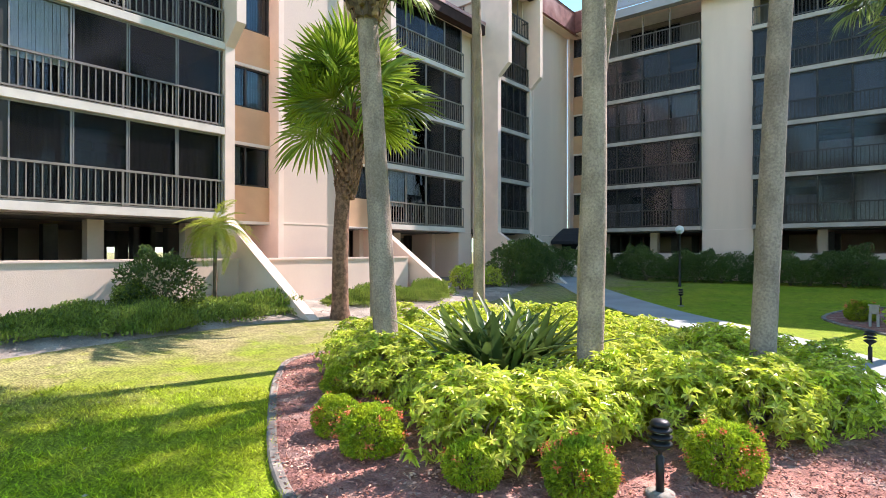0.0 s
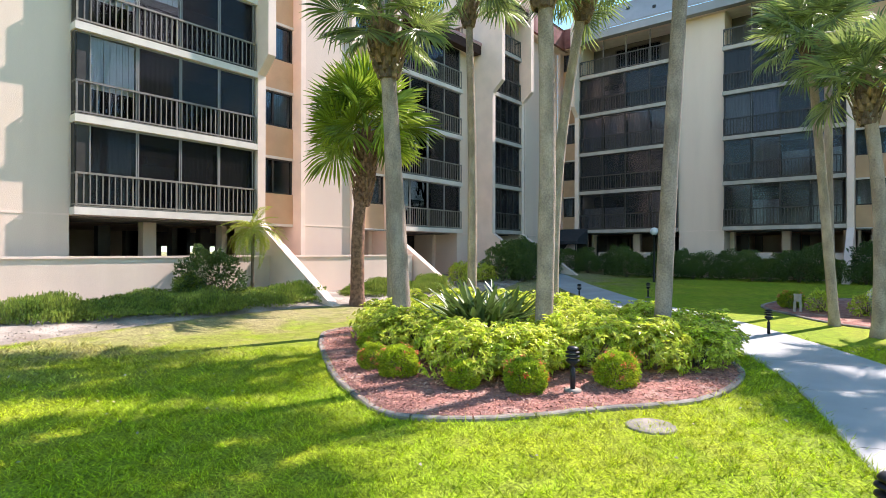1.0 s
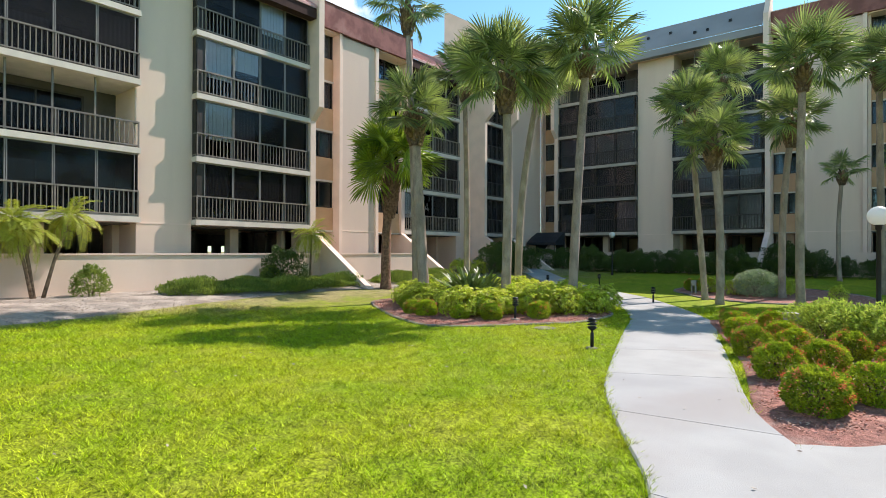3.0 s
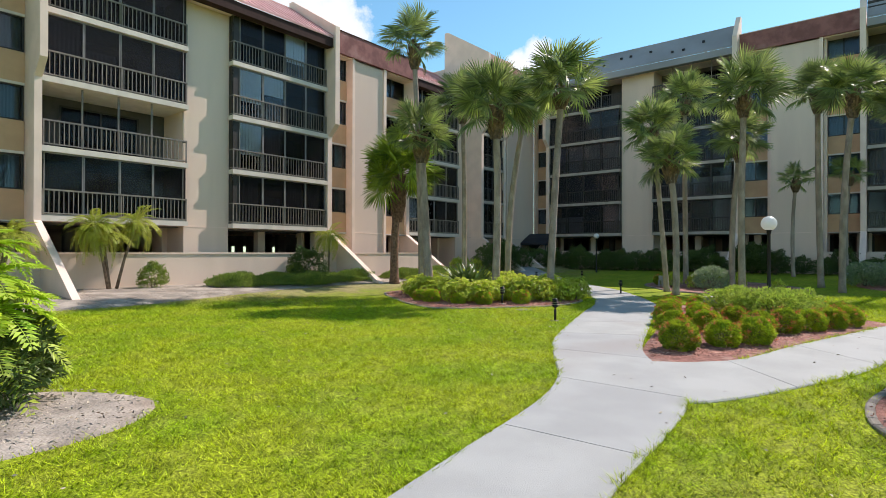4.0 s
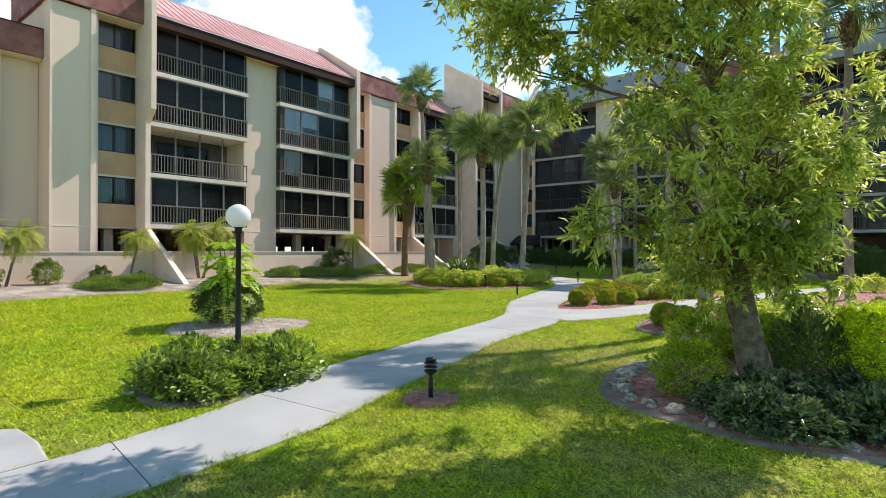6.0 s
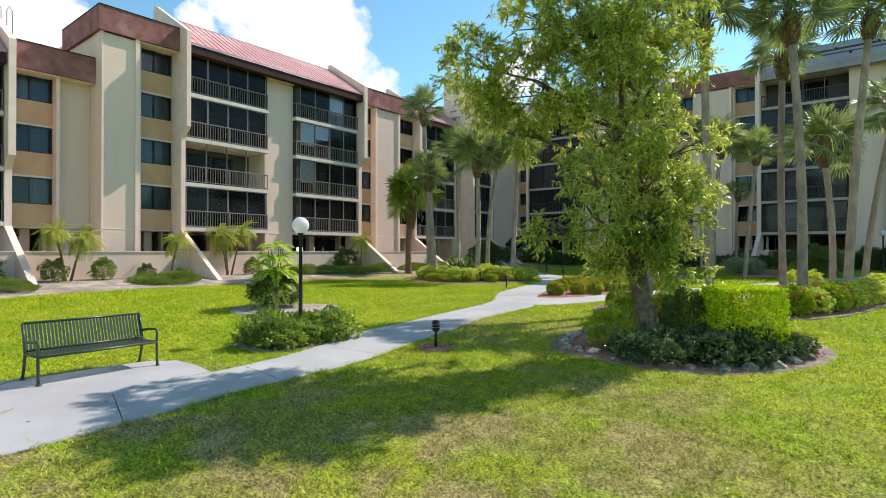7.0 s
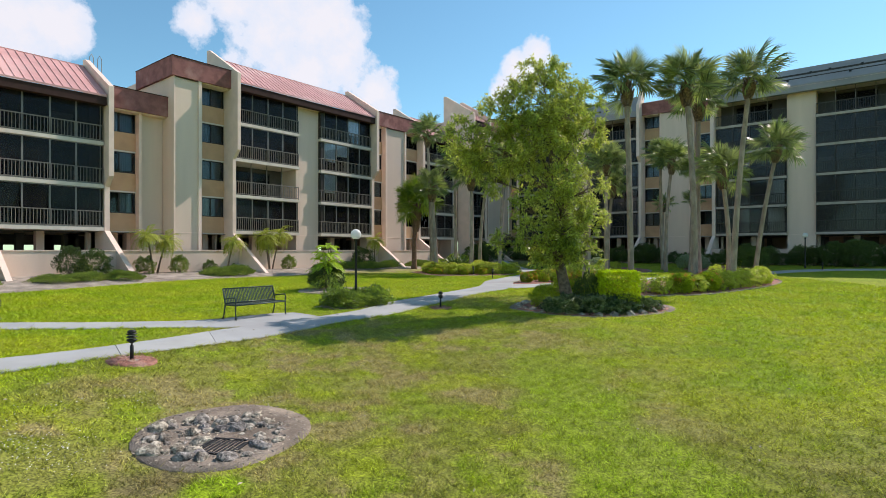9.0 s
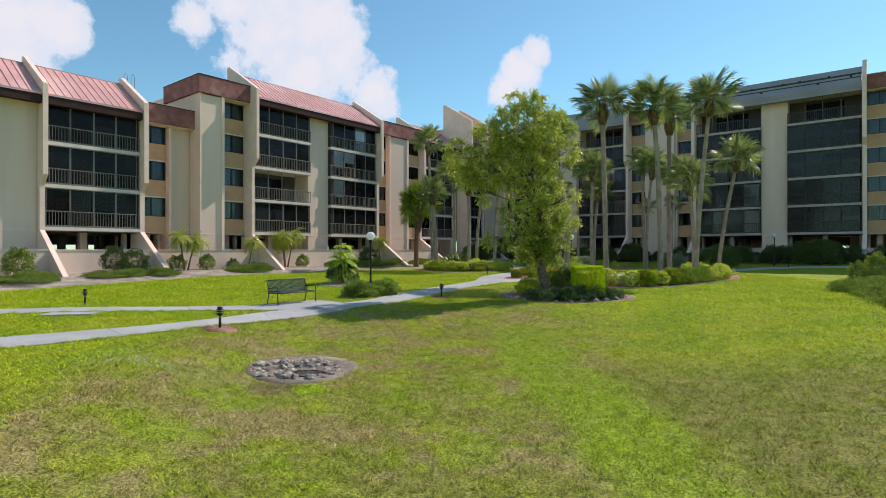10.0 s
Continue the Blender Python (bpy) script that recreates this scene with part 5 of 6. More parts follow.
# feather palms and the feathery bush
def feather(key, mat, length, leaflets=26, width=0.03, leaf=0.34, droop=0.8, seed=0):
    if key in mesh_cache:
        return mesh_cache[key]
    g = np.random.default_rng(seed)
    V, F = [], []

    def spine(t):
        return np.array((length * t * (1 - 0.12 * t), 0, length * (0.42 * t - droop * t * t)))
    for i in range(9):
        p = spine(i / 8)
        w = 0.012 * (1 - 0.75 * i / 8)
        V += [tuple(p + (0, -w, 0)), tuple(p + (0, w, 0)), tuple(p + (0, 0, -w)), tuple(p + (0, 0, -w))]
    for i in range(8):
        a, b = 4 * i, 4 * i + 4
        F += [(a, a + 1, b + 1, b), (a + 1, a + 2, b + 2, b + 1), (a + 2, a, b, b + 2)]
    for i in range(leaflets):
        t = 0.14 + 0.86 * i / (leaflets - 1)
        p = spine(t)
        d = unit(spine(min(1, t + 0.02)) - spine(t - 0.02))
        L = leaf * (math.sin(math.pi * (0.12 + 0.82 * t)) ** 0.7) * g.uniform(0.85, 1.1)
        for sgn in (-1, 1):
            way = unit(d * 0.65 + np.array((0, sgn * 1.0, 0.28)) + g.normal(size=3) * 0.08)
            q = len(V)
            mid = p + way * L * 0.5
            tip = p + way * L + np.array((0, 0, -0.22 * L))
            V += [tuple(p), tuple(mid + d * width * 0.5), tuple(tip), tuple(mid - d * width * 0.5)]
            F.append((q, q + 1, q + 2, q + 3))
    mesh_cache[key] = raw_mesh("frond", V, F, mat)
    return mesh_cache[key]


def feather_palm(x, y, stemsl, label, mat=PINN, length=1.08, count=34, seed=0, group="", name="date_palm", leaf=0.27, width=0.02):
    rr = random.Random(seed)
    e = tagged(empty(name, x, y), label, "palm tree", group)
    for dx, dy, h in stemsl:
        h += 0.25
        bm = bmesh.new()
        tube(bm, [(dx * 0.15, dy * 0.15, -0.1), (dx * 0.5, dy * 0.5, h * 0.45), (dx, dy, h)], [0.065, 0.05, 0.06], 9)
        part("trunk", bm, BARK, e, flat=False)
        for i in range(count):
            t = (i + 0.5) / count
            el = 72 - 95 * t + rr.uniform(-8, 8)
            o = new("frond", feather((mat.name, length, i % 3), mat, length, 52, width, leaf, (0.6, 0.85, 1.1)[i % 3], i % 3))
            o.parent = e
            s = rr.uniform(0.85, 1.12)
            o.matrix_basis = Matrix.Translation((dx, dy, h)) @ Matrix.Rotation(radians(i * 137.5 + rr.uniform(-12, 12)), 4, "Z") @ Matrix.Rotation(radians(-el + 22), 4, "Y") @ Matrix.Diagonal((s, s, s, 1))
    return e


DATE = "pygmy date palm with arching yellow-green fronds by the wall"
DATES = [(-14.3, -11.35, [(0.1, -0.5, 2.1), (0.2, 0.6, 1.85)]), (-14.4, -6.6, [(0.1, 0.5, 1.8)]), (-14.75, -2.85, [(0.4, -0.75, 2.25), (0.3, -0.45, 1.9), (-0.1, 0.95, 2.45)]), (-14.85, 7.9, [(0.2, -0.08, 2.1)])]
for i, (x, y, st) in enumerate(DATES):
    feather_palm(x, y, st, DATE, seed=i + 20, group="date palms along the wall")


def feathery_bush(x, y):
    e = tagged(empty("feathery_bush", x, y), "bush with bright feathery leaves over a dark leafy base", "shrub")
    rr = random.Random(4)
    o = new("foliage", foliage("fern_low", DARKL, 3200, 0.85, 0.85, 0.62, 0.16, 0.045, lumps=0.35, seed=3, up=0.2))
    o.parent = e
    for i in range(16):
        o = new("frond", feather(("low", i % 3), FRESH, 1.15, 24, 0.05, 0.26, (0.7, 0.9, 1.1)[i % 3], 30 + i % 3))
        o.parent = e
        o.matrix_basis = Matrix.Translation((0, 0, 0.55 + 0.35 * rr.random())) @ Matrix.Rotation(radians(i * 137.5), 4, "Z") @ Matrix.Rotation(radians(rr.uniform(-18, 12)), 4, "Y")
    for j, (h, n, s) in enumerate(((1.15, 18, 1.0), (1.55, 13, 0.9), (1.95, 9, 0.75))):
        for i in range(n):
            o = new("frond", feather(("fern", i % 3), FERNG, 0.95, 22, 0.062, 0.26, (0.5, 0.75, 0.95)[i % 3], 40 + i % 3))
            o.parent = e
            o.matrix_basis = Matrix.Translation((0.08 * j, -0.05 * j, h)) @ Matrix.Rotation(radians(i * 137.5 + 40 * j), 4, "Z") @ Matrix.Rotation(radians(rr.uniform(-30, 8)), 4, "Y") @ Matrix.Diagonal((s, s, s, 1))
    o = new("stem", stems("fern_stem", BARK, 1.95, 0.25, 6, 5, 0.028))
    o.parent = e
    return e


feathery_bush(0.15, -9.7)

# the leafy tree in the stone-edged bed
TREE_X, TREE_Y = 12.3, -8.85
tree = tagged(empty("shade_tree", TREE_X, TREE_Y), "broad leafy tree with a leaning trunk and long drooping leaves", "tree")
tz = tree.location.z
# masses of the crown: across and away from the trunk's foot, height, half-width, half-height, fullness
LOBES = [(-0.6, 0.1, 7.85, 0.9, 0.5, 1.0), (-0.8, 0.0, 7.0, 1.2, 0.9, 1.0), (0.45, 0.0, 6.8, 1.05, 0.85, 1.0), (0.8, 0.3, 5.7, 0.95, 0.8, 1.0), (-0.8, 0.1, 5.7, 1.3, 0.9, 0.9), (-2.0, 0.0, 6.4, 0.95, 0.75, 1.1),
         (-2.2, 0.1, 5.1, 1.0, 0.8, 1.1), (-3.4, 0.3, 5.7, 0.75, 0.75, 1.25), (-3.1, 0.4, 4.9, 0.65, 0.5, 1.0), (-2.5, 0.4, 4.3, 0.55, 0.45, 0.9), (0.5, -0.3, 3.7, 0.8, 0.75, 1.0), (-0.2, -0.75, 2.3, 0.65, 0.5, 1.0), (-0.9, -0.6, 1.95, 0.5, 0.4, 0.8), (0.3, -0.7, 2.2, 0.55, 0.45, 1.0),
         (0.2, -0.3, 2.95, 0.75, 0.6, 1.0), (0.7, -0.1, 2.9, 0.55, 0.5, 0.9), (-0.9, 0.5, 4.2, 0.9, 0.7, 0.4), (-1.6, -1.3, 3.1, 0.5, 0.5, 0.7), (-2.2, -1.4, 2.1, 0.4, 0.4, 0.7), (-1.5, -1.2, 2.4, 0.45, 0.5, 0.7),
         (-0.5, -0.4, 1.7, 0.75, 0.35, 0.8), (0.6, -0.3, 1.6, 0.65, 0.35, 0.8), (-0.7, 0.2, 1.4, 0.5, 0.35, 0.6), (0.4, 0.5, 4.6, 0.7, 0.5, 0.5), (-0.5, -0.7, 5.0, 0.8, 0.65, 0.9), (-0.9, -0.6, 4.0, 0.8, 0.6, 0.7), (-0.2, -0.6, 6.1, 0.9, 0.7, 0.9), (-1.4, -0.4, 4.6, 0.6, 0.5, 0.6),
         (-0.3, -0.6, 3.1, 0.6, 0.6, 0.8), (-1.2, -0.7, 5.9, 0.8, 0.6, 0.8)]
LOBES = [(a - (0.32 if z > 4 else 0.12), b, z, w, h, k) for a, b, z, w, h, k in LOBES]
LOBES = [(0.773 * a - 0.635 * b, 0.635 * a + 0.773 * b, z - tz, w, h, k) for a, b, z, w, h, k in LOBES]
LEADER = [Vector(p) for p in ((0, 0, -0.2), (-0.02, -0.02, 0.25), (-0.16, -0.14, 1.0), (-0.32, -0.28, 2.0), (-0.42, -0.38, 3.2), (-0.5, -0.42, 4.6), (-0.55, -0.4, 6.0), (-0.5, -0.35, 7.4))]
bm = bmesh.new()
tube(bm, LEADER, [0.33, 0.24, 0.19, 0.16, 0.11, 0.07, 0.04, 0.02], 14)
for v in bm.verts:
    v.co += Vector((noise.noise(v.co * 4.0), noise.noise(v.co * 4.0 + Vector((9, 0, 0))), 0)) * 0.03
part("trunk", bm, BARK, tree, flat=False)
rr = random.Random(12)
for lx, ly, lz, lr, lh, thick in LOBES:
    bm = bmesh.new()
    p1 = Vector((lx, ly, lz))
    start = max(0.9, min(lz - 0.9, 5.8)) if lz > 2.4 else 1.6
    p0 = min(LEADER[1:], key=lambda q: abs(q.z - start))
    mid = p0.lerp(p1, 0.55) + Vector((rr.uniform(-.25, .25), rr.uniform(-.25, .25), 0.25))
    tube(bm, [p0, mid, p1, p1 + Vector((rr.uniform(-.4, .4), rr.uniform(-.4, .4), lh * 0.6))], [0.04, 0.026, 0.015, 0.007], 7)
    for _ in range(7):
        q = p1 + Vector((rr.uniform(-1, 1) * lr * 0.8, rr.uniform(-1, 1) * lr * 0.8, rr.uniform(-0.6, 0.7) * lh))
        tube(bm, [mid.lerp(p1, rr.uniform(0.3, 0.9)), p1.lerp(q, 0.5) + Vector((rr.uniform(-.1, .1), rr.uniform(-.1, .1), 0.1)), q], [0.02, 0.012, 0.005], 5)
    part("limb", bm, BARK, tree, flat=False)
g = np.random.default_rng(55)
allv, allf, off = [], [], 0
for lx, ly, lz, lr, lh, thick in LOBES:
    clumps = int((31 * lr * lr + 7) * thick)
    d = unit(g.normal(size=(clumps, 3)) + np.array((0, 0, 0.25)))
    c = d * (g.uniform(0.35, 1.0, (clumps, 1)) ** 0.5) * np.array((lr, lr, lh)) + np.array((lx, ly, lz))
    for p, out in zip(c, d):
        # a spray: twigs that fan out from one point, each set with long leaves
        for _ in range(int(g.integers(5, 9))):
            way = unit(out * 0.7 + g.normal(size=3) * 0.75 + np.array((0, 0, 0.15)))
            n = int(g.integers(13, 20))
            along = g.uniform(0.05, 1.0, (n, 1)) * g.uniform(0.22, 0.42)
            q = p + way * along + np.array((0, 0, -0.5)) * along ** 2
            v, f = leaf_cloud(q, way * 0.7 + g.normal(size=(n, 3)) * 0.55 + np.array((0, 0, -0.18)), 0.135, 0.037, g, droop=0.18)
            allv.append(v)
            allf.append(f + off)
            off += len(v)
crown = mesh_ob("crown", np.concatenate(allv), np.concatenate(allf), TREEL, tree)

# shrubs: leaf meshes shared by alike bushes
SCH = [rosettes(("sch", i), SCHEF, 300, 0.52, 0.50, 0.44, 0.092, 0.04, lumps=0.6, seed=i) for i in range(4)]
IXO = [foliage(("ixo", i), IXL, 4600, 0.37, 0.37, 0.32, 0.056, 0.03, lumps=0.16, seed=20 + i, up=0.25, scatter=0.6) for i in range(3)]
IXF_ = [flowers(("ixf", i), IXF, (170, 300, 420)[i], 0.36, 0.36, 0.32, 0.036, seed=i, heads=(8, 14, 20)[i]) for i in range(3)]
STEM = stems("stem", BARK, 0.5, 0.22, 6, 1)
DRK = [foliage(("drk", i), DARKL, 2600, 0.75, 0.7, 0.62, 0.10, 0.045, lumps=0.55, seed=40 + i) for i in range(3)]
CVR = [foliage(("cvr", i), COVER, 6500, 1.0, 1.0, 0.26, 0.055, 0.034, "flat", lumps=0.6, seed=60 + i, up=0.25) for i in range(2)]
GRY = foliage("gry", GREYL, 4200, 0.62, 0.62, 0.46, 0.07, 0.03, lumps=0.3, seed=70)
GRF = flowers("grf", WHITEF, 420, 0.62, 0.62, 0.46, 0.03, 70, 40)
LOW = [foliage(("lowshrub", i), GLOSSY, 900, 0.45, 0.42, 0.27, 0.10, 0.052, lumps=0.6, seed=80 + i, up=0.5) for i in range(2)]
LOWD = [foliage(("lowdark", i), GLOSSD, 1300, 0.45, 0.42, 0.30, 0.10, 0.05, lumps=0.6, seed=84 + i, up=0.5) for i in range(2)]
LWF = flowers("lwf", WHITEF, 26, 0.45, 0.42, 0.24, 0.03, 80, 14)
GLD = foliage("gld", GOLD, 9000, 0.74, 0.66, 0.74, 0.085, 0.042, "box", lumps=0.16, seed=90, up=0.35, scatter=0.8)
# the block is undercut: narrower at the foot
for v in GLD.vertices:
    v.co.x *= 0.80 + 0.20 * min(1.0, max(0.0, 0.6 + v.co.z / 0.9))
    v.co.y *= 0.80 + 0.20 * min(1.0, max(0.0, 0.6 + v.co.z / 0.9))
ROUNDG = foliage("rg", IXL, 3600, 0.55, 0.55, 0.48, 0.07, 0.036, lumps=0.5, seed=91)
LEAFYB = foliage("leafyb", FRESH, 3000, 0.62, 0.58, 0.46, 0.085, 0.04, lumps=0.5, seed=94, up=0.5)
LEAFY = foliage("leafy", COVER, 2400, 0.55, 0.5, 0.5, 0.085, 0.042, lumps=0.5, seed=92)
YELW = foliage("yelw", SCHEF, 700, 0.45, 0.42, 0.42, 0.12, 0.05, lumps=0.55, seed=93)


def scatter_in(outline, spacing, g, margin=0.0):
    o = np.asarray(outline)
    lo, hi = o.min(axis=0), o.max(axis=0)
    pts = []
    for a in np.arange(lo[0], hi[0], spacing):
        for b in np.arange(lo[1], hi[1], spacing):
            pts.append((a + g.uniform(-.3, .3) * spacing, b + g.uniform(-.3, .3) * spacing))
    pts = np.array(pts)
    c = o.mean(axis=0)
    return pts[inside(pts[:, 0], pts[:, 1], c + (o - c) * (1 - margin))]


g = np.random.default_rng(3)
HEDGE = curve_points([(-7.7, 6.6), (-6.2, 5.45), (-4.7, 4.75), (-3.4, 4.1), (-2.5, 4.3), (-1.95, 5.1), (-1.0, 6.4), (-0.3, 7.5), (-0.5, 8.7), (-3.0, 10.2), (-4.8, 11.4), (-6.8, 11.2), (-8.0, 9.2)], 4)
PALMXY = np.array([(p[0], p[1]) for p in PALMS])
for x, y in scatter_in(HEDGE, 0.62, g):
    if np.min(np.linalg.norm(PALMXY - (x, y), axis=1)) < 0.22 or math.hypot(x + 3.9, y - 5.95) < 0.9:
        continue
    s = g.uniform(0.85, 1.12)
    bush("variegated_shrub", x, y, [("foliage", SCH[g.integers(4)]), ("stem", STEM)], "variegated yellow-green shrub in a dense mounded hedge", group="hedge in the mulch bed", size=(s, s, s * g.uniform(0.82, 1.04)))

# a clump of broad stiff leaves in the middle of the bed
clump = tagged(empty("strap_leaf_plant", -3.9, 5.95), "clump of stiff dark blue-green strap leaves", "plant")
for i in range(170):
    a, el, L = i * 2.4, 80 - 56 * (i / 170) + g.uniform(-8, 8), g.uniform(0.75, 1.12)
    V, F = [], []
    for k in range(7):
        t = k / 6
        w = 0.062 * math.sin(math.pi * (0.12 + 0.83 * t)) ** 0.8
        z = -0.28 * t * t * L
        V += [(L * t, -w, z + w * 0.5), (L * t, 0, z), (L * t, w, z + w * 0.5)]
    for k in range(6):
        b = 3 * k
        F += [(b, b + 1, b + 4, b + 3), (b + 1, b + 2, b + 5, b + 4)]
    o = new("leaf", raw_mesh("leaf", V, F, BIRD, flat=False))
    o.parent = clump
    o.matrix_basis = Matrix.Translation((g.uniform(-.5, .5), g.uniform(-.5, .5), 0.42)) @ Matrix.Rotation(a, 4, "Z") @ Matrix.Rotation(radians(-el), 4, "Y")


def ixora(x, y, s, kind=1, label="round clipped shrub with orange-red flower heads", group="flowering shrubs"):
    return bush("flowering_shrub", x, y, [("foliage", IXO[int(g.integers(3))]), ("blossom", IXF_[kind]), ("stem", STEM)], label, group=group, size=(s, s, s * 1.0))


for x, y, s, k in ((-4.65, 3.85, 0.85, 0), (-3.93, 3.68, 0.98, 1), (-1.12, 5.2, 1.0, 1), (-1.95, 4.1, 0.95, 1), (-5.75, 4.85, 0.85, 0), (-2.75, 3.75, 0.8, 0)):
    ixora(x, y, s * 0.86, k, group="flowering shrubs in front of the hedge")
ISLE = [(5.75, -0.55, 1.25), (6.3, 0.35, 1.15), (6.75, 1.0, 1.2), (5.15, 1.1, 1.2), (5.65, 1.95, 1.15), (6.6, 2.35, 1.2), (7.0, 3.0, 1.25), (7.4, 3.8, 1.15), (7.75, 4.6, 1.15), (8.05, 5.4, 1.1), (4.5, 2.9, 1.2),
        (5.1, 3.4, 1.1), (5.9, 3.4, 1.15), (4.0, 4.6, 1.15), (4.7, 4.9, 1.05), (3.6, 6.1, 1.1), (4.3, 6.6, 1.1), (5.3, 7.0, 1.05), (6.3, 7.2, 1.0), (7.3, 6.6, 1.15), (7.9, 6.3, 1.1), (3.3, 7.2, 1.0)]
for x, y, s in ISLE:
    ixora(x, y, s * 0.77, 2, "clipped yellow-green shrub dotted with red flowers", "clipped shrubs between the walks")
for x, y in ((6.6, 4.7), (6.0, 5.2), (6.9, 5.5), (5.4, 5.8)):
    bush("leafy_shrub", x, y, [("foliage", LEAFYB), ("stem", STEM)], "loose fresh green shrub among clipped shrubs", group="loose green shrubs", size=(1.05, 1.05, 1.0))
for x, y, s, k in ((9.25, -3.0, 1.0, 0), (9.6, -2.75, 0.9, 0), (9.7, -3.6, 0.92, 2)):
    ixora(x, y, s, k, "low clipped shrub with bright red flower heads by the walk")
for x, y, s in ((10.9, -2.5, 1.2), (11.6, -3.1, 1.1), (12.2, -2.2, 1.2), (10.4, -0.9, 1.0)):
    bush("variegated_shrub", x, y, [("foliage", SCH[int(g.integers(4))]), ("stem", STEM)], "variegated yellow-green shrub under palms", group="shrubs in the palm bed", size=(s * 0.9, s * 0.9, s * 0.85))
for x, y, s in ((13.3, -1.9, 1.25), (13.9, -1.2, 1.1), (14.3, -0.4, 1.2), (14.6, 0.5, 1.1), (15.0, 1.5, 1.3), (15.2, 2.5, 1.2), (15.5, 3.4, 1.35), (15.7, 4.4, 1.3), (15.9, 5.6, 1.4), (15.8, 6.8, 1.3), (13.6, -0.5, 1.2), (14.3, 2.2, 1.2), (14.7, 3.6, 1.2)):
    if s < 1.15 and x > 13.5:
        ixora(x, y, 1.5, 1, "dark clipped shrub with dull red flowers under palms")
    else:
        bush("variegated_shrub", x, y, [("foliage", SCH[int(g.integers(4))]), ("stem", STEM)], "variegated yellow-green shrub under palms", group="shrubs in the palm bed", size=(s * 0.82, s * 0.82, s * 0.78))
for x, y, s, me in ((2.2, 17.3, 1.3, (("foliage", GRY), ("blossom", GRF))), (7.9, 22.5, 1.35, (("foliage", GRY), ("blossom", GRF))), (8.8, 22.3, 1.35, (("foliage", GRY), ("blossom", GRF)))):
    bush("white_flowering_shrub", x, y, [*me, ("stem", STEM)], "grey-green mounded shrub speckled with white flowers", group="white-flowered shrubs", size=(s, s, s))
for x, y, s in ((0.2, 18.2, 0.9), (1.3, 17.8, 0.9), (3.0, 18.4, 0.9), (2.9, 19.6, 0.9), (4.9, 17.6, 0.75), (11.3, 24.2, 1.1), (12.3, 12.4, 1.0), (13.2, 12.6, 1.0)):
    bush("yellow_green_shrub", x, y, [("foliage", YELW), ("stem", STEM)], "small yellow-green shrub in a mulch bed", group="small yellow-green shrubs", size=(s, s, s))
ixora(-0.7, 19.0, 1.0, 1, "small dark shrub with red flowers at the end of a bed")

# under the tree
bush("clipped_hedge_block", 13.85, -8.4, [("foliage", GLD)], "clipped box-shaped hedge with golden green top", "hedge", turn=0.66, size=(0.8, 0.85, 1.0))
bush("round_shrub", 11.4, -8.95, [("foliage", ROUNDG), ("stem", STEM)], "bushy rounded green shrub at the edge of a stone-edged bed", size=(0.95, 0.95, 0.86))
bush("round_shrub", 10.9, -6.6, [("foliage", ROUNDG), ("stem", STEM)], "bushy rounded green shrub behind a tree", size=(0.9, 0.9, 1.0))
for x, y in ((12.4, -5.9), (13.0, -5.6), (11.7, -6.0)):
    ixora(x, y, 1.5, 1, "dark clipped shrub with red flowers behind a tree")
for x, y in scatter_in(curve_points([(11.75, -9.7), (12.7, -10.1), (13.9, -9.6), (14.6, -8.4), (14.9, -7.2), (14.5, -7.4), (13.6, -8.2), (12.6, -8.9), (11.7, -9.0)], 4), 0.42, g):
    bush("low_shrub", x, y, [("foliage", LOWD[int(g.integers(2))]), ("blossom", LWF)], "low dark glossy shrub with small white flowers beside a tree", group="low shrubs round the tree", size=(1, 1, g.uniform(0.65, 1.05)))
bush("dark_shrub", 12.85, -8.35, [("foliage", DRK[2]), ("stem", STEM)], "dark green shrub between a tree trunk and a clipped hedge", size=(0.75, 0.75, 1.05))
# round the lamp post
for x, y in scatter_in(curve_points([(6.15, -12.1), (5.5, -12.05), (4.9, -12.6), (4.85, -13.3), (5.5, -13.8), (6.2, -13.4), (6.35, -12.7)], 4), 0.34, g):
    s = g.uniform(0.85, 1.15)
    bush("low_shrub", x, y, [("foliage", LOW[int(g.integers(2))]), ("blossom", LWF)], "low glossy shrub with white flowers at a lamp post", group="low shrubs at the lamp", size=(s, s, s * g.uniform(0.5, 1.25)))

# along the wall
COVERS = [(-13.5, 1.6, 0.7, 0.9), (-13.6, 3.0, 1.0, 1.2), (-13.5, 4.4, 1.2, 1.3), (-13.6, 5.8, 1.2, 1.3), (-13.6, 7.2, 1.1, 1.2), (-13.6, 8.5, 1.0, 1.1), (-14.4, 4.6, 1.0, 1.3), (-14.4, 7.0, 1.0, 1.3), (-12.9, 5.2, 0.7, 0.9), (-12.0, -8.4, 0.9, 1.1), (-11.9, -7.4, 0.8, 1.0),
          (-11.6, -14.2, 0.7, 0.9), (-12.2, -17.2, 1.0, 1.1), (-12.0, -15.9, 0.9, 0.9), (-11.8, -20.8, 1.2, 1.4), (-12.2, -22.6, 1.2, 1.4), (-13.6, 11.9, 1.0, 0.9), (-13.9, 13.5, 1.0, 1.0), (-13.2, 14.8, 0.9, 1.0), (-13.9, 16.0, 0.9, 0.9)]
for x, y, s, t in COVERS:
    bush("groundcover", x, y, [("foliage", CVR[int(g.integers(2))])], "low mound of trailing green groundcover by the wall", "groundcover", "groundcover along the wall", size=(s * 1.05, t * 1.15, g.uniform(1.5, 2.5)))
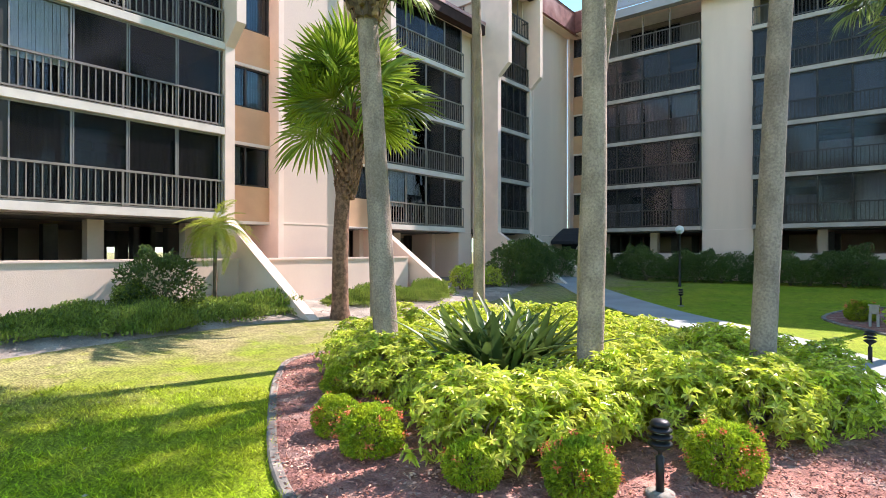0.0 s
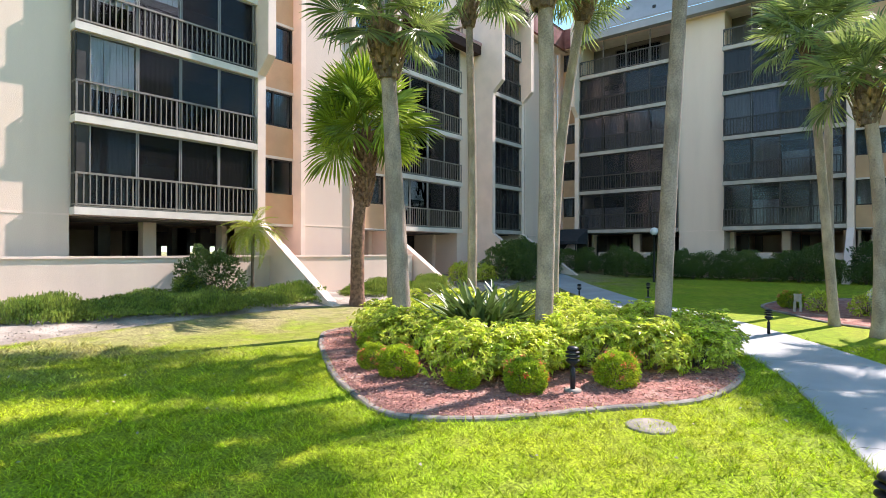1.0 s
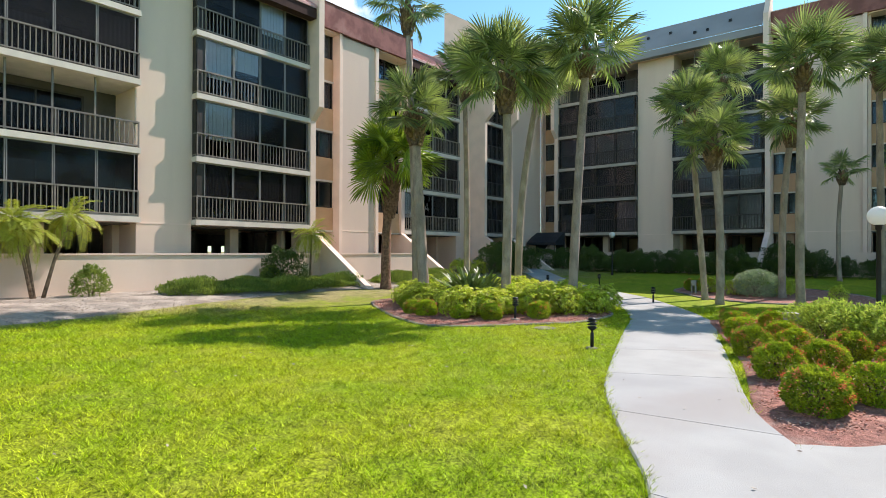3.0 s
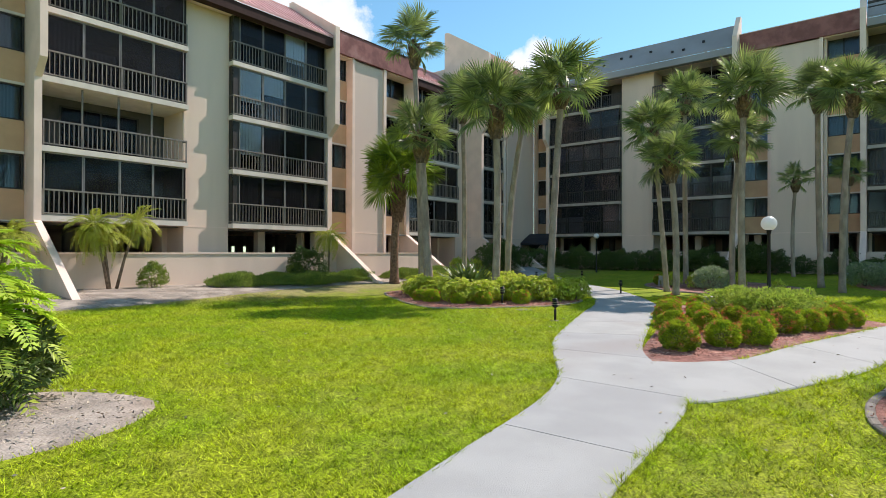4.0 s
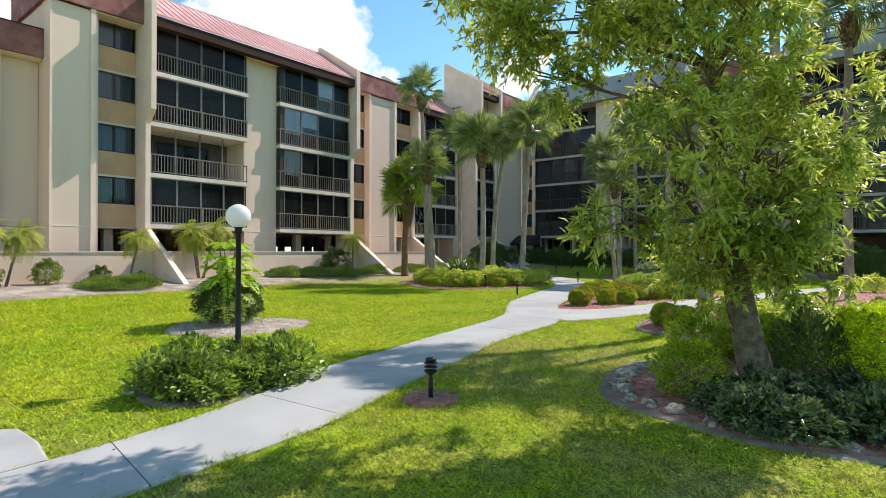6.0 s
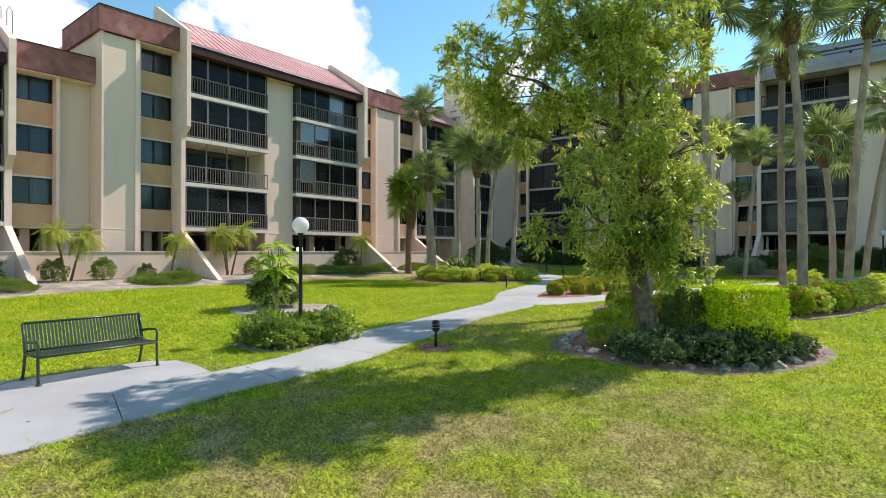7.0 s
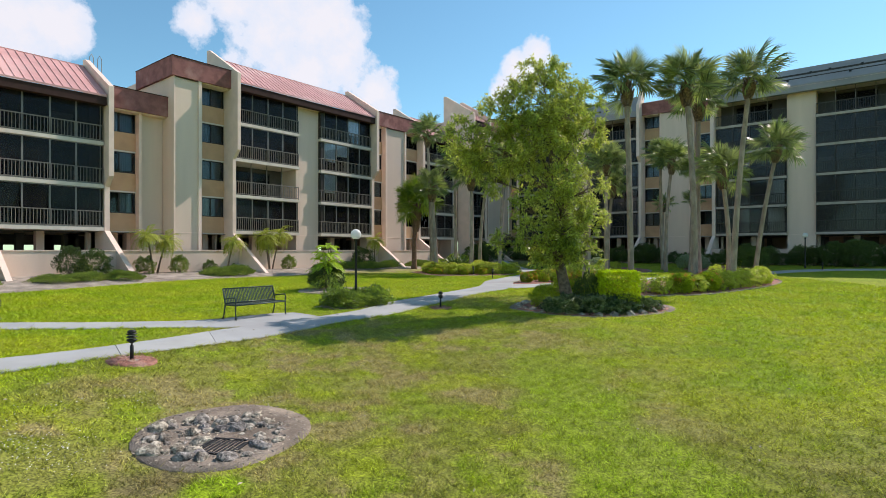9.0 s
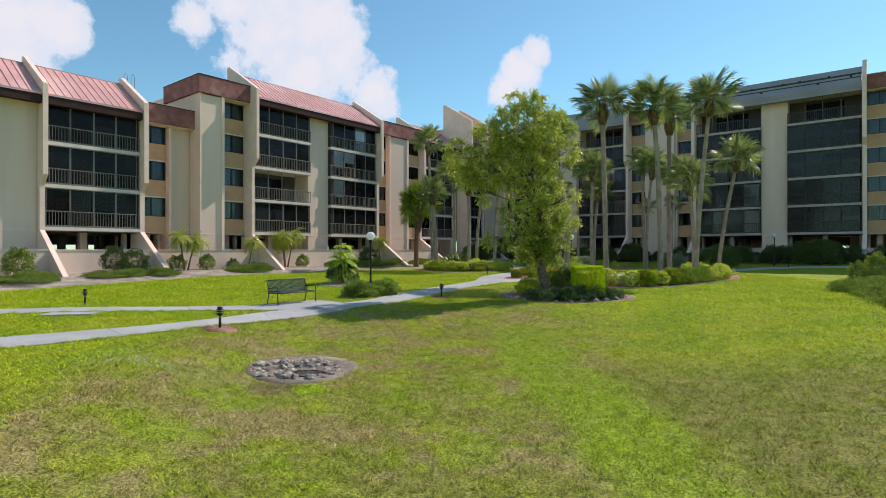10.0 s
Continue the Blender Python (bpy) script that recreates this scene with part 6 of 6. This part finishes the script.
WALLS = [(-14.5, -14.6, 1.1, "DRK"), (-14.5, -15.2, 0.8, "LEAFY"), (-14.4, -11.9, 1.0, "LEAFY"), (-14.4, -9.8, 1.05, "LEAFY"), (-14.5, -7.7, 0.75, "LEAFY"), (-14.5, -1.4, 1.0, "LEAFY"), (-14.5, 6.2, 1.3, "DRK"), (-14.6, 5.6, 0.9, "LEAFY"),
         (-14.4, -20.8, 1.5, "LEAFY"), (-14.6, -5.9, 0.5, "LEAFY"), (-14.3, 18.6, 1.2, "YELW"), (-14.4, 19.6, 1.2, "YELW"), (-13.9, 20.4, 1.1, "YELW")]
for x, y, s, k in WALLS:
    me = {"DRK": DRK[0], "LEAFY": LEAFY, "YELW": YELW}[k]
    bush("wall_shrub", x, y, [("foliage", me), ("stem", STEM)], {"DRK": "dark green shrub against a stucco wall", "LEAFY": "small leafy green shrub against a stucco wall", "YELW": "bright yellow-green shrub by the building corner"}[k], group="shrubs along the wall", size=(s, s, s * 1.1))
# a taller young tree by the wall
bush("young_tree", -14.3, -15.9, [("foliage", DRK[1]), ("stem", STEM)], "tall dark green shrub against a stucco wall", size=(1.0, 1.0, 1.5))
# the dark planting of the shaded side
for i in range(78):
    x = -13.6 + 47 * (i // 2) / 39 + g.uniform(-.3, .3)
    y = 29.6 + 1.4 * (i % 2) + g.uniform(-.25, .25)
    s = g.uniform(0.65, 1.35) * (1.2 if i % 2 and x < -4 else 1.0)
    bush("shade_shrub", x, y, [("foliage", DRK[int(g.integers(3))]), ("stem", STEM)], "dark green shrub in a shaded border along the building", group="shaded border shrubs", size=(s, s, s * (1.0 if i % 2 == 0 else 1.25)))
for i, (x, y, s) in enumerate(((-13.6, 21.4, 1.3), (-13.8, 22.8, 1.4), (-14.2, 24.2, 1.4), (-13.2, 23.6, 1.1), (-14.6, 25.6, 1.3), (-12.9, 22.2, 0.9), (-13.7, 26.6, 1.0))):
    bush("shade_shrub", x, y, [("foliage", DRK[i % 3]), ("stem", STEM)], "dark green shrub at the building corner", group="corner shrubs", size=(s, s, s * 1.25))
for x, y, s in ((17.8, 28.6, 1.5), (19.2, 28.2, 1.6), (12.4, 22.6, 1.5), (13.0, 21.6, 1.3)):
    bush("shade_shrub", x, y, [("foliage", DRK[1]), ("stem", STEM)], "tall dark green shrub in shade", group="tall shade shrubs", size=(s, s, s * 1.2))
# a planted bank by the lawn's edge
for x, y, s in ((22.6, 2.4, 1.3), (23.6, 0.6, 1.4), (24.4, -1.4, 1.5), (24.6, -3.6, 1.4), (23.0, 5.0, 1.4), (24.6, 3.2, 1.6), (25.6, 0.8, 1.6), (26.2, -2.2, 1.6), (24.2, 6.4, 1.6), (25.8, -4.6, 1.4)):
    bush("groundcover", x, y, [("foliage", CVR[int(g.integers(2))])], "trailing dark groundcover on a planted bank", "groundcover", "groundcover on the bank", size=(s, s, 2.2))
for x, y, s in ((23.2, 8.6, 1.2), (22.4, 7.4, 0.9), (24.8, 9.0, 1.4)):
    bush("leafy_shrub", x, y, [("foliage", LEAFY), ("stem", STEM)], "rounded green shrub at the edge of the lawn", group="shrubs on the bank", size=(s, s, s * 1.4))

# ---- garden things ----
def bollard(x, y, group="path lights"):
    e = tagged(empty("path_light", x, y), "short black metal path light with tiered louvres", "path light", group)
    bm = bmesh.new()
    lathe(bm, [(0.115, -0.02), (0.115, 0.025), (0.04, 0.035)], 14)
    part("base_plate", bm, CURB, e, "pale concrete foot", flat=False)
    bm = bmesh.new()
    lathe(bm, [(0.034, 0.0), (0.034, 0.31), (0.017, 0.32), (0.017, 0.345), (0.085, 0.40), (0.06, 0.41)], 12)
    part("post", bm, BLACK, e, flat=False)
    bm = bmesh.new()
    lathe(bm, [(0.045, 0.40), (0.05, 0.56)], 12)
    part("lens", bm, GREYBOX, e, "pale clouded lens", flat=False)
    for z in (0.41, 0.465, 0.52):
        bm = bmesh.new()
        lathe(bm, [(0.048, z + 0.034), (0.094, z + 0.014), (0.097, z), (0.05, z + 0.006)], 16)
        part("louvre", bm, BLACK, e, flat=False)
    bm = bmesh.new()
    lathe(bm, [(0.078, 0.56), (0.082, 0.575), (0.06, 0.60), (0.01, 0.61)], 16)
    part("cap", bm, BLACK, e, flat=False)
    return e


first = bollard(1.9, 1.9)
for x, y in ((-1.45, 4.5), (-0.33, 12.3), (-5.76, 20.1), (8.62, -11.5), (9.68, -22.2), (-0.3, -22.1), (-7.9, 18.3), (17.2, 24.4)):
    copy_thing(first, Matrix.Translation((x, y, gz(x, y) + (0.05 if x == -1.45 else 0))))


def lamp_post(x, y):
    e = tagged(empty("lamp_post", x, y), "black garden lamp post with a white globe", "lamp post", "globe lamps")
    bm = bmesh.new()
    lathe(bm, [(0.075, -0.1), (0.075, 0.12), (0.048, 0.16), (0.042, 2.35), (0.06, 2.37), (0.06, 2.44), (0.09, 2.46)], 14)
    part("post", bm, BLACK, e, flat=False)
    bm = bmesh.new()
    bmesh.ops.create_uvsphere(bm, u_segments=24, v_segments=16, radius=0.2, matrix=Matrix.Translation((0, 0, 2.64)))
    part("globe", bm, GLOBE, e, "milky white acrylic globe", flat=False)
    return e


first = lamp_post(5.27, -12.48)
for x, y in ((6.25, 6.0), (-7.7, 26.7), (15.9, 26.4)):
    copy_thing(first, Matrix.Translation((x, y, gz(x, y))))


def bench(x, y, turn):
    e = tagged(empty("garden_bench", x, y), "dark green metal slatted bench with curved arms on a concrete pad", "bench")
    e.location.z += 0.035
    e.rotation_euler = (0, 0, turn)
    L = 1.83
    for s in (-1, 1):
        yy = s * L / 2
        bm = bmesh.new()
        tube(bm, [(0.30, yy, 0), (0.28, yy, 0.12), (0.27, yy, 0.44), (0.29, yy, 0.60), (0.24, yy, 0.655), (-0.05, yy, 0.63), (-0.24, yy, 0.60)], 0.022, 8)
        part("arm_frame", bm, GREENM, e, flat=False)
        bm = bmesh.new()
        tube(bm, [(-0.36, yy, 0), (-0.30, yy, 0.15), (-0.24, yy, 0.43), (-0.29, yy, 0.66), (-0.37, yy, 0.90)], 0.022, 8)
        part("back_leg", bm, GREENM, e, flat=False)
        bm = bmesh.new()
        tube(bm, [(-0.24, yy, 0.42), (0.27, yy, 0.43)], 0.02, 8)
        part("side_rail", bm, GREENM, e, flat=False)
        for fx in (0.30, -0.36):
            bm = bmesh.new()
            lathe(bm, [(0.045, 0.0), (0.045, 0.012), (0.02, 0.02)], 10, fx, yy)
            part("foot", bm, GREENM, e, flat=False)
    for nm, p, q in (("top_rail", (-0.37, 0.90), None), ("lower_rail", (-0.245, 0.47), None), ("front_rail", (0.30, 0.425), None)):
        bm = bmesh.new()
        tube(bm, [(p[0], -L / 2, p[1]), (p[0], L / 2, p[1])], 0.02, 8)
        part(nm, bm, GREENM, e, flat=False)
    cache = {}
    n = 34
    for i in range(n):
        yy = -L / 2 + L * (i + 0.5) / n

        def back(b):
            prism(b, [(-0.235, 0.47), (-0.247, 0.47), (-0.377, 0.90), (-0.365, 0.90)], -0.017, 0.017, lambda u, a, c: (a, u, c))

        def seat(b):
            prism(b, [(-0.25, 0.455), (-0.05, 0.438), (0.22, 0.452), (0.31, 0.425), (0.31, 0.413), (0.215, 0.440), (-0.05, 0.426), (-0.25, 0.443)], -0.017, 0.017, lambda u, a, c: (a, u, c))
        shared_part(cache, "b", "back_slat", back, GREENM, e, (0, yy, 0))
        shared_part(cache, "s", "seat_slat", seat, GREENM, e, (0, yy, 0))
    return e


bench(5.56, -16.92, radians(4))


def rock(name, x, y, s, parent=None, seed=0, mat=ROCK):
    bm = bmesh.new()
    bmesh.ops.create_icosphere(bm, subdivisions=3, radius=1.0)
    cuts = [unit(np.array([noise.noise(Vector((seed * 2.3 + q, j * 7.7, 0.5))) for j in range(3)])) for q in range(9)]
    for v in bm.verts:
        # broken faces
        for c in cuts:
            w = Vector(c)
            over = v.co.dot(w) - 0.74
            if over > 0:
                v.co -= w * over
    for v in bm.verts:
        n1 = noise.noise(v.co * 1.3 + Vector((seed * 3.1, 0, 0)))
        n2 = noise.noise(v.co * 4.0 + Vector((seed * 1.7, 5, 0)))
        v.co *= 1 + 0.30 * n1 + 0.24 * n2 + 0.08 * noise.noise(v.co * 9.0 + Vector((seed, 1, 2)))
        v.co = Vector((v.co.x * s * 1.25, v.co.y * s, v.co.z * s * 0.72))
    ob = finish(bm, name, mat, flat=False)
    ob.location = (x, y, gz(x, y) + s * 0.25)
    ob.rotation_euler = (0, 0, seed * 1.3)
    return ob


bed_mid = BED_TREE.mean(axis=0)
for i, p in enumerate(BED_TREE[::2]):
    p = bed_mid + (p - bed_mid) * 0.93
    o = rock("edging_rock", p[0] + rng.uniform(-0.05, 0.05), p[1] + rng.uniform(-0.05, 0.05), 0.10 + 0.085 * rng.random(), seed=i, mat=ROCK if rng.random() < 0.65 else ROCKD)
    tagged(o, "rough pale grey limestone rock edging a bed", "rock", "rocks round the tree bed")
rg = np.random.default_rng(91)
for i in range(92):
    a = i * 2.399
    r = 0.15 + 0.76 * math.sqrt((i + 0.5) / 92)
    x, y = 13.82 + r * math.cos(a) * 1.05 + rg.uniform(-.06, .06), -22.72 + r * math.sin(a) * 0.98 + rg.uniform(-.06, .06)
    if abs(x - 14.27) < 0.3 and abs(y + 22.92) < 0.3:
        continue
    o = rock("drain_rock", x, y, 0.035 + 0.10 * rg.random() ** 1.7, seed=50 + i, mat=ROCKD)
    tagged(o, "rough pale limestone lump beside a storm drain", "rock", "rocks round the drain")
for i, (x, y, s) in enumerate(((6.05, -13.5, 0.12), (6.4, -13.05, 0.1), (6.3, -12.2, 0.09), (5.6, -13.85, 0.08))):
    tagged(rock("lamp_bed_rock", x, y, s, seed=90 + i), "pale rock at the edge of a lamp bed", "rock", "rocks at the lamp bed")

grate = tagged(empty("drain_grate", 14.27, -22.92), "rusty iron storm drain grate set low among rocks", "drain grate")
grate.location.z += 0.02
grate.scale = (0.8, 0.8, 1.0)
grate.rotation_euler = (0, 0, 0.5)
bm = bmesh.new()
for b in ((-0.34, 0.34, -0.34, -0.30, -0.03, 0.02), (-0.34, 0.34, 0.30, 0.34, -0.03, 0.02), (-0.34, -0.30, -0.30, 0.30, -0.03, 0.02), (0.30, 0.34, -0.30, 0.30, -0.03, 0.02)):
    box(bm, *b)
part("frame", bm, IRON, grate)
bm = bmesh.new()
box(bm, -0.30, 0.30, -0.30, 0.30, -0.03, -0.022)
part("dark_well", bm, BLACK, grate)
for i in range(8):
    bm = bmesh.new()
    xx = -0.26 + 0.52 * i / 7
    box(bm, xx - 0.014, xx + 0.014, -0.30, 0.30, -0.02, 0.015)
    part("bar", bm, IRON, grate)


def cover_disc(name, x, y, r, label, mat=CONC, ring=None):
    bm = bmesh.new()
    lathe(bm, [(r, -0.05), (r, 0.014), (r - 0.012, 0.022), (0.02, 0.024)], 28)
    ob = tagged(finish(bm, name, mat, flat=False), label, "cover")
    ob.location = (x, y, gz(x, y))
    return ob


cover_disc("manhole_cover", -0.17, 3.79, 0.27, "round grey concrete access cover in the lawn", CURB)
cover_disc("valve_cover", 4.95, -14.0, 0.13, "small round pale valve cover in the lawn", GREYBOX)
bm = bmesh.new()
for b in ((-0.75, 0.75, -0.35, 0.35, -0.05, 0.06),):
    box(bm, *b)
pad = tagged(finish(bm, "utility_pad", CONC), "flat rectangular concrete utility pad in the lawn", "concrete pad")
pad.location, pad.rotation_euler = (3.0, -23.6, gz(3.0, -23.6)), (0, 0, 0.85)


def pedestal(x, y, w, h, label):
    e = tagged(empty("utility_pedestal", x, y), label, "utility box", "utility boxes")
    for sx in (-1, 1):
        for sy in (-1, 1):
            bm = bmesh.new()
            box(bm, sx * w * 0.4 - 0.03, sx * w * 0.4 + 0.03, sy * w * 0.25 - 0.03, sy * w * 0.25 + 0.03, -0.05, h * 0.6)
            part("leg", bm, GREYBOX, e)
    bm = bmesh.new()
    box(bm, -w / 2, w / 2, -w * 0.35, w * 0.35, h * 0.6, h * 0.95)
    bmesh.ops.bevel(bm, geom=bm.edges[:], offset=0.015, segments=2, affect="EDGES")
    part("housing", bm, GREYBOX, e)
    bm = bmesh.new()
    box(bm, -w / 2 - 0.02, w / 2 + 0.02, -w * 0.38, w * 0.38, h * 0.95, h)
    part("lid", bm, GREYBOX, e)


pedestal(4.75, 6.1, 0.34, 0.55, "weathered grey utility box among clipped shrubs")
pedestal(-0.4, 18.0, 0.2, 0.6, "grey utility post in a mulch bed")
pedestal(5.08, -12.62, 0.2, 0.5, "grey utility box at the foot of a lamp post")

# entrance awning in the corner
aw = tagged(empty("entrance_awning", -15.6, 31.6, 0.5), "dark cloth awning over a shaded entrance", "awning")
bm = bmesh.new()
prism(bm, [(0.0, 3.0), (0.9, 2.6), (1.7, 2.15), (1.7, 1.95), (0.0, 1.95)], -1.3, 1.3, lambda u, n, z: (u, 1.5 - n, z))
part("canopy", bm, CANVAS, aw)
for sx in (-1.2, 1.2):
    bm = bmesh.new()
    tube(bm, [(sx, -0.15, -0.1), (sx, -0.15, 1.96)], 0.03, 8)
    part("post", bm, BLACK, aw, flat=False)
bm = bmesh.new()
box(bm, -1.3, 1.3, 1.3, 1.5, -0.1, 1.95)
part("dark_doorway", bm, BLACK, aw)

# ladder rails on the low roof
hl = tagged(empty("roof_ladder", -21.15, -12.7, 12.5), "thin metal ladder hoops on a low roof", "ladder")
for dy in (0.0, 0.5):
    bm = bmesh.new()
    tube(bm, [(0, dy, 0), (0, dy, 2.4), (0, dy + 0.12, 2.65), (0, dy + 0.25, 2.4), (0, dy + 0.25, 0)], 0.025, 6)
    part("hoop", bm, GREYBOX, hl, flat=False)

# ---- grass, mulch chips and litter ----
def lawn_points(count, g):
    """Points of the lawn, thicker along the middle of the garden, where one walks close over it."""
    s = 3.2 * np.sinh(g.uniform(-2.6, 2.6, count))
    d = g.uniform(-8.0, 34.0, count)
    return 0.635 * d + 0.773 * s, -0.773 * d + 0.635 * s, s


g = np.random.default_rng(21)
lx, ly, ls = lawn_points(1150000, g)
keep = (lx > -12.2) & (lx < 30) & (ly < 27)
lx, ly, ls = lx[keep], ly[keep], ls[keep]
bad = np.zeros(len(lx), bool)
for poly in KEEP_OUT:
    lo, hi = poly.min(axis=0) - 0.01, poly.max(axis=0) + 0.01
    cand = np.nonzero((lx > lo[0]) & (lx < hi[0]) & (ly > lo[1]) & (ly < hi[1]) & ~bad)[0]
    bad[cand[inside(lx[cand], ly[cand], poly)]] = True
lx, ly, ls = lx[~bad], ly[~bad], ls[~bad]
# the ragged edge of the lawn along the walks
def walk_core(left, right):
    """The middle of a walk, where no grass grows."""
    a, b = curve_points(left, 5, False), curve_points(right, 5, False)
    return np.concatenate((a + (b - a) * 0.07, (b + (a - b) * 0.07)[::-1]))


ex, ey = [], []
for line in (MAIN_L, MAIN_R, EAST_L[2:7], EAST_R[2:7], WEST_L[2:], WEST_R[2:]):
    p = curve_points(line, 40, False)
    p = p[(p[:, 1] < 12) & (p[:, 1] > -30)]
    q = np.repeat(p, 16, axis=0)
    ex.append(q[:, 0] + g.normal(0, 0.028, len(q)))
    ey.append(q[:, 1] + g.normal(0, 0.028, len(q)))
ex, ey = np.concatenate(ex), np.concatenate(ey)
stray = np.zeros(len(ex), bool)
for poly in [BED_ISLE.mean(axis=0) + (BED_ISLE - BED_ISLE.mean(axis=0)) * 1.07] + [walk_core(*w) for w in ((MAIN_L, MAIN_R), (EAST_L, EAST_R), (WEST_L, WEST_R))]:
    stray |= inside(ex, ey, poly)
lx, ly = np.concatenate((lx, ex[~stray])), np.concatenate((ly, ey[~stray]))
ls = 0.773 * lx + 0.635 * ly
n = len(lx)
far = np.sqrt(1 + (ls / 4.2) ** 2)
a = g.uniform(0, 2 * math.pi, n)


def tufts(x, y, scale, seed):
    """Soft random hills on a grid, 0 to 1."""
    q = np.random.default_rng(seed).random((256, 256))
    u, v = x * scale, y * scale
    i, j = np.floor(u).astype(int), np.floor(v).astype(int)
    a, b = u - i, v - j
    a, b = a * a * (3 - 2 * a), b * b * (3 - 2 * b)
    w = lambda m, k: q[(i + m) % 256, (j + k) % 256]
    return (w(0, 0) * (1 - a) + w(1, 0) * a) * (1 - b) + (w(0, 1) * (1 - a) + w(1, 1) * a) * b


tuft = 0.55 * tufts(lx, ly, 9.0, 1) + 0.45 * tufts(lx, ly, 21.0, 2)
hgt = g.uniform(0.028, 0.060, n) * (0.85 + 0.15 * far) * (0.3 + 1.7 * smooth(tuft, 0.25, 0.8))
wid = g.uniform(0.0038, 0.0075, n) * far ** 0.8
hgt *= 1 - 0.15 * smooth(0.635 * lx - 0.773 * ly, 15, 20)
lean = g.uniform(0.6, 2.0, n) * hgt
z0 = ground_z(lx, ly) - 0.006
b = a + g.uniform(-1.2, 1.2, n) + math.pi / 2
V = np.empty((n, 3, 3), np.float32)
V[:, 0] = np.stack((lx - wid * np.cos(b), ly - wid * np.sin(b), z0), axis=1)
V[:, 1] = np.stack((lx + wid * np.cos(b), ly + wid * np.sin(b), z0), axis=1)
V[:, 2] = np.stack((lx + lean * np.cos(a), ly + lean * np.sin(a), z0 + hgt), axis=1)
grass = mesh_ob("grass", V.reshape(-1, 3), np.arange(3 * n).reshape(n, 3), GRASS)
tagged(grass, "short mown bright green grass of the lawn", "grass", kind="stuff")


def flakes(name, outlines, per_m2, size, mat, label, category, lift, seed):
    g = np.random.default_rng(seed)
    pts = []
    for o, dens in zip(outlines, per_m2):
        lo, hi = o.min(axis=0), o.max(axis=0)
        k = int((hi - lo).prod() * dens)
        p = lo + g.random((k, 2)) * (hi - lo)
        pts.append(p[inside(p[:, 0], p[:, 1], o)])
    p = np.concatenate(pts)
    n = len(p)
    c = np.stack((p[:, 0], p[:, 1], ground_z(p[:, 0], p[:, 1]) + lift + g.uniform(0, 0.018, n)), axis=1)
    w = g.normal(size=(n, 3)) * np.array((1, 1, 0.28))
    v, f = leaf_cloud(c, w, size, size * 0.38, g, fold=0.05, droop=0.0)
    tagged(mesh_ob(name, v, f, mat), label, category, kind="stuff")


flakes("mulch_chips", [BED_MID, BED_ISLE, BED_EAST, BED_TREE, BED_NORTH] + [np.array(r) for r in RINGS_SMALL], [560, 300, 90, 300, 40, 600, 600], 0.05, CHIP, "loose red-brown bark chips", "mulch", 0.055, 5)
flakes("fallen_leaves", [STRIP, RING_FERN, RING_LAMP, RING_DRAIN], [130, 200, 160, 160], 0.055, LITTER, "dry pale fallen leaves and bark on bare soil", "leaf litter", 0.045, 6)


# clover in flower in the low lawn
g = np.random.default_rng(8)
blobs = [(11.7, -25.5, 0.4, 170), (12.3, -25.2, 0.35, 170), (12.8, -25.1, 0.3, 150), (13.4, -24.6, 0.3, 150), (13.0, -24.9, 0.3, 120), (12.4, -24.4, 0.6, 110), (12.0, -22.8, 0.35, 60), (12.6, -21.0, 0.3, 40)]
c = np.concatenate([np.stack((g.normal(x, r, n), g.normal(y, r, n)), axis=1) for x, y, r, n in blobs])
c = np.stack((c[:, 0], c[:, 1], ground_z(c[:, 0], c[:, 1]) + g.uniform(0.03, 0.055, len(c))), axis=1)
v, f = leaf_cloud(c, g.normal(size=(len(c), 3)) * np.array((1, 1, 0.25)), 0.02, 0.017, g, fold=0.05, droop=0.0)
tagged(mesh_ob("clover", v, f, WHITEF), "pale clover flowers scattered in the grass", "clover", kind="stuff")

# a few dry leaves blown over the lawn and the walks
g = np.random.default_rng(18)
c = np.stack((g.uniform(-9, 20, 900), g.uniform(-29, 12, 900)), axis=1)
c = c[np.abs(0.773 * c[:, 0] + 0.635 * c[:, 1]) < 12]
c = np.stack((c[:, 0], c[:, 1], ground_z(c[:, 0], c[:, 1]) + 0.05), axis=1)
v, f = leaf_cloud(c, g.normal(size=(len(c), 3)) * np.array((1, 1, 0.2)), 0.06, 0.028, g, fold=0.15, droop=0.05)
tagged(mesh_ob("dry_leaves", v, f, LITTER), "single dry pale leaves blown over the lawn", "leaf litter", kind="stuff")
